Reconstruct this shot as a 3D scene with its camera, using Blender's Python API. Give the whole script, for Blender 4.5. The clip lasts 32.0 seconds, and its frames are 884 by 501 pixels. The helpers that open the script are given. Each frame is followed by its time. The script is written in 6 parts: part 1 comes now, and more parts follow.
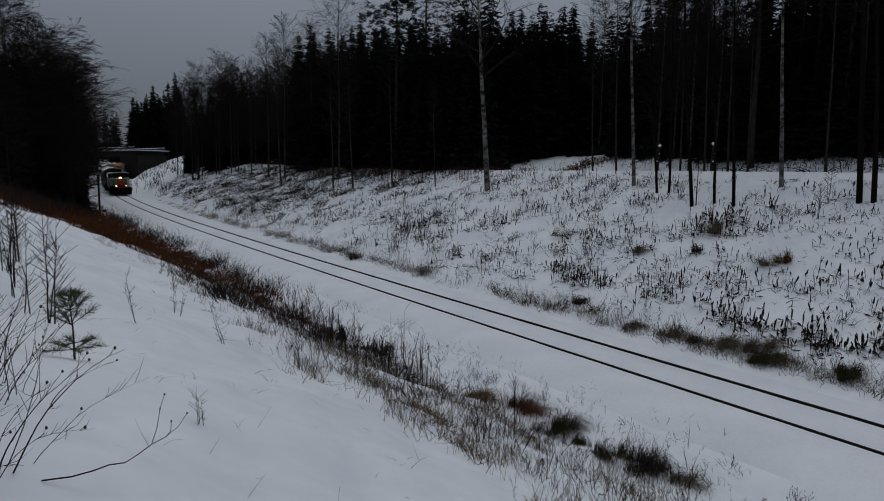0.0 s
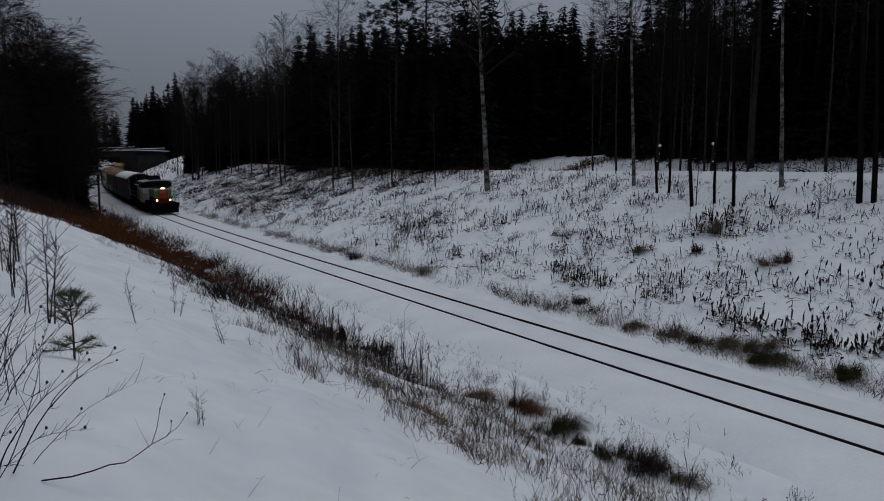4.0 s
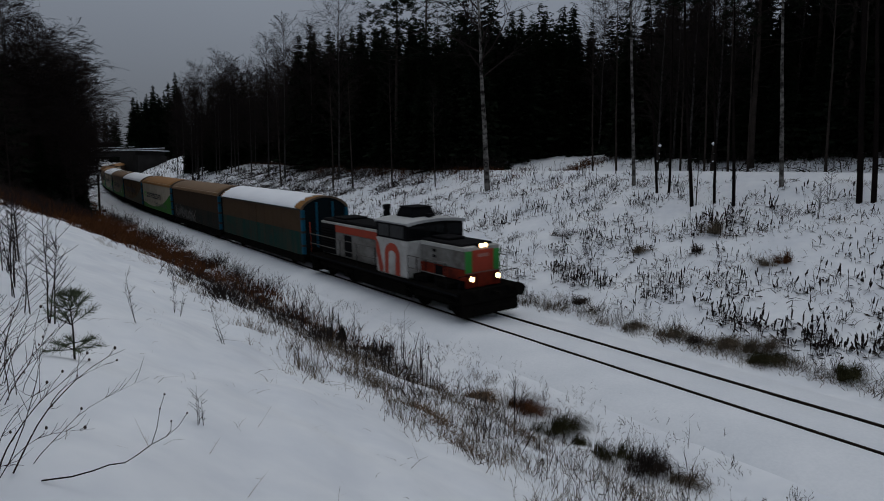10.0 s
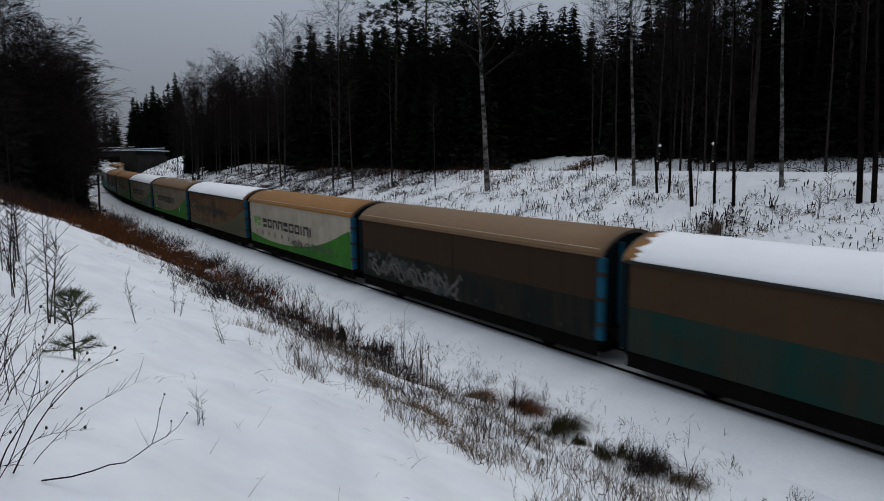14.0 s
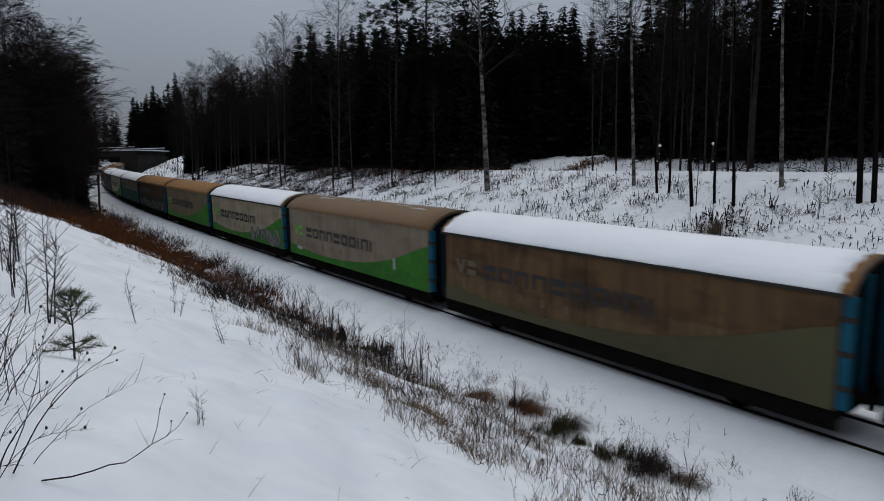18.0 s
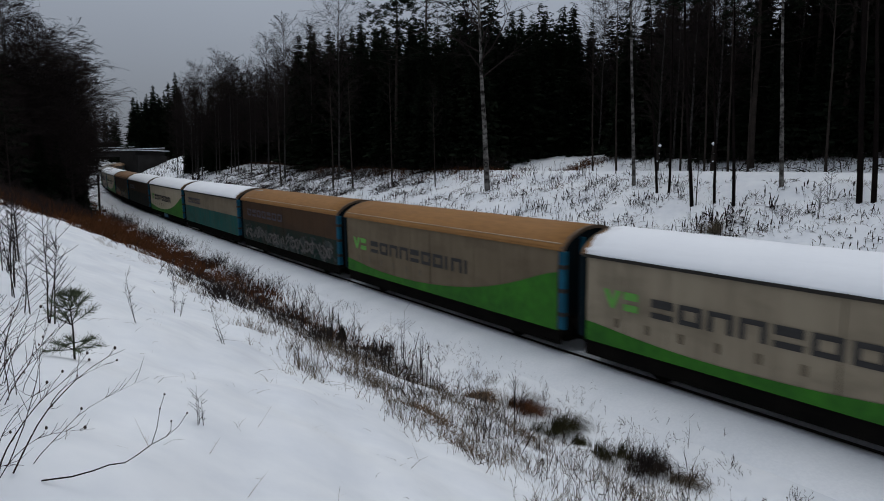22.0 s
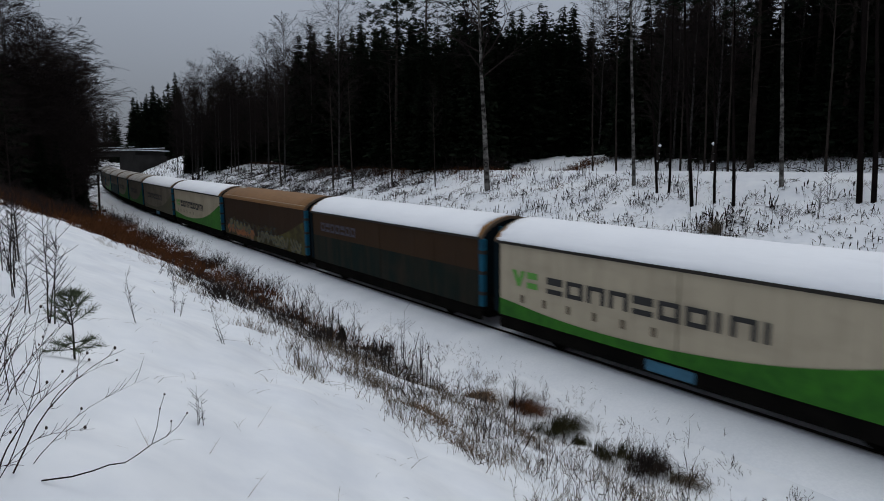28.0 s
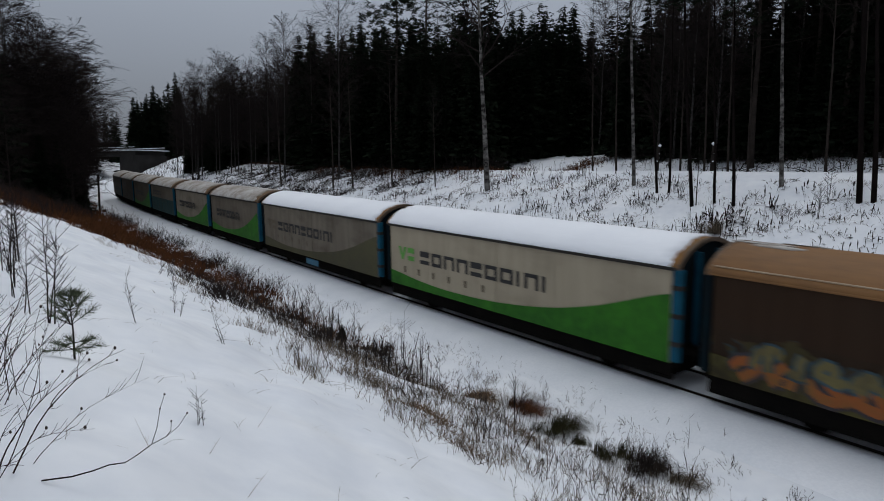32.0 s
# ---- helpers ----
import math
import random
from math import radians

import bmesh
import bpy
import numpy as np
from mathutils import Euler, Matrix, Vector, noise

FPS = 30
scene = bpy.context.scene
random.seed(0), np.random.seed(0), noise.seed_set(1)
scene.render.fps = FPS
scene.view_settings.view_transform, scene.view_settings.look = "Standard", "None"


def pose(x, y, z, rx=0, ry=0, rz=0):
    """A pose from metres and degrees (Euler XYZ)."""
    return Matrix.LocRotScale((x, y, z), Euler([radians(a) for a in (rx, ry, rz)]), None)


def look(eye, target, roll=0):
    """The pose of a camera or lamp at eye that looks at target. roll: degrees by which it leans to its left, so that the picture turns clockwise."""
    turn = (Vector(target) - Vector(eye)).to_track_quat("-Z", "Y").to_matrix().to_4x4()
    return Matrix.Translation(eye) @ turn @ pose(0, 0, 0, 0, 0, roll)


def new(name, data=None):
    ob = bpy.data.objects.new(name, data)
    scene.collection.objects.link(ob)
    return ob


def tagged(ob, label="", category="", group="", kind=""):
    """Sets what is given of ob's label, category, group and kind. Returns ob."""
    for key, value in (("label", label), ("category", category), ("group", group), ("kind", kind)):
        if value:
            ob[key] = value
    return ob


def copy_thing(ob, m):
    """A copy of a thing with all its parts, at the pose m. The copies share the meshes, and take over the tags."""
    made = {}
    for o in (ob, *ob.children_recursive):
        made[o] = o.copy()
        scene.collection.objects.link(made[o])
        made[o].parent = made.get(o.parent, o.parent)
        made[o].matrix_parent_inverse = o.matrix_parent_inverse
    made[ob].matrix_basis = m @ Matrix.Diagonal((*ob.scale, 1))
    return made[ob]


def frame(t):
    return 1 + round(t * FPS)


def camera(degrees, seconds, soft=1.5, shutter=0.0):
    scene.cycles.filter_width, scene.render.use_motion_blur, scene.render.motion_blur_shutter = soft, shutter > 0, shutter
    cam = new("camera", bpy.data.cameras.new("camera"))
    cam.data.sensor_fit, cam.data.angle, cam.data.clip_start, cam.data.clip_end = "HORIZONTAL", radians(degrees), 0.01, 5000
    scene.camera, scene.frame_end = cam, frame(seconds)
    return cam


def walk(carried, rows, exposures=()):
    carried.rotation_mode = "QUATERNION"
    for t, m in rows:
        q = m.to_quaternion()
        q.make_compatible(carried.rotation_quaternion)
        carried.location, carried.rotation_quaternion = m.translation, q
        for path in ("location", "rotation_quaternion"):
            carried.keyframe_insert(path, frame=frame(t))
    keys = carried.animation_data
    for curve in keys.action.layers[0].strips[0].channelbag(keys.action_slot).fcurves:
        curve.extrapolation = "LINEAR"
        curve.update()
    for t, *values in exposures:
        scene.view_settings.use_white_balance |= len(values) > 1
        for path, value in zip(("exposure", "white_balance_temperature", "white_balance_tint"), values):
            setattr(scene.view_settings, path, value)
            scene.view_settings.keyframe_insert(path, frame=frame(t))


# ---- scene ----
cam = camera(70.0, 32.0, 0.98, 0.6)
EYE = (0.0, 0.0, 5.40)
VIEW = look(EYE, (0.0, math.cos(0.1272), 5.40 - math.sin(0.1272)), 0.9)
walk(cam, [(0, VIEW), (32, VIEW)], [(0, -0.40, 6350, 10), (6, -0.40, 6350, 10), (9, -0.40, 6350, 10), (10, -0.32, 6380, 10), (11, -0.02, 6420, 10), (12, 0.24, 6440, 10), (13, 0.30, 6450, 10), (17, 0.30, 6450, 10), (32, 0.32, 6450, 10)])

# ---- light: heavy overcast winter sky ----
world = bpy.data.worlds.new("winter_sky")
scene.world = world
world.use_nodes = True
wn, wl = world.node_tree.nodes, world.node_tree.links
bg = wn["Background"]
sky = wn.new("ShaderNodeTexSky")
sky.sky_type, sky.sun_disc = "NISHITA", False
sky.sun_elevation, sky.sun_rotation = radians(69), radians(11)
sky.dust_density, sky.air_density = 4.0, 1.0
grey = wn.new("ShaderNodeMix")
grey.data_type = "RGBA"
grey.inputs["Factor"].default_value = 0.9
wl.new(sky.outputs["Color"], grey.inputs[6])
# an overcast vault: about three times brighter overhead than at the horizon
where, height = wn.new("ShaderNodeTexCoord"), wn.new("ShaderNodeSeparateXYZ")
wl.new(where.outputs["Generated"], height.inputs[0])
cloud = wn.new("ShaderNodeTexNoise")
cloud.inputs["Scale"].default_value, cloud.inputs["Detail"].default_value = 1.6, 5
lift = wn.new("ShaderNodeMath")
lift.operation = "MULTIPLY_ADD"
wl.new(cloud.outputs["Fac"], lift.inputs[0])
lift.inputs[1].default_value = 0.12
wl.new(height.outputs["Z"], lift.inputs[2])
ramp = wn.new("ShaderNodeValToRGB")
ramp.color_ramp.elements[0].position, ramp.color_ramp.elements[0].color = 0.06, (1.42, 1.56, 1.84, 1)
ramp.color_ramp.elements[1].position, ramp.color_ramp.elements[1].color = 1.0, (7.3, 7.8, 8.35, 1)
middle = ramp.color_ramp.elements.new(0.30)
middle.color = (3.08, 3.42, 3.98, 1)
wl.new(lift.outputs[0], ramp.inputs["Fac"])
wl.new(ramp.outputs["Color"], grey.inputs[7])
wl.new(grey.outputs[2], bg.inputs["Color"])
bg.inputs["Strength"].default_value = 0.08

sun = new("sun", bpy.data.lights.new("sun", "SUN"))
sun.data.energy, sun.data.angle, sun.data.color = 0.5, radians(50), (1.0, 0.985, 0.95)
sun.matrix_world = look((4, 20, 60), (0, 0, 8))


# ---- materials ----
def material(name, base, rough=0.8, second=None, scale=3.0, fine=40.0, bump=0.3, metal=0.0, dist=0.02, amount=1.0, stretch=(1, 1, 1), island=0.0, gloss=0.3):
    """A surface with two scales of variation between base and second, and a fine relief."""
    m = bpy.data.materials.new(name)
    m.use_nodes = True
    n, l = m.node_tree.nodes, m.node_tree.links
    b = n["Principled BSDF"]
    b.inputs["Roughness"].default_value, b.inputs["Metallic"].default_value = rough, metal
    b.inputs["Specular IOR Level"].default_value = gloss
    tc, mp = n.new("ShaderNodeTexCoord"), n.new("ShaderNodeMapping")
    mp.inputs["Scale"].default_value = stretch
    l.new(tc.outputs["Object"], mp.inputs["Vector"])
    big, small = n.new("ShaderNodeTexNoise"), n.new("ShaderNodeTexNoise")
    big.inputs["Scale"].default_value, big.inputs["Detail"].default_value = scale, 4
    small.inputs["Scale"].default_value, small.inputs["Detail"].default_value = fine, 3
    for q in (big, small):
        l.new(mp.outputs["Vector"], q.inputs["Vector"])
    mix = n.new("ShaderNodeMath")
    mix.operation = "MULTIPLY_ADD"
    l.new(small.outputs["Fac"], mix.inputs[0])
    mix.inputs[1].default_value = 0.5
    l.new(big.outputs["Fac"], mix.inputs[2])
    r = n.new("ShaderNodeValToRGB")
    second = second or tuple(c * 0.7 for c in base)
    r.color_ramp.elements[0].position, r.color_ramp.elements[0].color = 0.75 - 0.25 / amount, (*base, 1)
    r.color_ramp.elements[1].position, r.color_ramp.elements[1].color = 0.75 + 0.25 / amount, (*second, 1)
    l.new(mix.outputs[0], r.inputs["Fac"])
    out = r.outputs["Color"]
    if island:
        geo, hsv, sc = n.new("ShaderNodeNewGeometry"), n.new("ShaderNodeHueSaturation"), n.new("ShaderNodeMapRange")
        sc.inputs["To Min"].default_value, sc.inputs["To Max"].default_value = 1 - island, 1 + island
        l.new(geo.outputs["Random Per Island"], sc.inputs["Value"])
        l.new(sc.outputs["Result"], hsv.inputs["Value"])
        l.new(out, hsv.inputs["Color"])
        out = hsv.outputs["Color"]
    l.new(out, b.inputs["Base Color"])
    bp = n.new("ShaderNodeBump")
    bp.inputs["Strength"].default_value, bp.inputs["Distance"].default_value = bump, dist
    l.new(mix.outputs[0], bp.inputs["Height"])
    l.new(bp.outputs["Normal"], b.inputs["Normal"])
    return m


def glowing(name, color, power):
    m = bpy.data.materials.new(name)
    m.use_nodes = True
    b = m.node_tree.nodes["Principled BSDF"]
    b.inputs["Base Color"].default_value = (*color, 1)
    b.inputs["Emission Color"].default_value, b.inputs["Emission Strength"].default_value = (*color, 1), power
    return m


SNOW = material("snow", (0.81, 0.83, 0.865), 0.75, (0.66, 0.69, 0.75), 0.45, 2.6, 0.4, dist=0.07)
BED_SNOW = material("bed_snow", (0.78, 0.80, 0.84), 0.75, (0.66, 0.69, 0.74), 0.6, 14.0, 0.25, dist=0.03)
ROOF_SNOW = material("roof_snow", (0.82, 0.84, 0.88), 0.75, (0.76, 0.78, 0.83), 0.5, 12.0, 0.3, dist=0.03)
ROOF_FROST = material("frosted_snow", (0.50, 0.49, 0.48), 0.8, (0.20, 0.165, 0.13), 0.9, 5.0, 0.3, dist=0.02, amount=1.1)
RAIL_SIDE = material("rail_steel", (0.010, 0.008, 0.007), 0.8, (0.022, 0.015, 0.011), 2.0, 40.0, 0.2, gloss=0.05)
# far darker than real needles: the wood's deep shade is in this colour
DARKENED_NEEDLES = material("darkened_needles", (0.008, 0.012, 0.008), 0.95, (0.014, 0.019, 0.012), 1.0, 8.0, 0.0, island=0.35, gloss=0.0)
PINE_NEEDLES = material("pine_needles", (0.060, 0.075, 0.046), 0.85, (0.11, 0.125, 0.08), 1.0, 8.0, 0.0, island=0.4, gloss=0.03)
BARK = material("dark_bark", (0.016, 0.013, 0.012), 0.95, (0.034, 0.029, 0.026), 2.0, 20.0, 0.6, gloss=0.0)
GREY_BARK = material("grey_birch_bark", (0.062, 0.058, 0.055), 0.95, (0.02, 0.018, 0.017), 2.4, 9.0, 0.4, stretch=(1, 1, 2.0), amount=1.5, gloss=0.03)
PINE_BARK = material("pine_bark", (0.022, 0.018, 0.016), 0.95, (0.050, 0.041, 0.036), 2.0, 18.0, 0.6, gloss=0.0)
HAIR = material("drooping_grass", (0.060, 0.050, 0.036), 0.9, (0.17, 0.135, 0.10), 1.2, 8.0, 0.0, island=0.5, gloss=0.03)
DOCK = material("dock_seed_heads", (0.012, 0.010, 0.010), 0.95, (0.036, 0.027, 0.024), 1.5, 10.0, 0.0, island=0.5, gloss=0.02)
SOOTY_BARK = material("dark_pine_bark", (0.006, 0.005, 0.005), 0.95, (0.014, 0.011, 0.010), 2.0, 18.0, 0.6, gloss=0.0)
BIRCH = material("birch_bark", (0.20, 0.19, 0.178), 0.9, (0.018, 0.016, 0.015), 1.7, 5.0, 0.4, stretch=(1, 1, 1.5), amount=1.9, gloss=0.03)
TWIG = material("twigs", (0.016, 0.013, 0.013), 0.95, (0.034, 0.027, 0.025), 2.0, 20.0, 0.0, gloss=0.0)
RED_TWIG = material("reddish_twigs", (0.022, 0.015, 0.014), 0.9, (0.045, 0.03, 0.025), 3.0, 30.0, 0.0, gloss=0.02)
STRAW = material("straw", (0.20, 0.155, 0.11), 0.9, (0.13, 0.10, 0.075), 0.8, 6.0, 0.0, island=0.45, gloss=0.03)
GRASS = material("dead_grass", (0.11, 0.065, 0.038), 0.9, (0.20, 0.135, 0.085), 0.8, 6.0, 0.0, island=0.45, gloss=0.03)
RUSSET = material("russet_grass", (0.048, 0.019, 0.009), 0.9, (0.105, 0.044, 0.019), 0.8, 6.0, 0.0, island=0.5, gloss=0.02)
WEED = material("dead_weeds", (0.022, 0.018, 0.017), 0.95, (0.06, 0.046, 0.038), 1.5, 10.0, 0.0, island=0.5, gloss=0.03)
MOSS = material("green_tussock", (0.022, 0.024, 0.011), 0.9, (0.055, 0.048, 0.024), 2.0, 12.0, 0.0, island=0.4, gloss=0.03)
CONCRETE = material("bridge_concrete", (0.034, 0.032, 0.031), 0.9, (0.02, 0.019, 0.018), 0.4, 6.0, 0.3, gloss=0.05)
BLACK_STEEL = material("underframe_black", (0.004, 0.004, 0.004), 0.9, (0.009, 0.008, 0.007), 1.5, 18.0, 0.3, gloss=0.0)
BLUE_POST = material("blue_end_post", (0.010, 0.092, 0.150), 0.7, (0.008, 0.05, 0.085), 1.5, 14.0, 0.15, gloss=0.08)
END_WALL = material("end_wall", (0.006, 0.014, 0.018), 0.8, (0.010, 0.012, 0.014), 1.2, 12.0, 0.2, gloss=0.0)
ROOF_TAN = material("tan_roof", (0.30, 0.150, 0.052), 0.7, (0.19, 0.095, 0.037), 0.5, 8.0, 0.2, stretch=(0.25, 1, 1), gloss=0.12)
ROOF_GREY = material("grey_brown_roof", (0.18, 0.105, 0.05), 0.7, (0.13, 0.08, 0.045), 0.5, 8.0, 0.2, stretch=(0.25, 1, 1))
ROOF_RUST = material("rusty_roof", (0.235, 0.115, 0.040), 0.7, (0.14, 0.070, 0.028), 0.5, 8.0, 0.2, stretch=(0.25, 1, 1))


# ---- mesh helpers ----
def mesh_of(name, bm, mat, smooth=False):
    me = bpy.data.meshes.new(name)
    bm.to_mesh(me)
    bm.free()
    me.materials.append(mat)
    if smooth:
        me.polygons.foreach_set("use_smooth", [True] * len(me.polygons))
    return me


def raw_mesh(name, verts, faces, mat, smooth=False):
    me = bpy.data.meshes.new(name)
    me.from_pydata(verts, [], faces)
    me.materials.append(mat)
    if smooth:
        me.polygons.foreach_set("use_smooth", [True] * len(me.polygons))
    me.update()
    return me


def part(name, bm, mat, parent, label="", smooth=False):
    ob = new(name, bm if isinstance(bm, bpy.types.Mesh) else mesh_of(name, bm, mat, smooth))
    ob.parent = parent
    if label:
        tagged(ob, label)
    return ob


def box(bm, x0, x1, y0, y1, z0, z1, bevel=0.0):
    vs = bmesh.ops.create_cube(bm, size=1.0, matrix=Matrix.Translation(((x0 + x1) / 2, (y0 + y1) / 2, (z0 + z1) / 2)) @ Matrix.Diagonal((x1 - x0, y1 - y0, z1 - z0, 1)))["verts"]
    if bevel:
        es = list({e for v in vs for e in v.link_edges})
        bmesh.ops.bevel(bm, geom=es, offset=bevel, segments=1, affect="EDGES")
    return bm


def boxed(*a):
    return box(bmesh.new(), *a)


def tube(verts, faces, a, b, ra, rb, n=3):
    """Adds a tapered n-sided stick from a to b to the lists."""
    a, b = Vector(a), Vector(b)
    d = (b - a).normalized()
    u = d.orthogonal().normalized()
    w = d.cross(u)
    k = len(verts)
    for p, r in ((a, ra), (b, rb)):
        for i in range(n):
            q = 2 * math.pi * i / n
            verts.append(p + r * (math.cos(q) * u + math.sin(q) * w))
    for i in range(n):
        j = (i + 1) % n
        faces.append((k + i, k + j, k + n + j, k + n + i))


# ---- the line of the track: s runs away from the camera, lat to the far side ----
CURVE_S = [-30, 0, 30, 60, 80, 95, 110, 125, 140, 170]
CURVE_K = [-0.000345, 0.0, 0.000385, 0.001266, 0.001795, 0.000682, 0.001621, 0.002788, 0.002988, 0.002766]
TS = np.arange(-200.0, 420.0, 0.5)
TK = np.interp(TS, CURVE_S, CURVE_K)
TK[TS < -30] = 0.0
TK[TS > 230] *= 0.3
TH = np.concatenate([[0], np.cumsum((TK[1:] + TK[:-1]) / 4)])
TH += -0.63926 - np.interp(0, TS, TH)
TX = np.concatenate([[0], np.cumsum((np.sin(TH[1:]) + np.sin(TH[:-1])) / 4)])
TY = np.concatenate([[0], np.cumsum((np.cos(TH[1:]) + np.cos(TH[:-1])) / 4)])
TX += 15.78 * math.sin(0.6) - np.interp(0, TS, TX)
TY += 15.78 * math.cos(0.6) - np.interp(0, TS, TY)
SC = np.clip(TS, -60, 230)
TZ = 0.0047 * SC + 0.0000406 * SC * np.abs(SC)


def on_track(s, lat=0.0, z=0.0):
    th = np.interp(s, TS, TH)
    return Vector((np.interp(s, TS, TX) + lat * math.cos(th), np.interp(s, TS, TY) - lat * math.sin(th), np.interp(s, TS, TZ) + z))


def along(x, y):
    """s, lat and the rail height beside the places x, y (arrays)."""
    x, y = np.asarray(x, float).ravel(), np.asarray(y, float).ravel()
    s, lat, tz = np.empty(len(x)), np.empty(len(x)), np.empty(len(x))
    for a in range(0, len(x), 20000):
        b = slice(a, a + 20000)
        i = np.argmin((x[b, None] - TX[None, ::4]) ** 2 + (y[b, None] - TY[None, ::4]) ** 2, 1) * 4
        dx, dy = x[b] - TX[i], y[b] - TY[i]
        s[b] = TS[i] + dx * np.sin(TH[i]) + dy * np.cos(TH[i])
        sc = np.clip(s[b], TS[0], TS[-1])
        th = np.interp(sc, TS, TH)
        lat[b] = (x[b] - np.interp(sc, TS, TX)) * np.cos(th) - (y[b] - np.interp(sc, TS, TY)) * np.sin(th)
        tz[b] = np.interp(sc, TS, TZ)
    return s, lat, tz


PROFILE_LAT = [-400, -60, -24, -15.0, -5.4, -4.3, -3.4, -2.6, 0, 2.5, 3.3, 3.9, 18.2, 19.8, 20.8, 25, 26, 28.5, 36, 70, 400]
PROFILE_Z = [7.0, 5.2, 4.5, 3.65, -0.50, -0.68, -0.50, -0.30, -0.34, -0.30, -0.42, -0.25, 4.85, 5.38, 5.15, 5.1, 5.5, 6.25, 7.0, 8.6, 14.0]


def wave(x, y, size, seed):
    """Cheap smooth noise from a few sines, about -1 to 1."""
    r = np.random.RandomState(seed)
    t = np.zeros_like(x)
    for k in range(5):
        a, p, f = r.uniform(0, 2 * math.pi), r.uniform(0, 6.28), r.uniform(0.6, 1.7) / size
        t = t + np.sin((x * math.cos(a) + y * math.sin(a)) * f * 6.28 + p)
    return t / 3.0


def ground_height(x, y):
    x, y = np.asarray(x, float).ravel(), np.asarray(y, float).ravel()
    s, lat, tz = along(x, y)
    z = sum(np.interp(lat + d, PROFILE_LAT, PROFILE_Z) for d in (-0.5, -0.25, 0, 0.25, 0.5)) / 5
    near = np.clip((np.abs(lat) - 2.6) / 2.0, 0, 1)
    hill = np.clip((lat - 15) / 5, 0, 1)
    z = z + tz + hill * 0.25 * np.clip((30 - s) / 20, -1, 1)
    # the road bank that carries the bridge
    d = np.hypot((x + 70) / 20, (y - 170) / 16)
    z = z + near * np.clip(lat / 6, 0, 1) * np.exp(-d * d) * 2.2
    # the rise over which the side road goes into the wood
    z = z + 0.12 * np.exp(-((x - 13.0) / 4.5) ** 2 - ((y - 60) / 5.0) ** 2)
    near = near * (1 - 0.85 * np.clip((lat - 17.5) / 1.5, 0, 1) * np.clip((26 - lat) / 1.5, 0, 1))
    z = z + near * (0.03 * np.clip((lat - 4) / 3, 0, 1) * wave(x, y, 0.7, 5) + 0.06 * wave(x, y, 1.5, 1) + 0.10 * wave(x, y, 5.0, 2) + 0.2 * np.clip((np.abs(lat) - 8) / 20, 0, 1) * wave(x, y, 17.0, 3))
    far = np.clip((np.hypot(x, y) - 300) / 900, 0, 1)
    return z * (1 - far) + far * 12.0


def gz(x, y):
    return float(ground_height([x], [y])[0])


def build_ground():
    ring = np.concatenate([0.4 * 1.0165 ** np.arange(0, 390), 240 * 1.09 ** np.arange(0, 35)])
    angle = np.concatenate([np.arange(-47, 47, 0.22), np.arange(47, 313, 6.0)])
    R, A = np.meshgrid(ring, np.radians(angle), indexing="ij")
    x, y = (R * np.sin(A)).ravel(), (R * np.cos(A)).ravel()
    z = ground_height(x, y)
    verts = np.stack([x, y, z], 1)
    nr, na = len(ring), len(angle)
    i, j = np.meshgrid(np.arange(nr - 1), np.arange(na), indexing="ij")
    k = (j + 1) % na
    quads = np.stack([i * na + j, i * na + k, (i + 1) * na + k, (i + 1) * na + j], -1).reshape(-1, 4)[:, ::-1]
    verts = np.vstack([verts, [[0, 0, z[:na].mean()]]])
    faces = quads.tolist() + [(int(a), int((a + 1) % na), len(verts) - 1) for a in range(na)][::1]
    me = raw_mesh("ground", verts.tolist(), faces, SNOW, True)
    return tagged(new("ground", me), "rolling snow-covered ground of a railway cutting", "ground", kind="structure")


def swept(name, outline, mat, s0, s1, step=1.0, closed=False, smooth=False, lumps=0.0):
    """Sweeps an outline of (lat, z) along the track."""
    verts, faces, n = [], [], len(outline)
    ss = np.arange(s0, s1 + 0.01, step)
    for s in ss:
        for lat, z in outline:
            verts.append(on_track(s, lat, z + (lumps * noise.noise((s * 0.9, lat * 1.5, 0)) if lumps else 0)))
    for i in range(len(ss) - 1):
        for j in range(n if closed else n - 1):
            k = (j + 1) % n
            faces.append((i * n + j, i * n + k, (i + 1) * n + k, (i + 1) * n + j))
    return raw_mesh(name, verts, faces, mat, smooth)


build_ground()
bed = [(-3.1, -0.55), (-2.7, -0.32), (-2.2, -0.13), (-1.6, -0.06), (-0.95, -0.022), (-0.87, -0.03), (-0.84, -0.075), (-0.735, -0.075), (-0.66, -0.022), (0, -0.02), (0.66, -0.022), (0.735, -0.075), (0.84, -0.075), (0.87, -0.03), (0.95, -0.022), (1.6, -0.06), (2.2, -0.14), (2.7, -0.32), (3.1, -0.55)]
tagged(new("track_bed", swept("track_bed", bed, BED_SNOW, -190, 300, 0.7, smooth=True, lumps=0.012)), "snow-covered ballast bed under the rails", "track bed", kind="structure")
track = tagged(new("railway_track"), "single railway track with dark rails half buried in snow", "railway track", kind="structure")
for c in (-0.797, 0.797):
    w = 0.036
    rail = [(c - 0.07, -0.17), (c - 0.07, -0.155), (c - 0.009, -0.135), (c - 0.009, -0.045), (c - w, -0.036), (c - w, -0.006), (c - w + 0.008, 0), (c + w - 0.008, 0), (c + w, -0.006), (c + w, -0.036), (c + 0.009, -0.045), (c + 0.009, -0.135), (c + 0.07, -0.155), (c + 0.07, -0.17)]
    part("rail", swept("rail", rail, RAIL_SIDE, -190, 300, 1.0, closed=True), RAIL_SIDE, track)


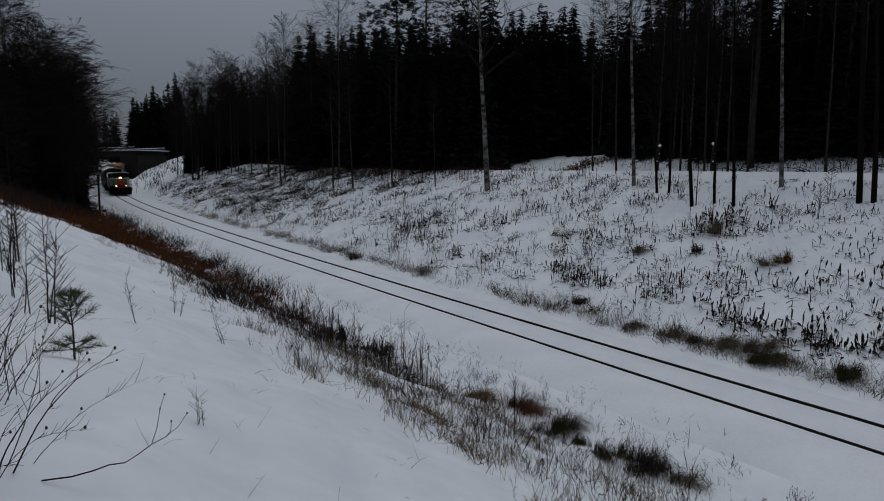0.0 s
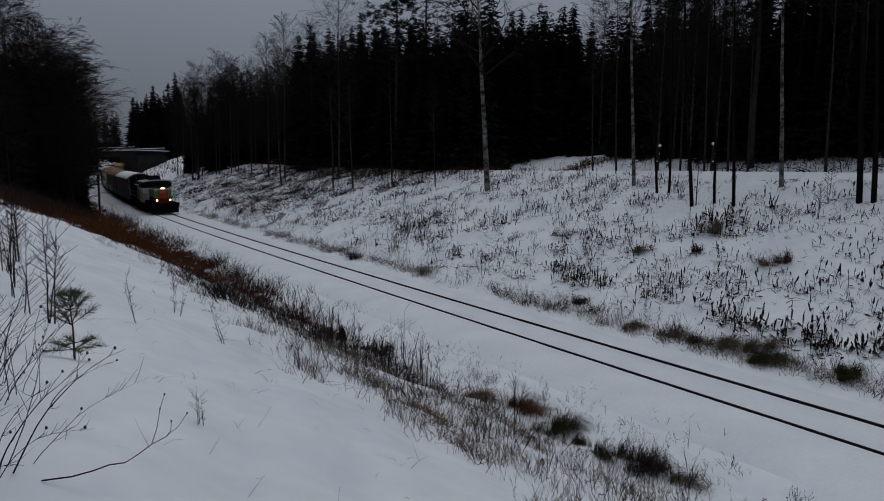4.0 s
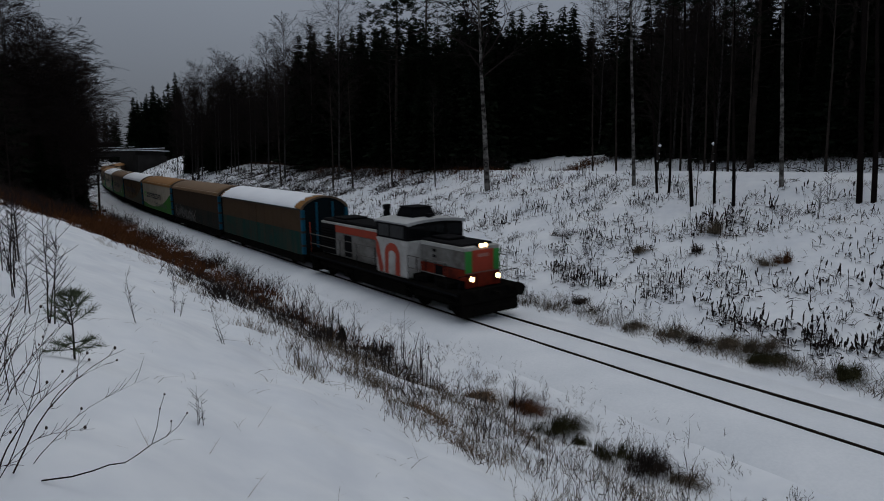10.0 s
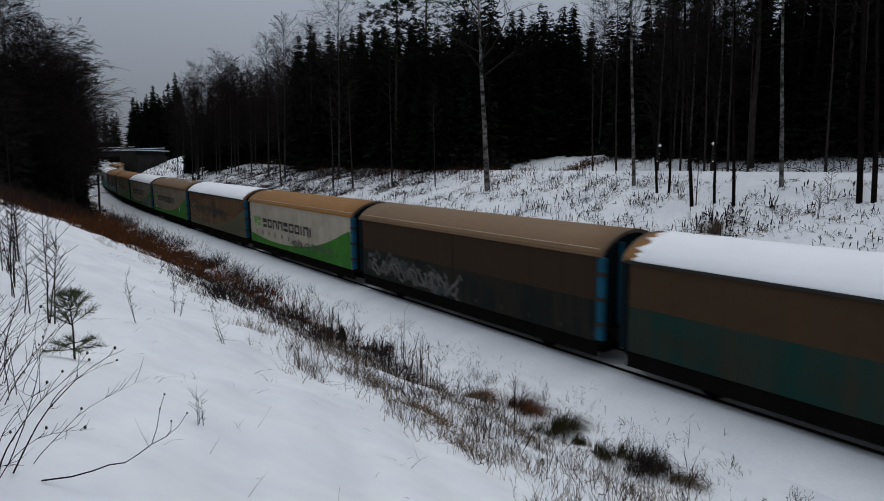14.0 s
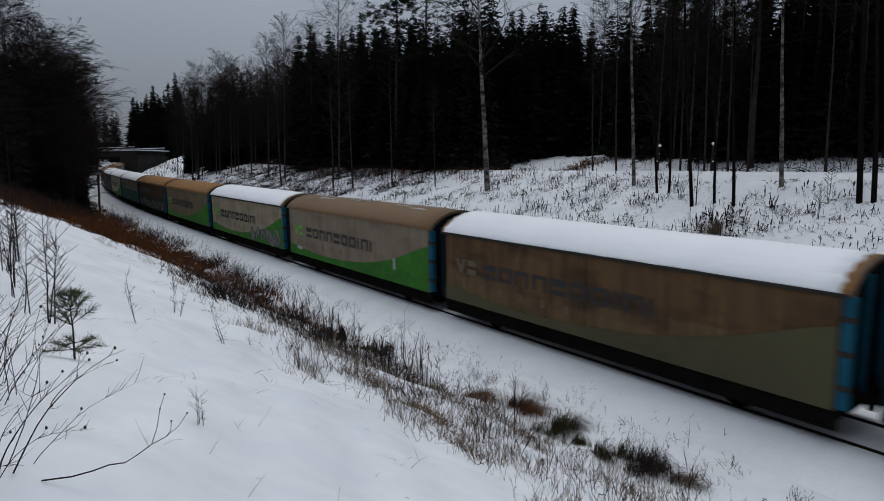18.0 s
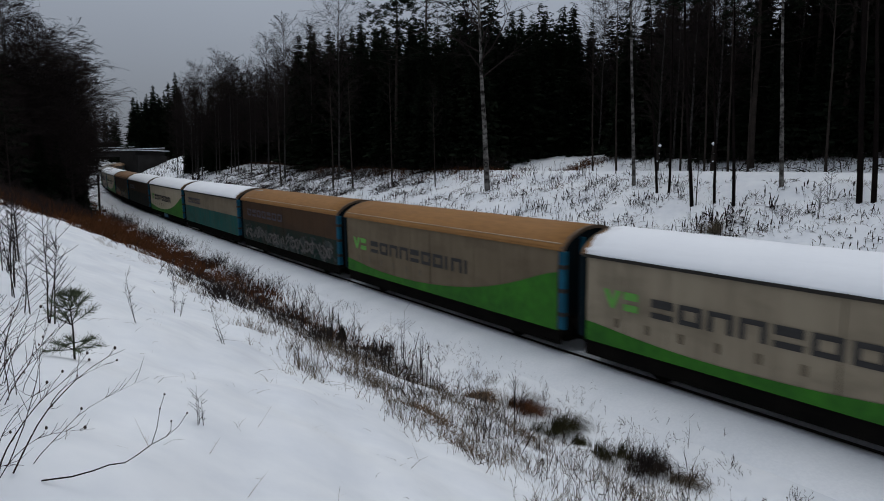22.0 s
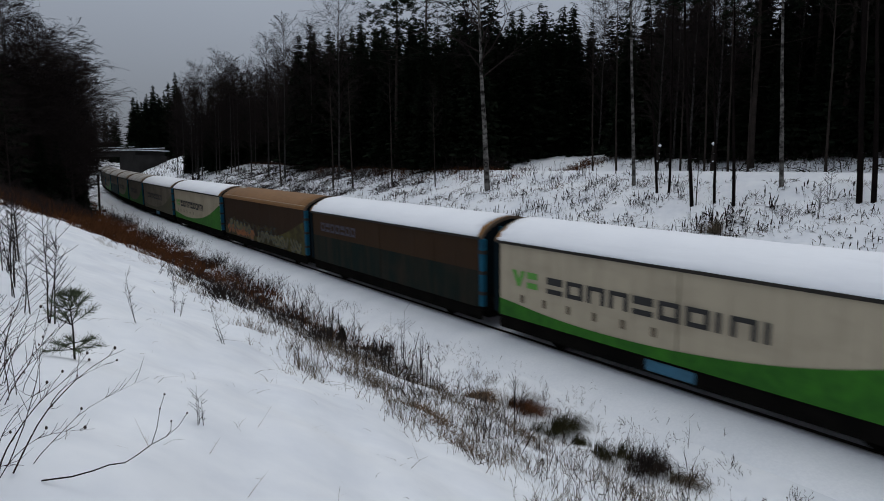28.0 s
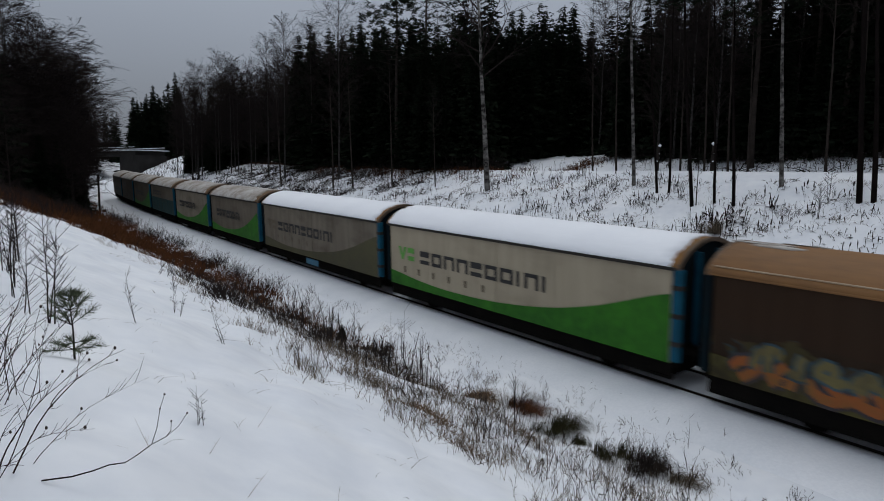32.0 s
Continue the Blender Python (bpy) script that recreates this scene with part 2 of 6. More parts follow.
# ---- the train ----
SPEED_T = [0, 1.5, 4.5, 7.5, 9.3, 10.4, 14, 20, 26, 32]
SPEED_V = [8.85, 8.75, 8.45, 8.55, 8.40, 8.26, 8.44, 8.62, 8.73, 8.86]
CLOCK = np.linspace(0, 32, 961)
RUN = np.concatenate([[0], np.cumsum((np.interp(CLOCK[1:], SPEED_T, SPEED_V) + np.interp(CLOCK[:-1], SPEED_T, SPEED_V)) / 60)])
RUN -= np.interp(13, CLOCK, RUN)
LONG, SHORT = 13.97, 10.4
CANT = radians(2.4)  # the line is canted through the bend


def head_at(t):
    """s of the coupling between locomotive and first wagon."""
    return -0.107 - float(np.interp(t, CLOCK, RUN))


def vehicle_pose(s, half):
    a, b = on_track(s - half), on_track(s + half)
    d = (a - b).normalized()
    left = Vector((0, 0, 1)).cross(d).normalized()
    m = Matrix((d, left, d.cross(left))).transposed().to_4x4() @ Matrix.Rotation(CANT, 4, "X")
    m.translation = (a + b) / 2 + Vector((0, 0, 0.045))
    return m


SHARED = {}


def shared(name, key, build, mat, smooth=False):
    k = (name, key, mat.name)
    if k not in SHARED:
        SHARED[k] = mesh_of(name, build(), mat, smooth)
    return SHARED[k]


def side_paint(name, top, low, split=1.6, grime=0.5, tilt=0.0, marks=None):
    """Weathered wagon paint: two colours above one another, rust streaks, and sprayed marks if any are given."""
    top, low = tuple(k * v for k, v in zip((1.02, 0.97, 0.86), top)), tuple(k * v for k, v in zip((0.98, 0.96, 0.88), low))
    m = bpy.data.materials.new(name)
    m.use_nodes = True
    n, l = m.node_tree.nodes, m.node_tree.links
    b = n["Principled BSDF"]
    b.inputs["Roughness"].default_value = 0.75
    b.inputs["Specular IOR Level"].default_value = 0.08
    tc, sep = n.new("ShaderNodeTexCoord"), n.new("ShaderNodeSeparateXYZ")
    l.new(tc.outputs["Object"], sep.inputs[0])

    def math_node(op, a, c, d=None):
        q = n.new("ShaderNodeMath")
        q.operation = op
        for i, v in enumerate((a, c, d)):
            if v is None:
                continue
            if isinstance(v, (int, float)):
                q.inputs[i].default_value = v
            else:
                l.new(v, q.inputs[i])
        return q.outputs[0]

    def mix(f, a, c):
        q = n.new("ShaderNodeMix")
        q.data_type = "RGBA"
        for sock, v in ((q.inputs[0], f), (q.inputs[6], a), (q.inputs[7], c)):
            if isinstance(v, tuple):
                sock.default_value = (*v, 1)
            elif isinstance(v, float):
                sock.default_value = v
            else:
                l.new(v, sock)
        return q.outputs[2]

    def fog(scale, stretch, detail=4, lo=0.4, hi=0.7):
        mp, q, r = n.new("ShaderNodeMapping"), n.new("ShaderNodeTexNoise"), n.new("ShaderNodeMapRange")
        mp.inputs["Scale"].default_value = stretch
        mp.inputs["Location"].default_value = (len(name) * 3.1, 0, 0)
        l.new(tc.outputs["Object"], mp.inputs["Vector"])
        l.new(mp.outputs["Vector"], q.inputs["Vector"])
        q.inputs["Scale"].default_value, q.inputs["Detail"].default_value = scale, detail
        r.inputs["From Min"].default_value, r.inputs["From Max"].default_value = lo, hi
        l.new(q.outputs["Fac"], r.inputs["Value"])
        return r.outputs["Result"]

    edge = math_node("MULTIPLY_ADD", sep.outputs["X"], tilt, split)
    upper = math_node("GREATER_THAN", sep.outputs["Z"], edge)
    col = mix(upper, low, top)
    streak = math_node("MULTIPLY", fog(1.3, (2.0, 1, 0.25)), grime)
    col = mix(streak, col, tuple(0.35 * a + 0.65 * c for a, c in zip(top, (0.045, 0.028, 0.018))))
    col = mix(math_node("MULTIPLY", fog(0.9, (0.6, 1, 1.4), 5, 0.5, 0.72), grime * 0.8), col, (0.030, 0.020, 0.014))
    if marks:
        z0, z1, x0, x1, ca, cb, cc = marks
        inside = None
        for sock, a, c in ((sep.outputs["Z"], z0, z1), (sep.outputs["X"], x0, x1)):
            wob = math_node("MULTIPLY_ADD", fog(1.1, (1, 1, 1), 2, 0.3, 0.7), 0.6, -0.3)
            v = math_node("ADD", sock, wob)
            k = math_node("MULTIPLY", math_node("GREATER_THAN", v, float(a)), math_node("LESS_THAN", v, float(c)))
            inside = k if inside is None else math_node("MULTIPLY", inside, k)
        blob = math_node("GREATER_THAN", fog(1.6, (1, 1, 1.2), 1, 0.3, 0.7), 0.45)
        col = mix(math_node("MULTIPLY", math_node("MULTIPLY", inside, blob), 0.75), col, mix(math_node("GREATER_THAN", fog(2.3, (1, 1, 1), 0, 0.3, 0.7), 0.5), ca, cb))
        line = math_node("LESS_THAN", math_node("ABSOLUTE", math_node("SUBTRACT", fog(1.6, (1, 1, 1.2), 1, 0.3, 0.7), 0.47), 0), 0.05)
        col = mix(math_node("MULTIPLY", math_node("MULTIPLY", inside, line), 0.8), col, cc)
    l.new(col, b.inputs["Base Color"])
    bp = n.new("ShaderNodeBump")
    bp.inputs["Strength"].default_value, bp.inputs["Distance"].default_value = 0.15, 0.01
    l.new(fog(14.0, (1, 1, 0.3)), bp.inputs["Height"])
    l.new(bp.outputs["Normal"], b.inputs["Normal"])
    return m


WHITE, BEIGE = (0.37, 0.345, 0.31), (0.21, 0.18, 0.152)
GREEN = material("green_swoosh_paint", (0.038, 0.168, 0.017), 0.65, (0.022, 0.098, 0.014), 0.7, 5.0, 0.1, amount=1.3, gloss=0.12)
OLIVE = material("olive_swoosh_paint", (0.075, 0.07, 0.03), 0.7, (0.05, 0.045, 0.025), 0.6, 9.0, 0.1)
YELLOWED = material("yellowed_swoosh_paint", (0.085, 0.076, 0.026), 0.75, (0.036, 0.030, 0.017), 0.8, 4.0, 0.1, amount=1.4, gloss=0.08)
INK = material("dark_lettering_paint", (0.018, 0.018, 0.02), 0.7, (0.04, 0.038, 0.036), 1.0, 12.0, 0.05)
MARK_GREEN = material("green_mark_paint", (0.12, 0.36, 0.06), 0.6, (0.09, 0.26, 0.05), 1.0, 9.0, 0.05)
FADED = material("faded_mark_paint", (0.10, 0.08, 0.05), 0.7, (0.13, 0.10, 0.07), 1.0, 9.0, 0.05)
BLUE_INK = material("blue_lettering_paint", (0.035, 0.037, 0.065), 0.7, (0.055, 0.045, 0.05), 1.6, 7.0, 0.05)
GUTTER = material("dark_gutter", (0.014, 0.013, 0.012), 0.8, (0.03, 0.025, 0.02), 1.0, 10.0, 0.2)
STEEL = material("worn_steel", (0.10, 0.095, 0.09), 0.5, (0.05, 0.045, 0.04), 2.0, 20.0, 0.2, metal=0.6)
BLUE_BOX = material("blue_box_paint", (0.04, 0.15, 0.24), 0.6, (0.03, 0.10, 0.16), 1.0, 10.0, 0.1)

LOCO_WHITE = material("loco_white", (0.43, 0.43, 0.42), 0.55, (0.25, 0.24, 0.225), 0.9, 6.0, 0.1, amount=1.2)
ROOF_END = material("roof_end_brown", (0.15, 0.10, 0.062), 0.75, (0.09, 0.06, 0.04), 1.0, 10.0, 0.2)
SILVER = ((0.10, 0.10, 0.097), (0.05, 0.06, 0.06), (0.035, 0.035, 0.035))
FIRE = ((0.055, 0.038, 0.022), (0.060, 0.052, 0.024), (0.030, 0.050, 0.055))
#          paint, swoosh, mark colour, lettering, roof, snow share, label
WAGONS = [
    (side_paint("paint_brown_over_teal", (0.056, 0.036, 0.022), (0.007, 0.036, 0.033), 1.95, 0.6), None, None, None, ROOF_TAN, 1.0, "brown over teal sliding-wall wagon with a snow-covered roof"),
    (side_paint("paint_sooty_brown", (0.034, 0.022, 0.014), (0.007, 0.012, 0.012), 1.9, 0.5, 0, (0.9, 1.75, -6, 0.5, *SILVER)), None, None, None, ROOF_GREY, 0.0, "sooty brown sliding-wall wagon with silver sprayed marks"),
    (side_paint("paint_white_sprayed", WHITE, WHITE, 0, 0.25), GREEN, MARK_GREEN, INK, ROOF_TAN, 0.03, "white and green sliding-wall wagon with black sprayed marks"),
    (side_paint("paint_rusty_beige", (0.125, 0.077, 0.043), (0.14, 0.095, 0.054), 1.9, 1.0), OLIVE, FADED, INK, ROOF_TAN, 1.0, "rust-streaked beige sliding-wall wagon with a snow-covered roof"),
    (side_paint("paint_grey_white", BEIGE, BEIGE, 0, 0.4), GREEN, MARK_GREEN, INK, ROOF_GREY, 0.2, "grimy white and green sliding-wall wagon with a snow-patched brown roof"),
    (side_paint("paint_white_tagged", (0.277, 0.246, 0.203), (0.277, 0.246, 0.203), 0, 0.4), GREEN, MARK_GREEN, INK, ROOF_TAN, 0.96, "white and green sliding-wall wagon with sprayed lettering and a snow-covered roof"),
    (side_paint("paint_drab_beige", (0.156, 0.129, 0.098), (0.156, 0.129, 0.098), 0, 0.35), GREEN, MARK_GREEN, INK, ROOF_TAN, 0.0, "drab beige and green sliding-wall wagon with a tan roof"),
    (side_paint("paint_dark_tagged", (0.062, 0.038, 0.025), (0.007, 0.026, 0.024), 1.95, 0.55, 0, (0.8, 1.6, -6.2, 6.2, *SILVER)), None, None, BLUE_INK, ROOF_TAN, 0.02, "dark brown and teal sliding-wall wagon covered in silver sprayed marks"),
    (side_paint("paint_beige_over_teal", (0.21, 0.18, 0.145), (0.014, 0.088, 0.085), 2.0, 0.3), None, None, BLUE_INK, ROOF_GREY, 1.0, "beige over teal sliding-wall wagon with a snow-covered roof"),
    (side_paint("paint_clean_white", (0.428, 0.392, 0.331), (0.428, 0.392, 0.331), 0, 0.18), GREEN, MARK_GREEN, INK, ROOF_TAN, 1.0, "clean white and green sliding-wall wagon with a snow-covered roof"),
    (side_paint("paint_blackened", (0.036, 0.021, 0.012), (0.005, 0.013, 0.012), 2.0, 0.45), None, None, BLUE_INK, ROOF_TAN, 1.0, "blackened brown and teal sliding-wall wagon with a snow-covered roof"),
    (side_paint("paint_dark_brown_sprayed", (0.032, 0.019, 0.013), (0.029, 0.019, 0.013), 1.9, 0.5, 0, (0.8, 1.75, -6.2, 2.5, *FIRE)), YELLOWED, FADED, None, ROOF_RUST, 0.04, "dark brown sliding-wall wagon with orange and yellow sprayed marks"),
    (side_paint("paint_pale_grey", (0.379, 0.344, 0.287), (0.379, 0.344, 0.287), 0, 0.22), GREEN, MARK_GREEN, INK, ROOF_TAN, 1.0, "pale grey and green sliding-wall wagon with a snow-covered roof"),
    (side_paint("paint_dull_grey", (0.171, 0.156, 0.139), (0.171, 0.156, 0.139), 0, 0.45), OLIVE, FADED, INK, ROOF_TAN, 1.0, "dull grey and olive sliding-wall wagon with a snow-covered roof"),
    (side_paint("paint_short_grey", (0.147, 0.132, 0.118), (0.147, 0.132, 0.118), 0, 0.4), GREEN, None, INK, ROOF_GREY, 0.75, "short grey and green sliding-wall wagon with a frosted roof"),
    (side_paint("paint_short_white", (0.216, 0.198, 0.174), (0.216, 0.198, 0.174), 0, 0.35), GREEN, None, INK, ROOF_GREY, 0.85, "short white and green sliding-wall wagon with a frosted roof"),
    (side_paint("paint_short_teal", (0.127, 0.114, 0.100), (0.013, 0.050, 0.059), 2.0, 0.4), None, None, INK, ROOF_GREY, 0.85, "short beige over teal sliding-wall wagon with a frosted roof"),
    (side_paint("paint_short_drab", (0.100, 0.091, 0.078), (0.100, 0.091, 0.078), 0, 0.5), GREEN, None, INK, ROOF_GREY, 0.8, "short drab and green sliding-wall wagon with a frosted roof"),
    (side_paint("paint_short_dark", (0.063, 0.055, 0.046), (0.042, 0.042, 0.038), 1.8, 0.6), None, None, INK, ROOF_GREY, 0.7, "short dark grey sliding-wall wagon with a frosted roof"),
    (side_paint("paint_short_tail", (0.050, 0.046, 0.042), (0.021, 0.029, 0.029), 1.8, 0.6), None, None, None, ROOF_GREY, 0.7, "short dark grey sliding-wall wagon at the end of the train"),
]


def arc(w, z0, z1, n=12, inset=0.0):
    """A shallow vault from (-w, z0) over (0, z1) to (w, z0), flattened towards the crown."""
    out = []
    for i in range(n + 1):
        a = math.pi * i / n
        out.append((-w * math.cos(a), z0 + (z1 - z0) * max(math.sin(a), 0.0) ** 1.45 + inset))
    return out


def vault(x0, x1, prof, thick=0.05, rag=0.0, seed=0, steps=1):
    """A curved roof sheet with thickness along x, its ends ragged by rag metres."""
    bm, r, n = bmesh.new(), random.Random(seed), len(prof)
    rows = []
    for i in range(steps + 1):
        row = []
        for j, (y, z) in enumerate(prof):
            x = x0 + (x1 - x0) * i / steps
            if i in (0, steps) and rag:
                x += (1 if i == 0 else -1) * r.uniform(0, rag)
            dz = r.uniform(-0.012, 0.012) if rag else 0
            row.append((bm.verts.new((x, y, z + dz)), bm.verts.new((x, y * (1 - thick / 2), z - thick))))
        rows.append(row)
    for i in range(steps):
        for j in range(n - 1):
            a, b, c, d = rows[i][j], rows[i][j + 1], rows[i + 1][j + 1], rows[i + 1][j]
            bm.faces.new((a[0], d[0], c[0], b[0]))
            bm.faces.new((a[1], b[1], c[1], d[1]))
        for j in (0, n - 1):
            a, d = rows[i][j], rows[i + 1][j]
            bm.faces.new((a[0], a[1], d[1], d[0]) if j == 0 else (a[1], a[0], d[0], d[1]))
    for row in (rows[0], rows[-1]):
        for j in range(n - 1):
            bm.faces.new((row[j][0], row[j + 1][0], row[j + 1][1], row[j][1]))
    bmesh.ops.recalc_face_normals(bm, faces=bm.faces)
    return bm


def end_gable(x, prof, z0, thick=0.06):
    """An upright end wall whose top follows the vault."""
    bm = bmesh.new()
    pts = [(prof[0][0] * 0.97, z0)] + [(y * 0.97, z - 0.05) for y, z in prof] + [(prof[-1][0] * 0.97, z0)]
    f = bm.faces.new([bm.verts.new((x, y, z)) for y, z in pts])
    g = bmesh.ops.extrude_face_region(bm, geom=[f])
    bmesh.ops.translate(bm, vec=(thick, 0, 0), verts=[v for v in g["geom"] if isinstance(v, bmesh.types.BMVert)])
    bmesh.ops.recalc_face_normals(bm, faces=bm.faces)
    return bm


def disc(bm, x, y, z, r, w, n=20, axis="y", r2=None):
    rot = Matrix.Rotation(math.pi / 2, 4, "X") if axis == "y" else Matrix.Rotation(math.pi / 2, 4, "Y") if axis == "x" else Matrix.Identity(4)
    bmesh.ops.create_cone(bm, cap_ends=True, segments=n, radius1=r, radius2=r if r2 is None else r2, depth=w, matrix=Matrix.Translation((x, y, z)) @ rot)
    return bm


def wheel_mesh(r):
    bm = bmesh.new()
    disc(bm, 0, 0, 0, r, 0.11, 24)
    disc(bm, 0, 0, 0, r * 0.32, 0.19, 12)
    for k in range(6):
        a = k * math.pi / 3
        disc(bm, 0.62 * r * math.cos(a), 0, 0.62 * r * math.sin(a), 0.06, 0.13, 8)
    return bm


def axle_mesh():
    return disc(bmesh.new(), 0, 0, 0, 0.075, 2.0, 10)


WHEELSETS = []


def wheelset(parent, x, r=0.46):
    ws = part("wheelset", shared("axle", 0, axle_mesh, STEEL), STEEL, parent)
    ws.matrix_basis = pose(x, 0, r)
    for y in (-0.80, 0.80):
        w = part("wheel", shared("wheel", r, lambda: wheel_mesh(r), BLACK_STEEL), BLACK_STEEL, ws)
        w.location = (0, y, 0)
    WHEELSETS.append((ws, x, r))
    return ws


def buffer(parent, x, y, z=1.02, way=1, reach=1.0):
    def build():
        bm = bmesh.new()
        disc(bm, 0.09, 0, 0, 0.10, 0.18, 12, "x")
        disc(bm, 0.24, 0, 0, 0.07, 0.20, 12, "x")
        disc(bm, 0.35, 0, 0, 0.22, 0.05, 18, "x")
        return bm
    b = part("buffer", shared("buffer", 0, build, BLACK_STEEL), BLACK_STEEL, parent)
    b.matrix_basis = pose(x, y, z, 0, 0, 0 if way > 0 else 180) @ Matrix.Diagonal((reach, 1, 1, 1))
    return b


def sliding_wall(root, key, x0, x1, y, z0, z1, ribs, paint, far):
    """A sliding wall panel: a thin pressed sheet with upright ribs on its outer face."""
    w = part("sliding_wall", shared("sliding_wall", (key, x0), lambda: boxed(x0, x1, y, y + 0.05, z0, z1, 0.008), paint), paint, root)
    if far:
        w.matrix_basis = pose(0, 0, 0, 0, 0, 180)
    for k in range(ribs + 1):
        x = x0 + (x1 - x0) * k / ribs
        x = min(max(x, x0 + 0.03), x1 - 0.03)
        rib = part("rib", shared("rib", k in (0, ribs), lambda: boxed(-0.022, 0.022, y - 0.006, y - 0.001, z0 + 0.03, z1 - 0.03, 0.004), paint), paint, w)
        rib.location = (x, 0, 0)
    return w


def swoosh_mesh(x0, x1, y):
    """A curved band of paint: low along most of the side, rising to one end."""
    px, pz = [0.0, 0.12, 0.27, 0.45, 0.62, 0.76, 0.89, 1.0], [1.32, 1.12, 1.0, 1.03, 1.22, 1.53, 2.02, 2.58]
    bm, n = bmesh.new(), 40
    us = [k / n for k in range(n + 1)]
    top = [sum(float(np.interp(u + d, px, pz)) for d in (-0.06, -0.03, 0, 0.03, 0.06)) / 5 for u in us]
    rows = [[bm.verts.new((x0 + (x1 - x0) * u, yy, z)) for yy in (y, y + 0.004) for z in (0.745, t)] for u, t in zip(us, top)]
    for a, b in zip(rows[:-1], rows[1:]):
        bm.faces.new((a[0], b[0], b[1], a[1]))
        bm.faces.new((a[1], b[1], b[3], a[3]))
    bmesh.ops.recalc_face_normals(bm, faces=bm.faces)
    return bm


def glyph_mesh(kind, w=0.52, h=0.46, t=0.115):
    """One plain block of a row of painted signs: an open or closed frame, bar by bar."""
    bm = bmesh.new()
    bars = {"ring": ((0, t, 0, h), (w - t, w, 0, h), (t, w - t, h - t, h), (t, w - t, 0, t)), "post": ((0, t, 0, h),), "arch": ((0, t, 0, h - t), (w - t, w, 0, h - t), (0, w, h - t, h)), "slab": ((0, w, h * 0.56, h), (0, w, 0, h * 0.3))}[kind]
    for x0, x1, z0, z1 in bars:
        box(bm, x0, x1, -0.004, 0.0, z0, z1)
    return bm


def ribbon(bm, pts, w, y):
    """A flat painted stroke along pts (x, z), each stretch a hair in front of the last."""
    last = None
    for i, (x, z) in enumerate(pts):
        a, c = pts[max(i - 1, 0)], pts[min(i + 1, len(pts) - 1)]
        dx, dz = c[0] - a[0], c[1] - a[1]
        k = w / (2 * math.hypot(dx, dz) + 1e-6)
        pair = [bm.verts.new((x - dz * k, y - 0.0002 * i, z + dx * k)), bm.verts.new((x + dz * k, y - 0.0002 * i, z - dx * k))]
        if last:
            bm.faces.new((last[0], last[1], pair[1], pair[0]))
        last = pair


def sprayed(root, y, seed, x0, x1, z0, z1, n, fill, line, width):
    """A row of swelling loops and bars sprayed on the wall: dark strokes with a paler stroke on top."""
    r = random.Random(seed)
    step = (x1 - x0) / n
    for k in range(n):
        cx, cz = x0 + (k + 0.5) * step, (z0 + z1) / 2 + r.uniform(-0.05, 0.05)
        a0, turn = r.uniform(0, 6.28), r.uniform(3.4, 6.6) * r.choice((-1, 1))
        rx, rz = step * r.uniform(0.34, 0.52), (z1 - z0) * r.uniform(0.36, 0.5)
        kink = r.uniform(0.0, 0.35)
        loop = [(cx + rx * math.cos(a0 + turn * u / 11) * (1 + kink * math.sin(u * 1.3)) + r.uniform(-0.05, 0.05), cz + rz * math.sin(a0 + turn * u / 11) * (1 - kink * math.cos(u * 0.9)) + r.uniform(-0.04, 0.04)) for u in range(12)]
        lean = r.uniform(-0.35, 0.35) * step
        tail = [(cx + lean * (u - 1.5) + r.uniform(-0.04, 0.04), cz + rz * (1.1 - 0.7 * u) + r.uniform(-0.03, 0.03)) for u in range(4)]
        if r.random() < 0.35:
            loop = loop[:5]
        for mat, w, dy in ((line, width * 1.7, 0.0), (fill, width, 0.003)):
            bm = bmesh.new()
            ribbon(bm, loop, w, y - dy)
            ribbon(bm, tail, w, y - dy - 0.0026)
            bmesh.ops.recalc_face_normals(bm, faces=bm.faces)
            part("sprayed_mark", bm, mat, root)


SPRAY_SILVER = material("silver_spray", (0.17, 0.17, 0.165), 0.6, (0.08, 0.08, 0.08), 1.2, 9.0, 0.05)
SPRAY_BLACK = material("black_spray", (0.02, 0.018, 0.02), 0.7, (0.05, 0.04, 0.045), 1.2, 9.0, 0.05)
SPRAY_GREY = material("grey_spray", (0.07, 0.066, 0.062), 0.7, (0.12, 0.11, 0.1), 1.2, 9.0, 0.05)
SPRAY_ORANGE = material("orange_spray", (0.27, 0.066, 0.012), 0.6, (0.15, 0.085, 0.02), 0.9, 6.0, 0.05)
SPRAY_YELLOW = material("yellow_spray", (0.15, 0.125, 0.045), 0.6, (0.055, 0.045, 0.022), 0.9, 6.0, 0.05)
SPRAY_BLUE = material("pale_blue_spray", (0.035, 0.075, 0.095), 0.6, (0.022, 0.03, 0.034), 0.9, 6.0, 0.05)
#   wagon: x0, x1, z0, z1, strokes, fill, line, width
SPRAYED = {1: (-5.6, 0.4, 0.95, 1.55, 9, SPRAY_GREY, SPRAY_BLACK, 0.09), 2: (-0.4, 4.6, 1.12, 1.45, 12, SPRAY_GREY, SPRAY_BLACK, 0.04), 5: (1.3, 6.0, 0.86, 1.62, 6, SPRAY_SILVER, SPRAY_BLACK, 0.20), 7: (-6.0, 6.0, 0.95, 1.5, 19, SPRAY_GREY, SPRAY_BLACK, 0.085), 11: (-5.8, -0.9, 0.85, 1.4, 6, SPRAY_ORANGE, SPRAY_BLACK, 0.22)}


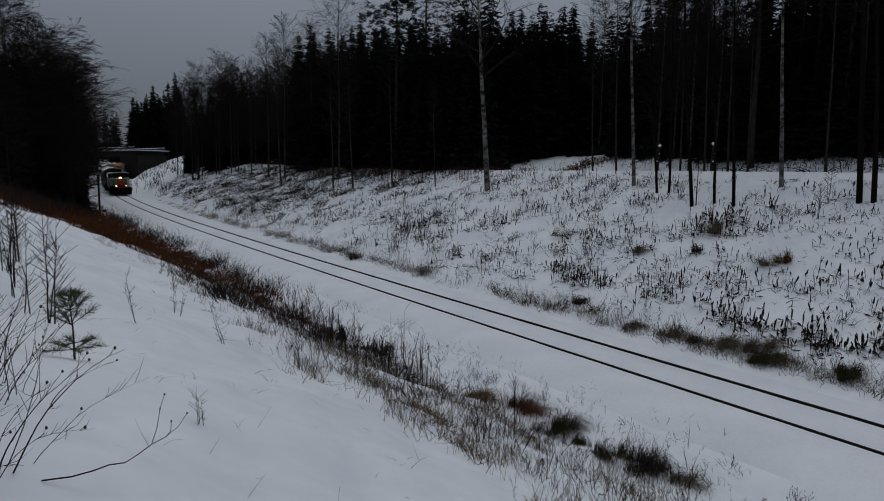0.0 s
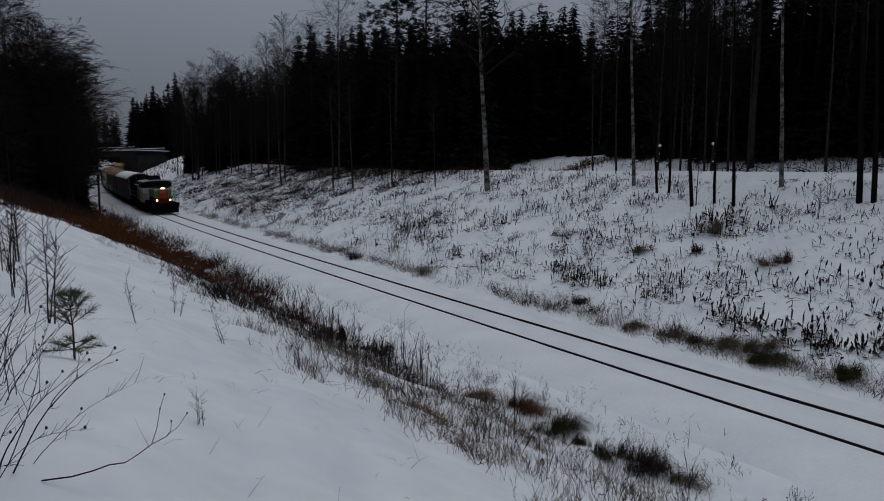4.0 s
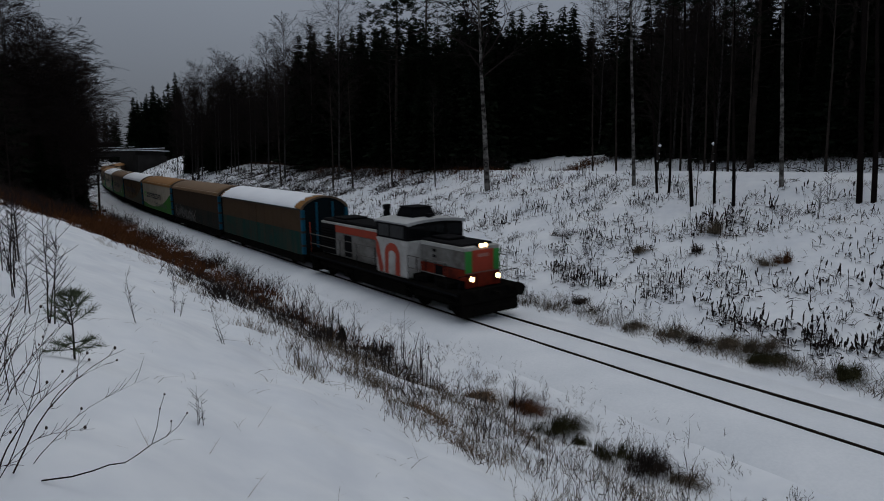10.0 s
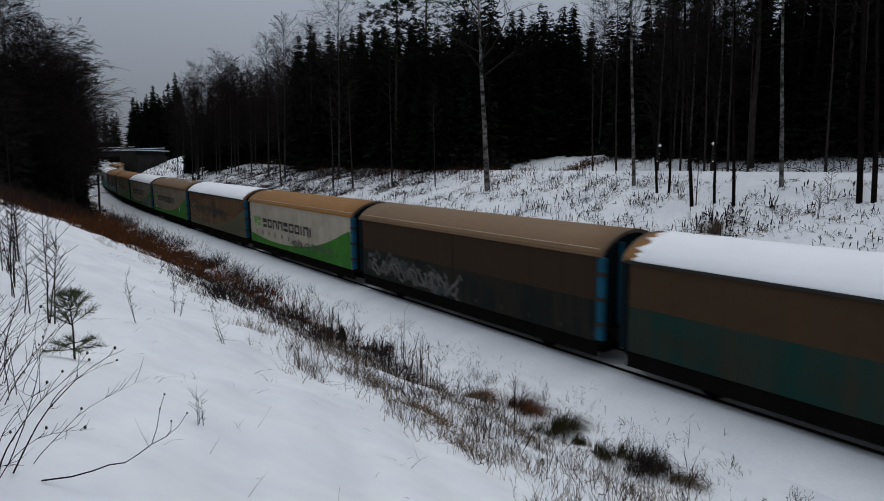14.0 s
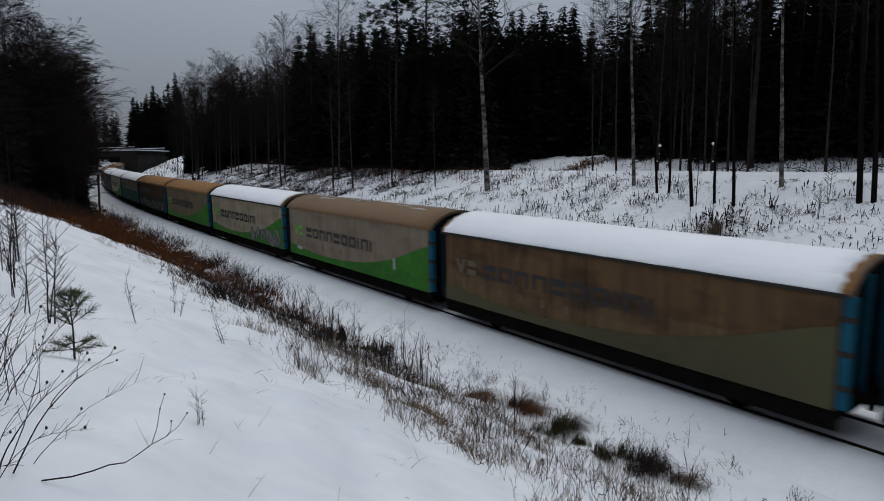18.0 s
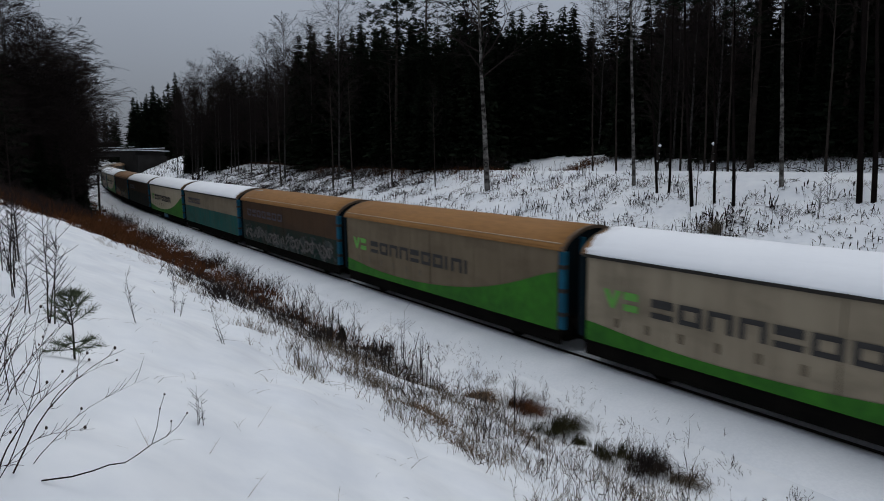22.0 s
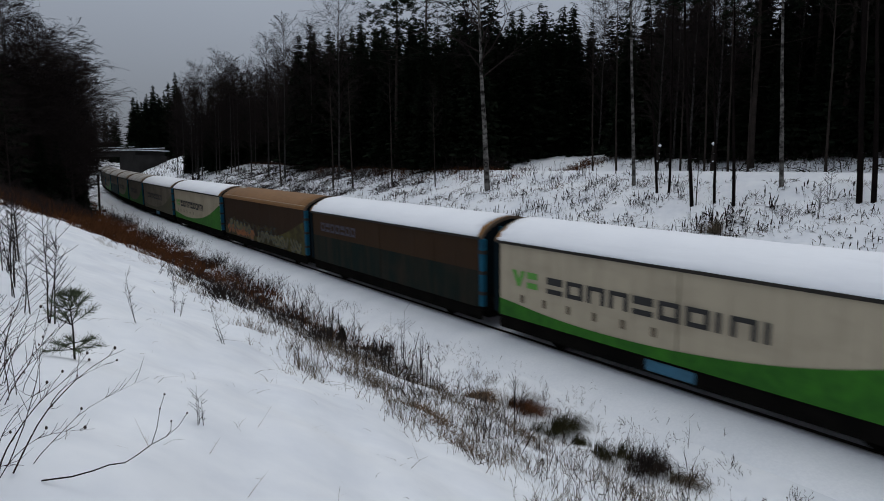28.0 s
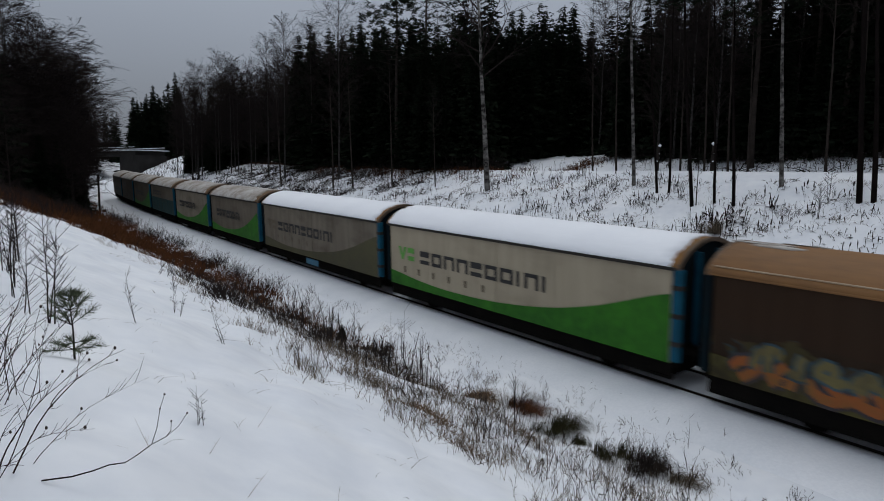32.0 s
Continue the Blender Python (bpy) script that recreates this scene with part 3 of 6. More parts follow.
def wagon(index, spec, length):
    paint, swoosh, mark, letters, roof, snow, label = spec
    hb = length / 2 - 0.38
    root = tagged(new("freight_wagon"), label, "freight wagon", "wagons of the freight train")
    key = round(length, 2)
    W, Z0, Z1, ZR = 1.31, 0.74, 3.12, 3.77
    prof = arc(1.36, 3.165, ZR)
    # the black centre box is enlarged to fill the shade below the floor
    under = lambda: box(box(box(box(bmesh.new(), -hb, hb, -1.25, 1.25, 0.62, 0.80, 0.01), -hb + 0.35, hb - 0.35, -0.68, 0.68, 0.22, 0.62, 0.02), -hb - 0.02, -hb + 0.12, -1.3, 1.3, 0.72, 1.12, 0.01), hb - 0.12, hb + 0.02, -1.3, 1.3, 0.72, 1.12, 0.01)
    part("underframe", shared("underframe", key, under, BLACK_STEEL), BLACK_STEEL, root)
    part("floor", shared("wagon_floor", key, lambda: boxed(-hb + 0.02, hb - 0.02, -1.25, 1.25, 0.80, 0.9), BLACK_STEEL), BLACK_STEEL, root)
    ribs = 5 if length > 12 else 4
    for x0, x1 in ((-hb + 0.16, -0.01), (0.01, hb - 0.16)):
        for far in (False, True):
            sliding_wall(root, key, x0, x1, -W, Z0, Z1, ribs, paint, far)
    part("roof", shared("roof", key, lambda: vault(-hb, hb, prof, 0.05, steps=10), roof, True), roof, root)
    gut = GUTTER if snow > 0.6 else roof
    for y in (-1, 1):
        lo, out = (3.07, 1.38) if snow > 0.6 else (3.115, 1.365)
        part("gutter", shared("gutter", (key, y, lo), lambda: boxed(-hb + 0.05, hb - 0.05, min(y * 1.30, y * out), max(y * 1.30, y * out), lo, 3.16, 0.008), gut), gut, root)
    if snow > 0.6:
        r = random.Random(index)
        sn = vault(-hb + (0.08 if snow > 0.9 else 0.2), hb - (0.42 if index == 0 else 0.12 if snow > 0.9 else 0.3), [q for q in arc(1.38, 3.17, ZR + 0.035, 30) if q[0] < 0.33], 0.045, 0.45 if index == 0 else 0.12 if snow > 0.9 else 0.5, index, 24)
        part("snow_cover", sn, ROOF_SNOW if snow > 0.9 else ROOF_FROST, root, "even layer of snow on the roof" if snow > 0.9 else "thin frosting of snow on the roof", True)
    elif snow > 0:
        r = random.Random(index)
        for k in range(int(2 + snow * 70)):
            bm, x, a = bmesh.new(), r.uniform(-hb + 0.6, hb - 0.6), r.uniform(0.35, 0.75) * math.pi
            x = x if snow > 0.1 else -hb + r.uniform(0.5, 1.5)
            y, z = -1.34 * math.cos(a), 3.165 + (ZR - 3.165) * math.sin(a) ** 1.45
            bmesh.ops.create_icosphere(bm, subdivisions=2, radius=1.0, matrix=Matrix.Translation((x, y, z)) @ Matrix.Diagonal((r.uniform(0.2, 0.9), r.uniform(0.03, 0.12), 0.03, 1)))
            for v in bm.verts:
                v.co.x += 0.12 * noise.noise(v.co * 4)
                v.co.y += 0.08 * noise.noise(v.co * 5 + Vector((3, 1, 2)))
                v.co.z = 3.165 + (ZR - 3.165) * max(0.0, 1 - (abs(v.co.y) / 1.36) ** 2) ** 0.725 + (0.02 if v.co.z > z else -0.02)
            part("snow_patch", bm, ROOF_FROST, root, "thin patch of snow on the roof", True)
    if snow < 0.1:
        for y in (-1, 1):
            part("roof_seam", shared("roof_seam", (key, y), lambda: box(bmesh.new(), -hb + 0.1, hb - 0.1, y * 1.255 - 0.02, y * 1.255 + 0.02, 3.30, 3.334, 0.008), SEAM), SEAM, root, "pale seam along the roof")
    for w in (1, -1):
        e = part("end_wall", shared("end_wall", key, lambda: end_gable(hb - 0.12, prof, 0.8), END_WALL), END_WALL, root)
        e.matrix_basis = pose(0, 0, 0, 0, 0, 0 if w > 0 else 180)
        cap = part("roof_end", shared("roof_end", key, lambda: vault(hb - 0.05, hb + 0.04, arc(1.37, 3.145, ZR + 0.01), 0.10), ROOF_END), ROOF_END, root)
        cap.matrix_basis = e.matrix_basis.copy()
        for y in (-1.25, -0.46, 0.46, 1.25):
            corner = abs(y) > 1
            ph = 3.10 if corner else 3.45
            p = part("end_post", shared("end_post", (key, corner), lambda: boxed(hb - 0.12, hb + 0.10, -0.09, 0.09, 0.8, ph, 0.015) if corner else boxed(hb - 0.06, hb + 0.07, -0.05, 0.05, 0.8, ph, 0.012), BLUE_POST if w > 0 else END_WALL), BLUE_POST if w > 0 else END_WALL, root, "blue painted steel post" if index == 0 and y == -1.25 else "")
            p.matrix_basis = e.matrix_basis @ pose(0, y, 0)
        if index < 14:
            for z in (1.25, 1.95, 2.65):
                k = part("post_clamp", shared("post_clamp", key, lambda: box(bmesh.new(), hb - 0.14, hb + 0.115, -1.355, -1.15, -0.06, 0.06, 0.01), GUTTER), GUTTER, root)
                k.matrix_basis = e.matrix_basis @ pose(0, 0, z)
        for y in (-0.875, 0.875):
            buffer(root, w * hb, y, 1.02, w)
        h = part("coupling", shared("coupling", 0, lambda: box(box(boxed(0, 0.36, -0.05, 0.05, 0.92, 1.02, 0.01), 0.12, 0.375, -0.09, 0.09, 0.78, 0.9, 0.02), 0.0, 0.37, 0.3, 0.36, 0.55, 0.61, 0.02), BLACK_STEEL), BLACK_STEEL, root)
        h.matrix_basis = pose(w * hb, 0, 0, 0, 0, 0 if w > 0 else 180)
        st = part("step", shared("step", key, lambda: box(box(boxed(hb - 0.75, hb - 0.25, -1.29, -1.07, 0.36, 0.39), hb - 0.74, hb - 0.71, -1.25, -1.21, 0.36, 0.75), hb - 0.29, hb - 0.26, -1.25, -1.21, 0.36, 0.75), BLACK_STEEL), BLACK_STEEL, root)
        st.matrix_basis = e.matrix_basis.copy()
    base = hb - 2.35 if length > 12 else hb - 1.9
    for x in (-base, base):
        wheelset(root, x)
        for y in (-1.02, 1.02):
            ab = part("axle_box", shared("axle_box", 0, lambda: box(box(box(bmesh.new(), -0.16, 0.16, -0.12, 0.12, 0.3, 0.64, 0.03), -0.62, 0.62, -0.05, 0.05, 0.60, 0.70, 0.02), -0.45, 0.45, -0.04, 0.04, 0.52, 0.6, 0.01), BLACK_STEEL), BLACK_STEEL, root)
            ab.location = (x, y, 0)
    # black sole bars deepened into skirts that stand in for the shade underneath
    for y in (-1.26, 1.18):
        part("shade_sill", shared("shade_sill", (key, y), lambda: box(bmesh.new(), -hb + 0.1, hb - 0.1, y, y + 0.08, 0.30, 0.735, 0.01), BLACK_STEEL), BLACK_STEEL, root)
    for x in (-base, base):
        for y in (-1.13, 1.13):
            part("spring_hanger", shared("spring_hanger", (x, y), lambda: box(bmesh.new(), x - 0.75, x + 0.75, y - 0.06, y + 0.06, 0.42, 0.60, 0.02), BLACK_STEEL), BLACK_STEEL, root)
    part("brake_box", shared("brake_box", key, lambda: boxed(-0.9, 0.5, -1.30 if index in (9, 13) else -1.2, -0.85, 0.36, 0.66, 0.03), BLUE_BOX if index in (9, 13) else BLACK_STEEL), BLUE_BOX if index in (9, 13) else BLACK_STEEL, root)
    part("air_tank", shared("air_tank", 0, lambda: disc(bmesh.new(), 1.6, -0.7, 0.48, 0.16, 1.0, 14, "x"), BLACK_STEEL), BLACK_STEEL, root)
    yo = -W - 0.016
    if swoosh:
        part("painted_band", shared("painted_band", key, lambda: swoosh_mesh(-hb + 0.17, hb - 0.17, yo - 0.004), swoosh), swoosh, root, "curved band of paint rising to one end")
    if index in SPRAYED:
        sprayed(root, yo - 0.010, 40 + index, *SPRAYED[index])
    if index == 4:
        part("white_plate", boxed(3.95, 4.11, yo - 0.014, yo - 0.006, 1.28, 1.74, 0.002), LOCO_WHITE, root, "narrow white plate on the green paint")
        part("worn_patch", boxed(-5.5, -4.9, yo - 0.012, yo - 0.006, 1.06, 1.20, 0.002), LOCO_WHITE, root, "pale worn patch")
    if index == 11:
        sprayed(root, yo - 0.018, 71, -5.4, -1.6, 1.2, 1.7, 6, SPRAY_YELLOW, SPRAY_BLUE, 0.17)
        sprayed(root, yo - 0.018, 72, -0.6, 6.0, 0.85, 1.4, 9, SPRAY_YELLOW, SPRAY_BLUE, 0.12)
    if letters and swoosh:
        row = ("slab", "ring", "arch", "arch", "slab", "ring", "ring", "post", "arch", "post")
        x, z = -4.35, 1.78
        sc = 1.0
        if length < 12:
            x, sc = -3.4, 0.72
        for g in row:
            q = part("painted_sign", shared("painted_sign", g, lambda: glyph_mesh(g), letters), letters, root)
            q.matrix_basis = pose(x, yo - 0.002, z) @ Matrix.Diagonal((1.18 * sc, 1, 1.06, 1))
            x += (0.36 if g == "post" else 0.76) * sc
        if mark:
            def emblem():
                bm = bmesh.new()
                bm.faces.new([bm.verts.new((x, -0.003, z)) for x, z in ((0, 0.5), (0.24, 0.0), (0.36, 0.0), (0.58, 0.5), (0.40, 0.5), (0.30, 0.22), (0.18, 0.5))])
                box(bm, 0.66, 1.1, -0.004, 0, 0.30, 0.5)
                box(bm, 0.66, 1.1, -0.004, 0, 0.0, 0.18)
                return bm
            q = part("painted_mark", shared("painted_mark", 0, emblem, mark), mark, root)
            q.matrix_basis = pose(-5.85, yo - 0.002, 1.8)
        for k in range(6 if length > 12 else 0):
            q = part("lock_cover", shared("lock_cover", 0, lambda: boxed(-0.07, 0.07, -0.006, 0, -0.12, 0.12, 0.002), FADED), FADED, root)
            q.matrix_basis = pose(-5.4 + k * 0.95, yo - 0.002, 1.42)
    elif letters:
        for k, g in enumerate(("ring", "slab", "ring", "ring", "slab", "ring", "ring")):
            q = part("painted_sign", shared("painted_sign", g, lambda: glyph_mesh(g), letters), letters, root)
            q.matrix_basis = pose(-hb + 1.1 + k * 0.5 * (1.6 if index == 7 else 1), yo - 0.002, 2.25) @ Matrix.Diagonal((0.8 if index != 7 else 1.2, 1, 0.9, 1))
    return root


LOCO_GREY = material("loco_grey", (0.19, 0.188, 0.18), 0.6, (0.075, 0.066, 0.056), 0.9, 5.0, 0.15, amount=1.3)
LOCO_RED = material("loco_red", (0.33, 0.036, 0.012), 0.55, (0.24, 0.026, 0.01), 0.8, 9.0, 0.1)
DULL_RED = material("loco_dull_red", (0.19, 0.022, 0.009), 0.7, (0.06, 0.011, 0.007), 1.0, 6.0, 0.1, gloss=0.1, amount=1.2)
LOCO_GREEN = material("loco_green", (0.024, 0.24, 0.034), 0.55, (0.02, 0.17, 0.03), 0.8, 9.0, 0.1)
LOCO_TOP = material("loco_black_top", (0.006, 0.006, 0.007), 0.8, (0.011, 0.011, 0.012), 0.8, 9.0, 0.15, gloss=0.02)
NOSE_MARK = material("pale_nose_mark", (0.36, 0.16, 0.13), 0.6, (0.28, 0.12, 0.1), 1.0, 9.0, 0.05)
FROST = material("frosted_roof", (0.40, 0.405, 0.41), 0.8, (0.30, 0.305, 0.31), 0.8, 9.0, 0.2)
HANDRAIL = material("dull_handrail", (0.12, 0.11, 0.10), 0.6, (0.06, 0.055, 0.05), 2.0, 20.0, 0.05)
SEAM = material("pale_roof_seam", (0.42, 0.33, 0.23), 0.7, (0.28, 0.2, 0.13), 1.0, 9.0, 0.1)
CAB_GLASS = material("cab_glass", (0.004, 0.005, 0.006), 0.08, (0.008, 0.009, 0.010), 0.5, 3.0, 0.0, gloss=0.12)
WARM_LIGHT = glowing("headlamp_glass", (1.0, 0.60, 0.28), 7.0)


def roof_box():
    """A tapered equipment box on a low plinth, with a flat raised lid."""
    bm = bmesh.new()
    for z0, z1, a, c in ((3.32, 3.44, 0.56, 0.56), (3.44, 3.72, 0.54, 0.44), (3.72, 3.77, 0.48, 0.48)):
        v = [bm.verts.new((1.2 + 1.12 * k * x, k * y, z)) for z, k in ((z0, a), (z1, c)) for x, y in ((-1, -1), (1, -1), (1, 1), (-1, 1))]
        for q in ((3, 2, 1, 0), (4, 5, 6, 7), (0, 1, 5, 4), (1, 2, 6, 5), (2, 3, 7, 6), (3, 0, 4, 7)):
            bm.faces.new([v[i] for i in q])
    return box(bm, 2.05, 2.3, -0.12, 0.12, 3.36, 3.52, 0.03)


def locomotive():
    root = tagged(new("diesel_locomotive"), "white, grey and red diesel locomotive with three lit headlamps", "locomotive")
    P = lambda name, bm, mat, label="": part(name, bm, mat, root, label)
    B = boxed
    # frame and running boards; x runs forward from the middle, the body is 12.6 m long
    P("frame", box(box(box(B(-6.2, 5.95, -1.30, 1.30, 0.78, 1.02, 0.02), -6.32, -6.18, -1.4, 1.4, 0.62, 1.25, 0.02), 5.93, 6.07, -1.4, 1.4, 0.62, 1.12, 0.02), -2.2, 2.2, -1.2, 1.2, 0.25, 0.78, 0.05), BLACK_STEEL)
    for y in (-1, 1):
        a, b = sorted((y * 1.02, y * 1.5))
        P("running_board", B(-6.18, 5.93, a, b, 1.02, 1.06, 0.01), BLACK_STEEL)
        a, b = sorted((y * 1.44, y * 1.5))
        P("board_edge", B(-6.1, 5.9, a, b, 0.94, 1.02, 0.005), LOCO_TOP)
    for w in (-1, 1):
        P("bogie_body", B(w * 4.0 - 1.7, w * 4.0 + 1.7, -0.68, 0.68, 0.22, 0.78, 0.03), BLACK_STEEL)
    # long hood behind the cab
    P("rear_hood", B(-5.95, 0.20, -0.88, 0.88, 1.06, 2.22, 0.03), LOCO_GREY)
    P("rear_hood_band", B(-4.45, 0.2, -0.895, 0.895, 2.22, 2.56, 0.01), LOCO_RED, "red band along the hood")
    P("rear_hood_line", B(-5.95, 0.2, -0.91, 0.91, 2.56, 2.66, 0.01), LOCO_WHITE)
    P("radiator", B(-5.97, -4.45, -0.90, 0.90, 1.10, 2.52, 0.02), LOCO_TOP, "black radiator grille")
    for k in range(9):
        P("radiator_slat", B(-5.85, -4.6, -0.92, 0.92, 1.25 + k * 0.13, 1.29 + k * 0.13), BLACK_STEEL)
    P("rear_hood_top", box(B(-5.9, 0.2, -0.82, 0.82, 2.66, 2.80, 0.05), -5.2, -3.9, -0.6, 0.6, 2.80, 2.90, 0.03), LOCO_TOP)
    for k in range(6):
        x = -4.3 + k * 0.75
        P("hood_door", B(x, x + 0.70, -0.895, -0.88, 1.15, 2.15, 0.004), LOCO_GREY if k != 1 else LOCO_TOP)
    # cab
    P("cab", B(0.30, 2.70, -1.42, 1.42, 1.06, 2.54, 0.04), LOCO_WHITE, "white cab side")
    P("cab_window_band", B(0.30, 2.62, -1.40, 1.40, 2.54, 3.22, 0.03), LOCO_TOP)
    for x0, x1 in ((0.5, 1.3), (1.42, 2.4)):
        for y in (-1.412, 1.40):
            P("cab_window", B(x0, x1, y, y + 0.012, 2.62, 3.10, 0.003), CAB_GLASS)
    for x in (0.288, 2.62):
        for y0 in (-1.25, -0.35, 0.55):
            P("cab_window", B(x, x + 0.012, y0, y0 + 0.72, 2.66, 3.10, 0.003), CAB_GLASS)
    for y0 in (-1.2, -0.25):
        P("wiper", B(2.633, 2.645, y0 + 0.2, y0 + 0.22, 2.66, 2.98), BLACK_STEEL)
    P("cab_roof", vault(0.18, 2.74, arc(1.45, 3.235, 3.36, 12), 0.11, 0.0, 1, 3), FROST, "frosted pale cab roof")
    P("roof_equipment", roof_box(), LOCO_TOP, "black box on the cab roof")
    P("exhaust_stack", box(B(-0.42, -0.17, -0.62, -0.37, 2.78, 3.74, 0.05), -0.44, -0.15, -0.64, -0.35, 3.56, 3.78, 0.04), LOCO_TOP)
    # painted emblem on the cab side: a broad stroke that falls from the band, and an arched stroke
    def painted(outline):
        bm = bmesh.new()
        bm.faces.new([bm.verts.new((x, -1.426, z)) for x, z in outline])
        P("painted_emblem", bm, LOCO_RED)

    painted(((0.31, 2.50), (0.50, 2.30), (0.86, 1.30), (0.80, 1.10), (0.58, 1.10), (0.44, 1.55), (0.31, 1.95)))
    n, bm = 16, bmesh.new()
    turn = [math.pi * (1.0 - 1.0 * k / n) for k in range(n + 1)]
    outer = [(0.98, 1.10)] + [(1.55 + 0.56 * math.cos(a), 1.92 + 0.46 * math.sin(a)) for a in turn] + [(2.14, 1.10)]
    inner = [(1.24, 1.10)] + [(1.55 + 0.26 * math.cos(a), 1.90 + 0.17 * math.sin(a)) for a in turn] + [(1.76, 1.10)]
    for k in range(len(outer) - 1):
        bm.faces.new([bm.verts.new((x, -1.426, z)) for x, z in (outer[k], outer[k + 1], inner[k + 1], inner[k])])
    P("painted_emblem", bm, LOCO_RED)
    P("cab_skirt", B(0.30, 2.30, -1.43, -1.40, 0.96, 1.06, 0.005), FROST, "pale sill under the cab")
    # short hood in front; before its nose lies an open platform
    N = 5.5
    P("front_hood", B(2.70, N, -0.82, 0.82, 1.74, 2.46, 0.04), LOCO_GREY)
    P("front_hood_line", B(2.70, N + 0.02, -0.835, 0.835, 2.42, 2.56, 0.012), LOCO_WHITE)
    P("front_hood_base", B(2.70, N + 0.02, -0.83, 0.83, 1.34, 1.74, 0.02), DULL_RED, "dull red band along the hood foot")
    P("hood_foot", B(2.70, N, -0.86, 0.86, 1.06, 1.34, 0.02), BLACK_STEEL)
    for x0, x1 in ((2.85, 3.55), (4.3, 5.2)):
        P("side_box", B(x0, x1, -1.30, -0.86, 1.06, 1.32, 0.03), BLACK_STEEL)
    P("front_hood_top", box(B(2.66, N - 0.28, -0.76, 0.76, 2.56, 2.64, 0.04), 2.9, 4.0, -0.42, 0.42, 2.64, 2.74, 0.03), LOCO_TOP)
    P("front_panel", B(N, N + 0.05, -0.50, 0.50, 1.30, 2.44, 0.015), LOCO_RED, "red nose panel")
    for y in (-0.81, 0.51):
        P("nose_stripe", B(N, N + 0.045, y, y + 0.30, 1.62, 2.42, 0.01), LOCO_GREEN, "green stripe on the nose")
    P("nose_base", B(N, N + 0.06, -0.82, 0.82, 1.08, 1.60, 0.015), DULL_RED)
    P("nose_rail", B(N + 0.09, N + 0.12, -0.8, 0.8, 1.62, 1.65, 0.005), HANDRAIL)
    P("nose_badge", B(N + 0.05, N + 0.065, -0.25, 0.25, 2.18, 2.30, 0.004), NOSE_MARK)
    P("front_platform", B(N + 0.06, 5.93, -0.98, 0.98, 1.02, 1.06, 0.01), BLACK_STEEL)
    for k in range(3):
        P("hood_hatch", B(2.85 + k * 0.76, 3.5 + k * 0.76, -0.832, -0.82, 1.82, 2.36, 0.004), LOCO_GREY)
    for x, z in ((3.55, 2.22), (3.55, 2.0)):
        P("hood_vent", B(x, x + 0.2, -0.84, -0.83, z, z + 0.1, 0.002), LOCO_TOP)
    P("ladder_recess", B(3.7, 4.2, -0.85, -0.83, 1.1, 1.72, 0.004), LOCO_TOP)
    for y in (-0.62, 0.62):
        lamp = P("headlamp", disc(bmesh.new(), N + 0.10, y, 1.42, 0.12, 0.10, 16, "x"), LOCO_TOP)
        part("lamp_glass", disc(bmesh.new(), N + 0.16, y, 1.42, 0.098, 0.02, 16, "x"), WARM_LIGHT, lamp, "lit headlamp glass")
    top = P("headlamp", B(N - 0.16, N + 0.05, -0.24, 0.24, 2.50, 2.68, 0.03), LOCO_TOP)
    for y in (-0.10, 0.10):
        part("lamp_glass", disc(bmesh.new(), N + 0.065, y, 2.60, 0.085, 0.02, 14, "x"), WARM_LIGHT, top, "lit headlamp glass")
    # handrails
    for y in (-1.46, 1.46):
        for a, b in ((-6.1, 0.25), (2.75, 5.2)):
            for z in (1.55, 2.02):
                P("handrail", box(bmesh.new(), a, b, y - 0.015, y + 0.015, z, z + 0.03), HANDRAIL)
            for k in range(5):
                x = a + (b - a) * k / 4
                P("handrail_post", box(bmesh.new(), x - 0.012, x + 0.012, y - 0.012, y + 0.012, 1.05, 2.05), LOCO_TOP)
    for y in (-1.4, -0.6, 0.6, 1.4):
        P("end_rail_post", box(bmesh.new(), -6.22, -6.18, y - 0.02, y + 0.02, 1.1, 2.6), LOCO_RED if abs(y) > 1 else LOCO_TOP)
        P("end_rail_post", box(bmesh.new(), 5.88, 5.91, y - 0.015, y + 0.015, 1.1, 1.62), LOCO_TOP)
    for x, z in ((-6.2, 1.62), (-6.2, 2.08), (5.895, 1.62)):
        for y in (-1, 1):
            p, q = sorted((y * 0.6, y * 1.4))
            P("end_rail", box(bmesh.new(), x - 0.015, x + 0.015, p, q, z, z + 0.03), LOCO_TOP)
    P("snow_plough", box(box(bmesh.new(), 5.75, 6.05, -1.3, 1.3, 0.14, 0.6, 0.03), 5.95, 6.11, -0.9, 0.9, 0.2, 0.5, 0.03), BLACK_STEEL)
    P("rear_plough", box(bmesh.new(), -6.3, -6.0, -1.35, 1.35, 0.14, 0.6, 0.03), BLACK_STEEL)
    for w in (-1, 1):
        for y in (-0.875, 0.875):
            buffer(root, 6.05 if w > 0 else -6.3, y, 1.02, w, 1.6)
        h = P("coupling", boxed(0, 0.5, -0.07, 0.07, 0.88, 1.02, 0.01), BLACK_STEEL)
        h.matrix_basis = pose(6.05 if w > 0 else -6.3, 0, 0, 0, 0, 0 if w > 0 else 180)
        for y in (-1.12, 1.12):
            P("bogie_frame", box(box(box(bmesh.new(), w * 4.0 - 1.65, w * 4.0 + 1.65, y - 0.07, y + 0.07, 0.48, 0.72, 0.03), w * 4.0 - 1.25, w * 4.0 - 0.95, y - 0.1, y + 0.1, 0.3, 0.7, 0.03), w * 4.0 + 0.95, w * 4.0 + 1.25, y - 0.1, y + 0.1, 0.3, 0.7, 0.03), BLACK_STEEL)
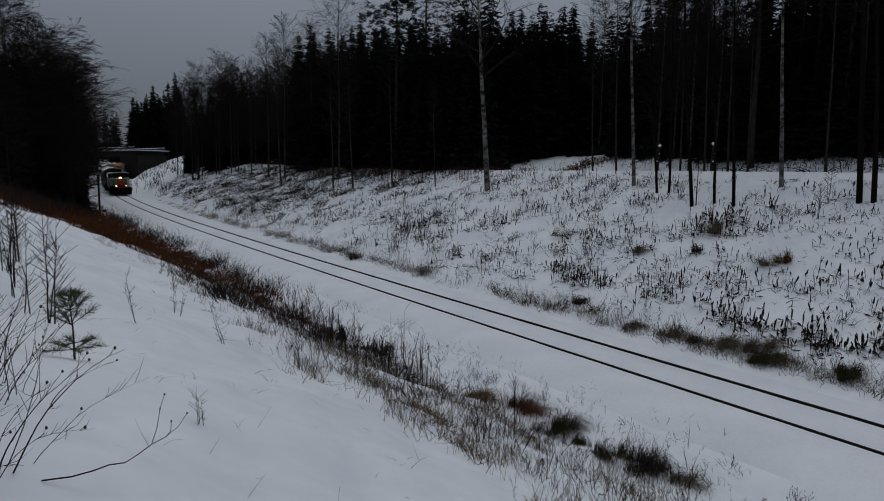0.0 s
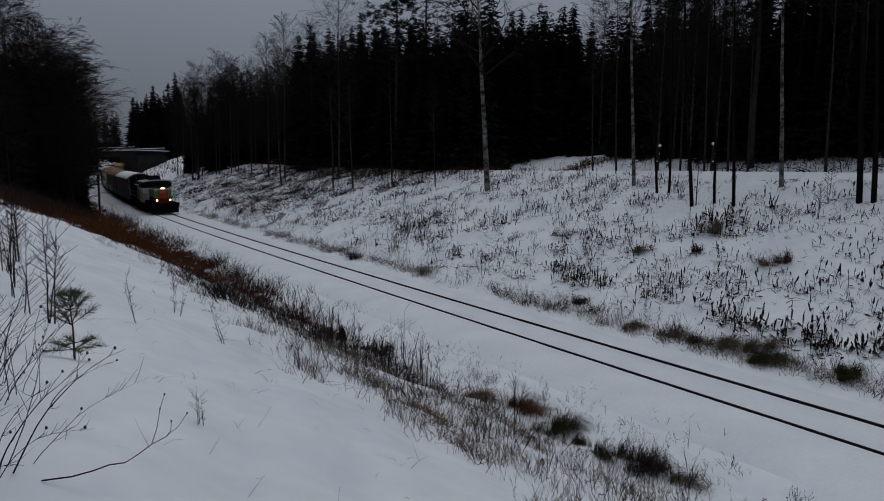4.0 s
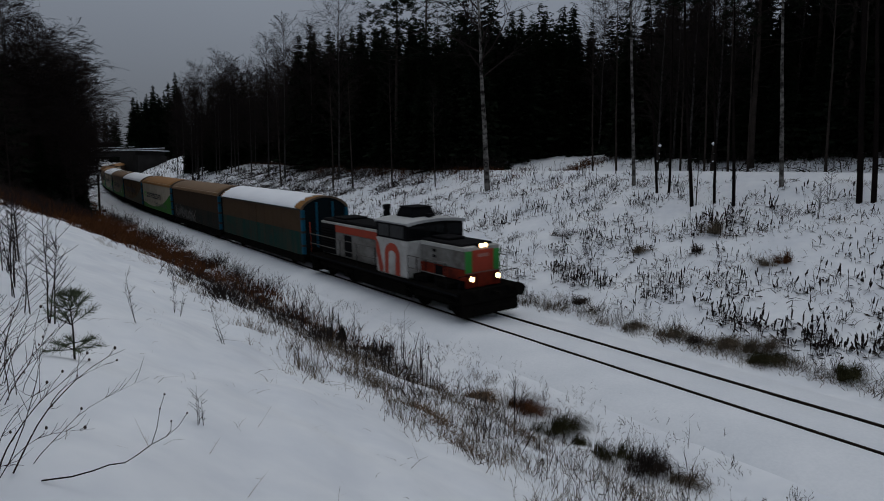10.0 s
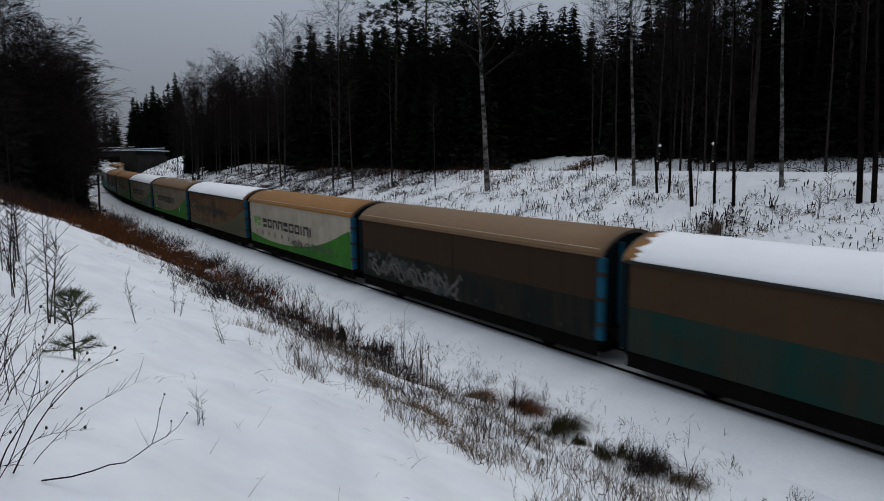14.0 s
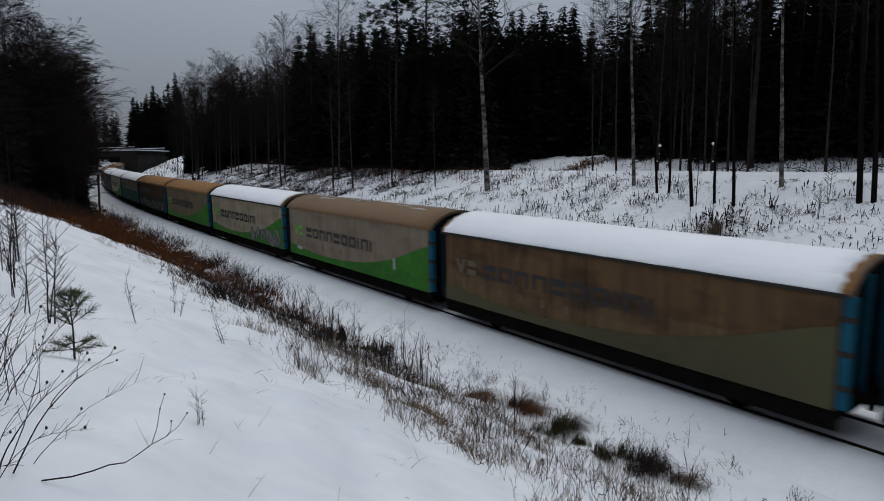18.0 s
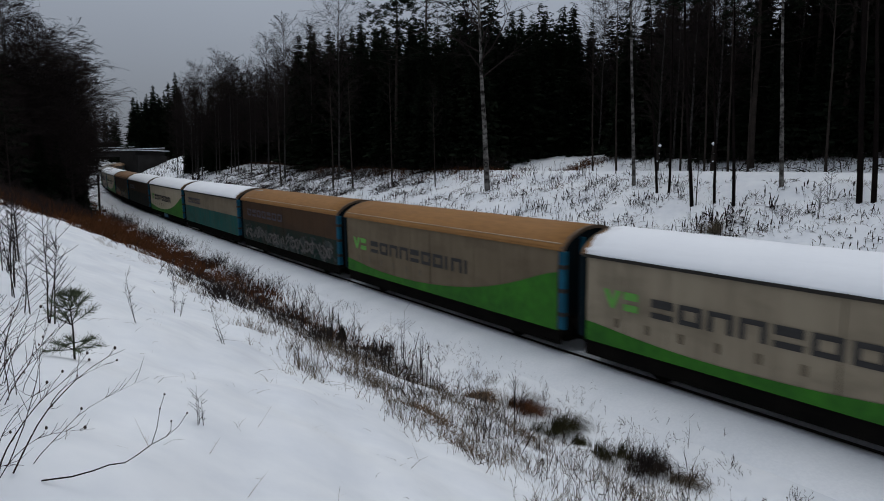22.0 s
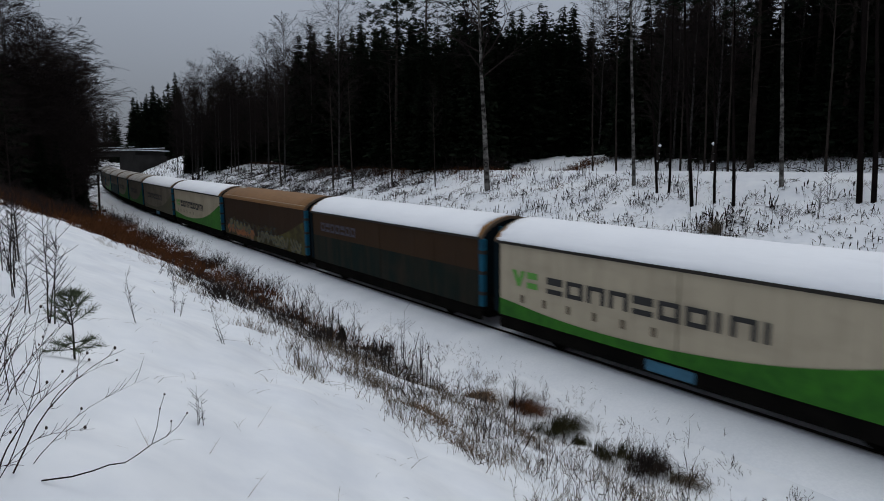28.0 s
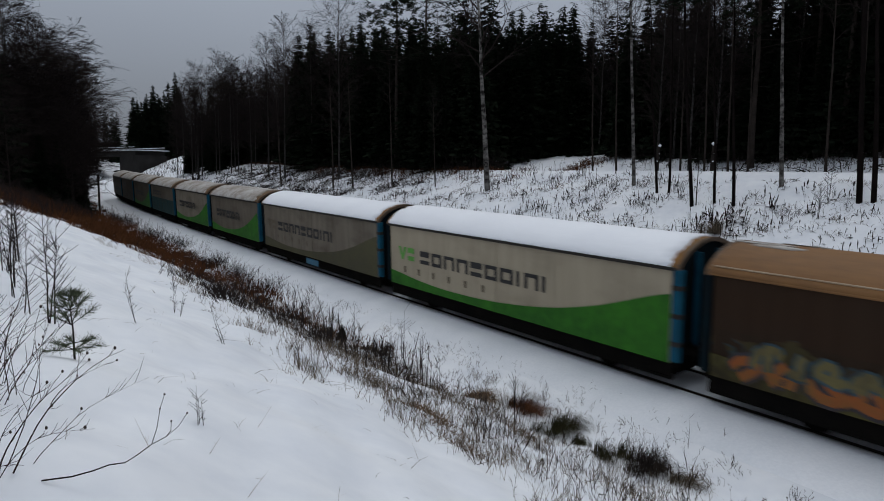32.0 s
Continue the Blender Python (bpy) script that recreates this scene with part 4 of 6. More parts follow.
        for d in (-1.1, 1.1):
            wheelset(root, w * 4.0 + d, 0.50)
    for x in (-5.7, 2.72, 5.6):
        P("ladder", box(box(box(box(bmesh.new(), x - 0.2, x + 0.2, -1.5, -1.36, 0.4, 0.43), x - 0.2, x + 0.2, -1.5, -1.36, 0.7, 0.73), x - 0.22, x - 0.19, -1.46, -1.42, 0.35, 1.02), x + 0.19, x + 0.22, -1.46, -1.42, 0.35, 1.02), BLACK_STEEL)
    return root


TRAIN = [(locomotive(), -7.0, 4.0)]
offset = 0.0
for i, spec in enumerate(WAGONS):
    size = LONG if i < 14 else SHORT
    TRAIN.append((wagon(i, spec, size), offset + size / 2, 4.0 if i < 14 else 3.0))
    offset += size


def motions():
    for ob, off, half in TRAIN:
        walk(ob, [(t, vehicle_pose(head_at(t) + off, half)) for t in range(33)])
    turns = [(k / 15, float(np.interp(k / 15, CLOCK, RUN))) for k in range(481)]
    for ws, x, r in WHEELSETS:
        walk(ws, [(t, pose(x, 0, r, 0, math.degrees(d / r), 0)) for t, d in turns])


# ---- trees ----
def pipe(verts, faces, pts, radii, n=5):
    """Adds one continuous tapered stick through the points."""
    k = len(verts)
    pts = [Vector(p) for p in pts]
    for i, p in enumerate(pts):
        d = (pts[min(i + 1, len(pts) - 1)] - pts[max(i - 1, 0)]).normalized()
        u = Vector((1, 0.13, 0)) if abs(d.x) < 0.8 else Vector((0, 1, 0.1))
        u = (u - d * u.dot(d)).normalized()
        w = d.cross(u)
        for j in range(n):
            q = 2 * math.pi * j / n
            verts.append(p + radii[i] * (math.cos(q) * u + math.sin(q) * w))
    for i in range(len(pts) - 1):
        for j in range(n):
            m = (j + 1) % n
            a = k + i * n
            faces.append((a + j, a + m, a + n + m, a + n + j))


def leaf_quad(verts, faces, p, d, u, ln, wd):
    k = len(verts)
    verts += [p - u * wd * 0.3, p + u * wd * 0.3, p + d * ln * 0.6 + u * wd, p + d * ln, p + d * ln * 0.6 - u * wd]
    faces.append((k, k + 1, k + 2, k + 3, k + 4))


def spruce_lists(seed, h, low=0.06, wide=0.17, rich=1.0, sprays=(-1, 1)):
    """A spruce: whorls of drooping boughs, each a stem with flat sprays on both sides."""
    r = random.Random(seed)
    tv, tf, v, f = [], [], [], []
    lean = Vector((r.uniform(-0.01, 0.01), r.uniform(-0.01, 0.01), 1))
    pipe(tv, tf, [lean * h * k / 6 for k in range(7)], [0.013 * h * (1 - k / 6.2) for k in range(7)], 6)
    z = low * h
    while z < h * 0.985:
        q = 1 - z / h
        reach = h * wide * (q ** 0.8) * r.uniform(0.7, 1.15) + 0.012 * h
        n = max(4, int(rich * r.uniform(7, 10)))
        a0 = r.uniform(0, 6.28)
        for k in range(n):
            a = a0 + 6.28 * k / n + r.uniform(-0.3, 0.3)
            ln = reach * r.uniform(0.55, 1.15)
            out = Vector((math.cos(a), math.sin(a), 0))
            side = Vector((-math.sin(a), math.cos(a), 0))
            p = lean * (z + r.uniform(-0.01, 0.01) * h)
            segs = 3 if ln > 0.055 * h else 2
            for sgm in range(segs):
                t0 = (sgm + 0.25) / segs
                drop = -0.38 * t0 + 0.14 * t0 * t0 + (0.3 if q < 0.12 else 0)
                c = p + out * ln * t0 + Vector((0, 0, ln * drop))
                w = ln * 0.20 * (1.2 - t0)
                d = (out + Vector((0, 0, -0.4 + 0.25 * t0))).normalized()
                leaf_quad(v, f, c, d, (side + Vector((0, 0, r.uniform(-0.7, 0.7)))).normalized(), ln / segs * 1.3, w)
                for w2 in sprays:
                    d2 = (out * r.uniform(0.3, 0.9) + side * w2 * 0.8 + Vector((0, 0, r.uniform(-1.0, -0.2)))).normalized()
                    leaf_quad(v, f, c + out * ln * r.uniform(-0.12, 0.12), d2, (out + Vector((0, 0, 0.8))).normalized(), ln * 0.46 * (1.25 - t0), ln * (0.13 if len(sprays) == 2 else 0.085))
        z += h * r.uniform(0.020, 0.031) * (0.55 + 0.6 * q) / rich ** 0.5
    return tv, tf, v, f


def spruce_meshes(*a):
    tv, tf, v, f = spruce_lists(*a, sprays=(-1, 1, -0.7))
    return raw_mesh("trunk", tv, tf, BARK), raw_mesh("crown", v, f, DARKENED_NEEDLES)


def pine_meshes(seed, h, clear=0.5, limbs=38, size=1.0, girth=0.0115, bark=None):
    """A pine: a long bare bole and a ragged crown of needle tufts on crooked limbs."""
    r = random.Random(seed)
    tv, tf, v, f = [], [], [], []
    p, d = Vector((0, 0, 0)), Vector((r.uniform(-0.03, 0.03), r.uniform(-0.03, 0.03), 1))
    pts = [p]
    for k in range(10):
        p = p + (d + Vector((r.uniform(-0.03, 0.03), r.uniform(-0.03, 0.03), 0))) * h / 10
        pts.append(p)
    pipe(tv, tf, pts, [girth * h * (1 - k / 11) for k in range(11)], 8)
    def at(t):
        k = min(9, int(t * 10))
        return pts[k].lerp(pts[k + 1], t * 10 - k)
    for k in range(9):
        t = r.uniform(0.15, clear)
        a = r.uniform(0, 6.28)
        tube(tv, tf, at(t), at(t) + Vector((math.cos(a), math.sin(a), r.uniform(-0.3, 0.2))) * r.uniform(0.3, 1.2), 0.018, 0.006, 3)
    for k in range(limbs):
        t = clear + (1 - clear) * (k + 0.5) / limbs
        a = r.uniform(0, 6.28)
        ln = h * 0.15 * size * (1.15 - (t - clear) / (1 - clear)) * r.uniform(0.6, 1.2) + 0.3
        base = at(t)
        tip = base + Vector((math.cos(a), math.sin(a), r.uniform(-0.1, 0.5))) * ln
        tube(tv, tf, base, tip, 0.035, 0.012, 3)
        for j in range(7):
            c = base.lerp(tip, r.uniform(0.3, 1.05)) + Vector([r.uniform(-1, 1) for _ in range(3)]) * ln * 0.22
            for i in range(14):
                dd = Vector((r.uniform(-1, 1), r.uniform(-1, 1), r.uniform(-0.4, 1))).normalized()
                leaf_quad(v, f, c, dd, dd.orthogonal().normalized(), r.uniform(0.22, 0.5), 0.042)
    return raw_mesh("trunk", tv, tf, bark or PINE_BARK), raw_mesh("crown", v, f, DARKENED_NEEDLES)


def bare_meshes(seed, h, radius=0.011, start=0.35, spread=0.26, droop=0.25, count=26, fine=0.010, lean=(0.0, 0.0), bark=None, sub=5, rise=0.9, wiggle=0.02, last=None):
    """A leafless tree: a tapered trunk, limbs, boughs and hanging twigs."""
    r = random.Random(seed)
    tv, tf, v, f = [], [], [], []
    pts, p = [Vector((0, 0, 0))], Vector((0, 0, 0))
    n = 12
    for k in range(n):
        t = k / n
        p = p + Vector((lean[0] * (0.5 + t) + r.uniform(-wiggle, wiggle), lean[1] * (0.5 + t) + r.uniform(-wiggle, wiggle), 1)) * h / n
        pts.append(p)
    rad = [radius * h * (1 - 0.93 * k / n) for k in range(n + 1)]
    pipe(tv, tf, pts[:10], rad[:10], 8)
    pipe(v, f, pts[9:], rad[9:], 5)
    last = last or sub

    def limb(p, d, ln, rad, depth):
        steps = 4 if depth == 0 else 3 if depth == 1 else 2
        at = [p]
        for k in range(steps):
            d = (d + Vector((r.uniform(-0.2, 0.2), r.uniform(-0.2, 0.2), r.uniform(-0.12, 0.12) - droop * (0.25 + 0.5 * depth) * (k + 1) / steps))).normalized()
            p = p + d * ln / steps
            at.append(p)
        if depth == 2:
            u = (at[-1] - at[0]).orthogonal().normalized() * fine * 0.8
            k = len(v)
            v.extend([at[0] - u, at[0] + u, at[1] + u * 0.8, at[1] - u * 0.8, at[2]])
            f.extend([(k, k + 1, k + 2, k + 3), (k + 3, k + 2, k + 4)])
            return
        pipe(v, f, at, [max(rad * (1 - 0.8 * k / steps), fine * 0.6) for k in range(steps + 1)], 4 if depth == 0 else 3)
        m = sub if depth == 0 else last
        for k in range(m):
            t = 0.2 + 0.8 * (k + r.random()) / m
            i = min(steps - 1, int(t * steps))
            c = at[i].lerp(at[i + 1], min(1.0, t * steps - i))
            turn = Vector((r.uniform(-1, 1), r.uniform(-1, 1), r.uniform(-0.5, 0.7)))
            limb(c, (d * 0.8 + turn * 0.75).normalized(), ln * r.uniform(0.3, 0.55), rad * 0.45, depth + 1)

    for k in range(count):
        t = start + (1 - start) * ((k + r.random()) / count) ** 0.9
        t = min(t, 0.985)
        i = min(n - 1, int(t * n))
        c = pts[i].lerp(pts[i + 1], t * n - i)
        a = k * 2.4 + r.uniform(-0.5, 0.5)
        q = (t - start) / (1 - start)
        ln = h * spread * (0.45 + 0.9 * math.sin(math.pi * min(1.0, q * 0.85 + 0.12))) * r.uniform(0.6, 1.1)
        limb(c, Vector((math.cos(a), math.sin(a), rise * r.uniform(0.6, 1.3))).normalized(), ln, radius * h * 0.30 * (1.1 - 0.8 * q), 0)
    return raw_mesh("trunk", tv, tf, bark or BARK), raw_mesh("crown", v, f, TWIG)


def tree(name, meshes, label, category, group=""):
    root = tagged(new(name), label, category, group)
    for m in meshes:
        part(m.name.split(".")[0], m, None, root)
    return root


PLACED = {}


def plant(proto, x, y, size=1.0, turn=None, sink=0.12, tilt=0.0):
    """Stands a tree on the ground: the first time the model itself, later copies of it."""
    turn = random.uniform(0, 360) if turn is None else turn
    m = pose(x, y, gz(x, y) - sink, 0, -tilt, 0) @ pose(0, 0, 0, 0, 0, turn)
    if proto.name not in PLACED:
        PLACED[proto.name] = proto
        ob = proto
        ob.matrix_basis = m
    else:
        ob = copy_thing(proto, m)
    ob.scale = (size, size, size * random.uniform(0.94, 1.06))
    return ob


def by_track(s, lat):
    p = on_track(s, lat)
    return p.x, p.y


def spots(s0, s1, edge, depth, gap, seed, sign=1):
    """Places of trees in rows along the line, from the wood's edge inwards."""
    r, s, out = random.Random(seed), s0, []
    while s < s1:
        e = float(np.interp(s, *edge)) if isinstance(edge, tuple) else edge
        d = 0.0
        while d < depth:
            x, y = by_track(s + r.uniform(-0.45, 0.45) * gap, e + sign * (d + r.uniform(-0.4, 0.4) * gap))
            if not (4 < x < 14.5 and 45 < y < 63.5):  # the way of the side road stays clear
                out.append((x, y))
            d += gap
        s += gap
    return out


def wood(kinds, lo, hi, seed, places):
    r = random.Random(seed)
    for x, y in places:
        plant(r.choice(kinds), x, y, r.uniform(lo, hi), r.uniform(0, 360))


def deep_wood(name, label, places, seed, lo, hi, h=15.0):
    """The joined depth of the wood, where single trees can no longer be told apart."""
    r, kinds = random.Random(seed), []
    for k in range(3):
        tv, tf, v, f = spruce_lists(140 + k, h, 0.04, 0.19, 0.62)
        n = len(v)
        kinds.append((np.array(v), np.array(f)))
    at = np.array(places)
    z = ground_height(at[:, 0], at[:, 1])
    vs, fs, base = [], [], 0
    for (x, y), g in zip(places, z):
        a, q = kinds[r.randrange(3)]
        t, sc = r.uniform(0, 6.28), r.uniform(lo, hi)
        c, s = math.cos(t) * sc, math.sin(t) * sc
        vs.append(np.stack([a[:, 0] * c - a[:, 1] * s + x, a[:, 0] * s + a[:, 1] * c + y, a[:, 2] * sc + g - 0.2], 1))
        fs.append(q + base)
        base += len(a)
    me = bpy.data.meshes.new(name)
    V, F = np.concatenate(vs), np.concatenate(fs)
    me.vertices.add(len(V))
    me.vertices.foreach_set("co", V.ravel())
    me.loops.add(F.size)
    me.loops.foreach_set("vertex_index", F.ravel().astype(np.int32))
    me.polygons.add(len(F))
    me.polygons.foreach_set("loop_start", np.arange(0, F.size, 5, dtype=np.int32))
    me.update(calc_edges=True)
    me.materials.append(DARKENED_NEEDLES)
    return tagged(new(name, me), label, "wood", kind="stuff")


random.seed(11)
SPRUCES = [tree("spruce_tree", spruce_meshes(20 + k, 15.0, 0.03 + 0.02 * (k % 3), 0.15 + 0.02 * (k % 4)), "dark green spruce standing in the snowy wood", "tree", "spruces of the wood") for k in range(6)]
PINES = [tree("pine_tree", pine_meshes(60 + k, 17.0, 0.42 + 0.06 * k), "tall dark pine with a bare trunk at the wood's edge", "tree", "pines of the wood") for k in range(4)]
BIRCHES = [tree("birch_tree", bare_meshes(80 + k, 17.0, 0.0068, 0.18, 0.16, 0.25, 64, 0.011, bark=GREY_BARK, sub=8, rise=1.6, last=8), "leafless birch with a greyish trunk", "tree", "leafless trees") for k in range(3)]
ALDERS = [tree("alder_tree", bare_meshes(90 + k, 15.0, 0.0095, 0.05, 0.21, 0.16, 84, 0.012, rise=0.55, sub=9, last=9), "leafless alder with dense drooping twigs", "tree", "leafless trees") for k in range(3)]

# single trees on the far slope
big_birch = tree("birch_tree", bare_meshes(3, 19.0, 0.0115, 0.42, 0.24, 0.10, 30, 0.010, (-0.030, 0.01), BIRCH, rise=0.75, sub=6), "large leafless birch with a mottled trunk on the slope", "tree", "trees on the slope")
plant(big_birch, 3.25, 46.2, 1.0, 0, tilt=2.8)
slim = tree("birch_tree", bare_meshes(5, 17.0, 0.0072, 0.60, 0.15, 0.25, 26, 0.008, (-0.016, 0.0), BIRCH, sub=6, wiggle=0.012), "slender leafless birch with a white trunk on the slope", "tree", "trees on the slope")
plant(slim, 11.4, 37.9, 1.0, 0, tilt=3.6)
plant(slim, 16.9, 31.7, 0.92, 8, tilt=3.8)
thin = [tree("young_pine", pine_meshes(70 + k, 19.0, 0.84, 16, 0.6, 0.0058 if k < 2 else 0.0068, SOOTY_BARK), "thin dark pine with a bare stem on the slope" if k < 2 else "dark pine with a bare trunk in a close group", "tree", "trees on the slope") for k in range(3)]
for k, (x, y, sz) in enumerate(((12.2, 36.1, 0.72), (12.66, 35.5, 0.66), (12.93, 32.8, 0.9), (13.78, 32.1, 0.68), (14.39, 31.3, 0.78), (18.35, 27.9, 1.02), (18.72, 27.5, 0.9), (19.0, 28.9, 0.85))):
    plant(thin[k % 2 if k < 5 else 2], x, y, sz, tilt=3.6)
fork = tree("alder_sapling", bare_meshes(8, 5.0, 0.008, 0.15, 0.3, 0.1, 10, 0.008, sub=3), "leafless sapling leaning beside a pine", "sapling")
plant(fork, 13.1, 32.7, 0.8, 30)

# the wood on the far side, its edge set back where the side road leaves
FAR_EDGE = ([-60, 20, 26, 31, 36, 90, 120, 300], [29.0, 29.0, 30, 26, 21.0, 20.5, 24, 24])
wood(SPRUCES, 0.82, 1.0, 1, spots(37, 60, FAR_EDGE, 7.5, 2.5, 1))
wood(SPRUCES, 1.0, 1.2, 31, spots(60, 82, FAR_EDGE, 7.5, 2.5, 31))
wood(SPRUCES[:4], 0.60, 0.76, 2, spots(13, 37, FAR_EDGE, 5.2, 2.5, 2))
wood(SPRUCES[:4], 0.62, 0.9, 32, spots(-12, 13, FAR_EDGE, 5.2, 2.6, 32))
# a gap in the pines, where only bare birch crowns stand against the sky
wood(PINES + PINES + BIRCHES[:1], 0.9, 1.15, 3, [q for q in spots(-14, 24, 28.0, 6, 3.3, 3) if not 0.33 < q[0] / q[1] < 0.455])
wood(BIRCHES, 0.8, 1.05, 61, [(0.335 * 46, 46), (0.36 * 49, 49), (0.385 * 45, 45), (0.40 * 50, 50), (0.425 * 44, 44), (0.445 * 48, 48), (0.35 * 53, 53), (0.41 * 54, 54)])
wood(SPRUCES, 0.98, 1.15, 62, [(0.485 * 47, 47), (0.545 * 46, 46), (0.60 * 44, 44), (0.66 * 43, 43)])
wood(SPRUCES[:3] + BIRCHES + BIRCHES, 0.8, 1.0, 5, spots(82, 128, ([80, 128], [20, 19]), 12, 3.8, 5))
deep_wood("deep_wood", "dense dark spruce wood seen behind the first trees", spots(48, 80, ([-60, 20, 40, 80], [36, 36, 30, 28.5]), 18, 3.6, 4) + spots(80, 122, 32.0, 16, 5.0, 22), 4, 1.04, 1.28)
deep_wood("side_wood", "dense dark spruce wood beyond the side road", spots(-60, 6, 35.5, 18, 3.9, 24) + spots(-60, -12, 29.0, 8, 3.6, 21), 14, 0.72, 0.95)
deep_wood("young_wood", "lower dense spruce wood behind the side road", spots(6, 48, ([0, 20, 40, 48], [35.5, 36, 30, 29]), 20, 3.3, 25), 25, 0.76, 0.95)
deep_wood("far_wood", "distant dark spruce wood beyond the road bridge", spots(150, 260, ([128, 240], [34, 14]), 20, 7.5, 6) + spots(120, 250, -15.0, 18, 8.0, 9, -1), 6, 0.95, 1.3)
# the wood on the near side of the line, dark against the sky
wood(SPRUCES[2:5], 0.78, 0.98, 7, spots(62, 112, ([58, 70, 118], [-16, -11.5, -11]), 9, 3.0, 7, -1))
wood(SPRUCES[:3], 0.66, 0.86, 8, spots(36, 62, ([34, 60], [-25, -17]), 8, 2.7, 8, -1))
deep_wood("near_wood", "dense dark wood on the near side of the line", spots(40, 115, ([34, 60, 70, 118], [-35, -26, -21, -21]), 16, 4.6, 11, -1), 8, 0.75, 1.0)
# an unseen wood added behind the viewer to keep sky light off the train
deep_wood("unseen_rear_wood", "unseen dark spruce wood behind the near bank, added to block light", spots(-60, 26, -35.0, 16, 7.0, 10, -1) + spots(-95, -60, -26.0, 70, 10.0, 12), 10, 1.0, 1.3)
# leafless crowns that stand over the wood
for kind, x, y, sz in ((0, -19.0, 76.3, 1.02), (1, -10.8, 66.0, 1.08), (2, 14.6, 60.0, 0.9), (0, 17.8, 61.5, 0.92), (1, 2.5, 63.0, 0.95), (1, -40.5, 105, 1.0), (2, -37.6, 108, 1.05), (0, -34.0, 104, 0.98), (2, -43.5, 112, 0.9), (0, -36.0, 101, 0.85), (1, -31.5, 98, 0.9), (1, -16.5, 80, 0.95), (2, 24.0, 44.0, 1.05), (0, 29.0, 43.0, 1.1), (2, -22.5, 82, 0.95), (0, -26.5, 88, 0.85), (1, -48.0, 118, 0.95), (2, -50.5, 121, 0.85), (0, -46.0, 122, 0.9), (1, -43.0, 118, 1.0), (2, -39.0, 116, 0.95), (0, -45.0, 128, 0.95), (2, -41.0, 125, 1.0)):
    plant(BIRCHES[kind], x, y, sz)
for kind, x, y, sz in ((0, -36.0, 61.5, 1.08), (1, -39.3, 58.0, 1.12), (0, -42.3, 57.0, 1.2), (1, -44.8, 54.0, 1.3), (2, -41.5, 66.0, 1.0), (0, -47.8, 58.0, 1.25), (2, -40.0, 68.0, 0.9), (1, -42.5, 51.0, 1.15), (2, -37.5, 57.5, 0.75), (0, -40.0, 54.0, 0.85), (1, -44.0, 73.0, 0.9), (2, -33.5, 49.0, 0.55), (1, -36.0, 48.0, 0.7), (2, -37.5, 60.0, 1.0), (1, -36.5, 63.5, 0.9), (2, -40.8, 60.5, 1.15), (0, -43.5, 60.0, 1.2), (2, -38.5, 50.5, 0.85), (0, -39.5, 62.5, 0.95), (1, -35.0, 59.0, 0.6)):
    plant(ALDERS[kind], x, y, sz)
r = random.Random(44)
for k in range(34):
    d, u = r.uniform(188, 214), r.uniform(0.408, 0.49)
    plant(SPRUCES[k % 6], -d * u, d, r.uniform(1.25, 1.75) * (1 - 3.0 * max(0.0, u - 0.465)), r.uniform(0, 360))
# leafless trees that lean over the line in front of the bridge
for k, (s, l, sz) in enumerate(((70, -7.5, 1.0), (75, -7.0, 1.05), (80, -6.6, 1.1), (86, -6.4, 1.12), (92, -6.6, 1.1), (98, -6.8, 1.05), (73, -10, 1.15), (79, -9.5, 1.2), (104, -7.0, 0.9), (89, -5.8, 0.7), (83, -5.6, 0.6), (110, -7.0, 0.85))):
    plant(ALDERS[k % 3], *by_track(s, l), sz)
for k, (s, l, sz) in enumerate(((90, -6.8, 0.42), (96, -7.0, 0.5), (84, -7.2, 0.42), (100, -7.5, 0.55), (104, -7.5, 0.6), (94, -9, 0.7), (99, -9.5, 0.75), (87, -9, 0.6))):
    plant(SPRUCES[k % 5], *by_track(s, l), sz)
# a denser stand of birches before the bridge
for k in range(13):
    y = r.uniform(96, 122)
    plant(BIRCHES[k % 3], -y * r.uniform(0.325, 0.425), y, r.uniform(0.78, 0.98), r.uniform(0, 360))
for k in range(12):
    y = r.uniform(108, 126)
    plant(SPRUCES[k % 5], -y * r.uniform(0.33, 0.425), y, r.uniform(0.35, 0.62), r.uniform(0, 360))
# slim grey stems along the edge of the wood
slim_grey = tree("aspen_tree", bare_meshes(15, 15.0, 0.0062, 0.5, 0.12, 0.2, 22, 0.008, bark=PINE_BARK, sub=5, wiggle=0.015), "slim leafless aspen with a grey trunk at the wood's edge", "tree", "aspens of the wood's edge")
for u, y, sz in ((-0.255, 72, 1.0), (-0.173, 62, 1.0), (-0.142, 60, 0.95), (-0.08, 57, 0.8), (-0.012, 52, 0.55), (0.235, 49.5, 0.9), (0.272, 47.5, 0.95), (0.372, 45.5, 0.9), (0.41, 42.5, 0.85), (0.447, 42, 0.9), (0.478, 41, 0.8), (0.60, 38, 0.95), (0.652, 36, 1.0)):
    plant(slim_grey, u * y, y, sz, tilt=2.0)
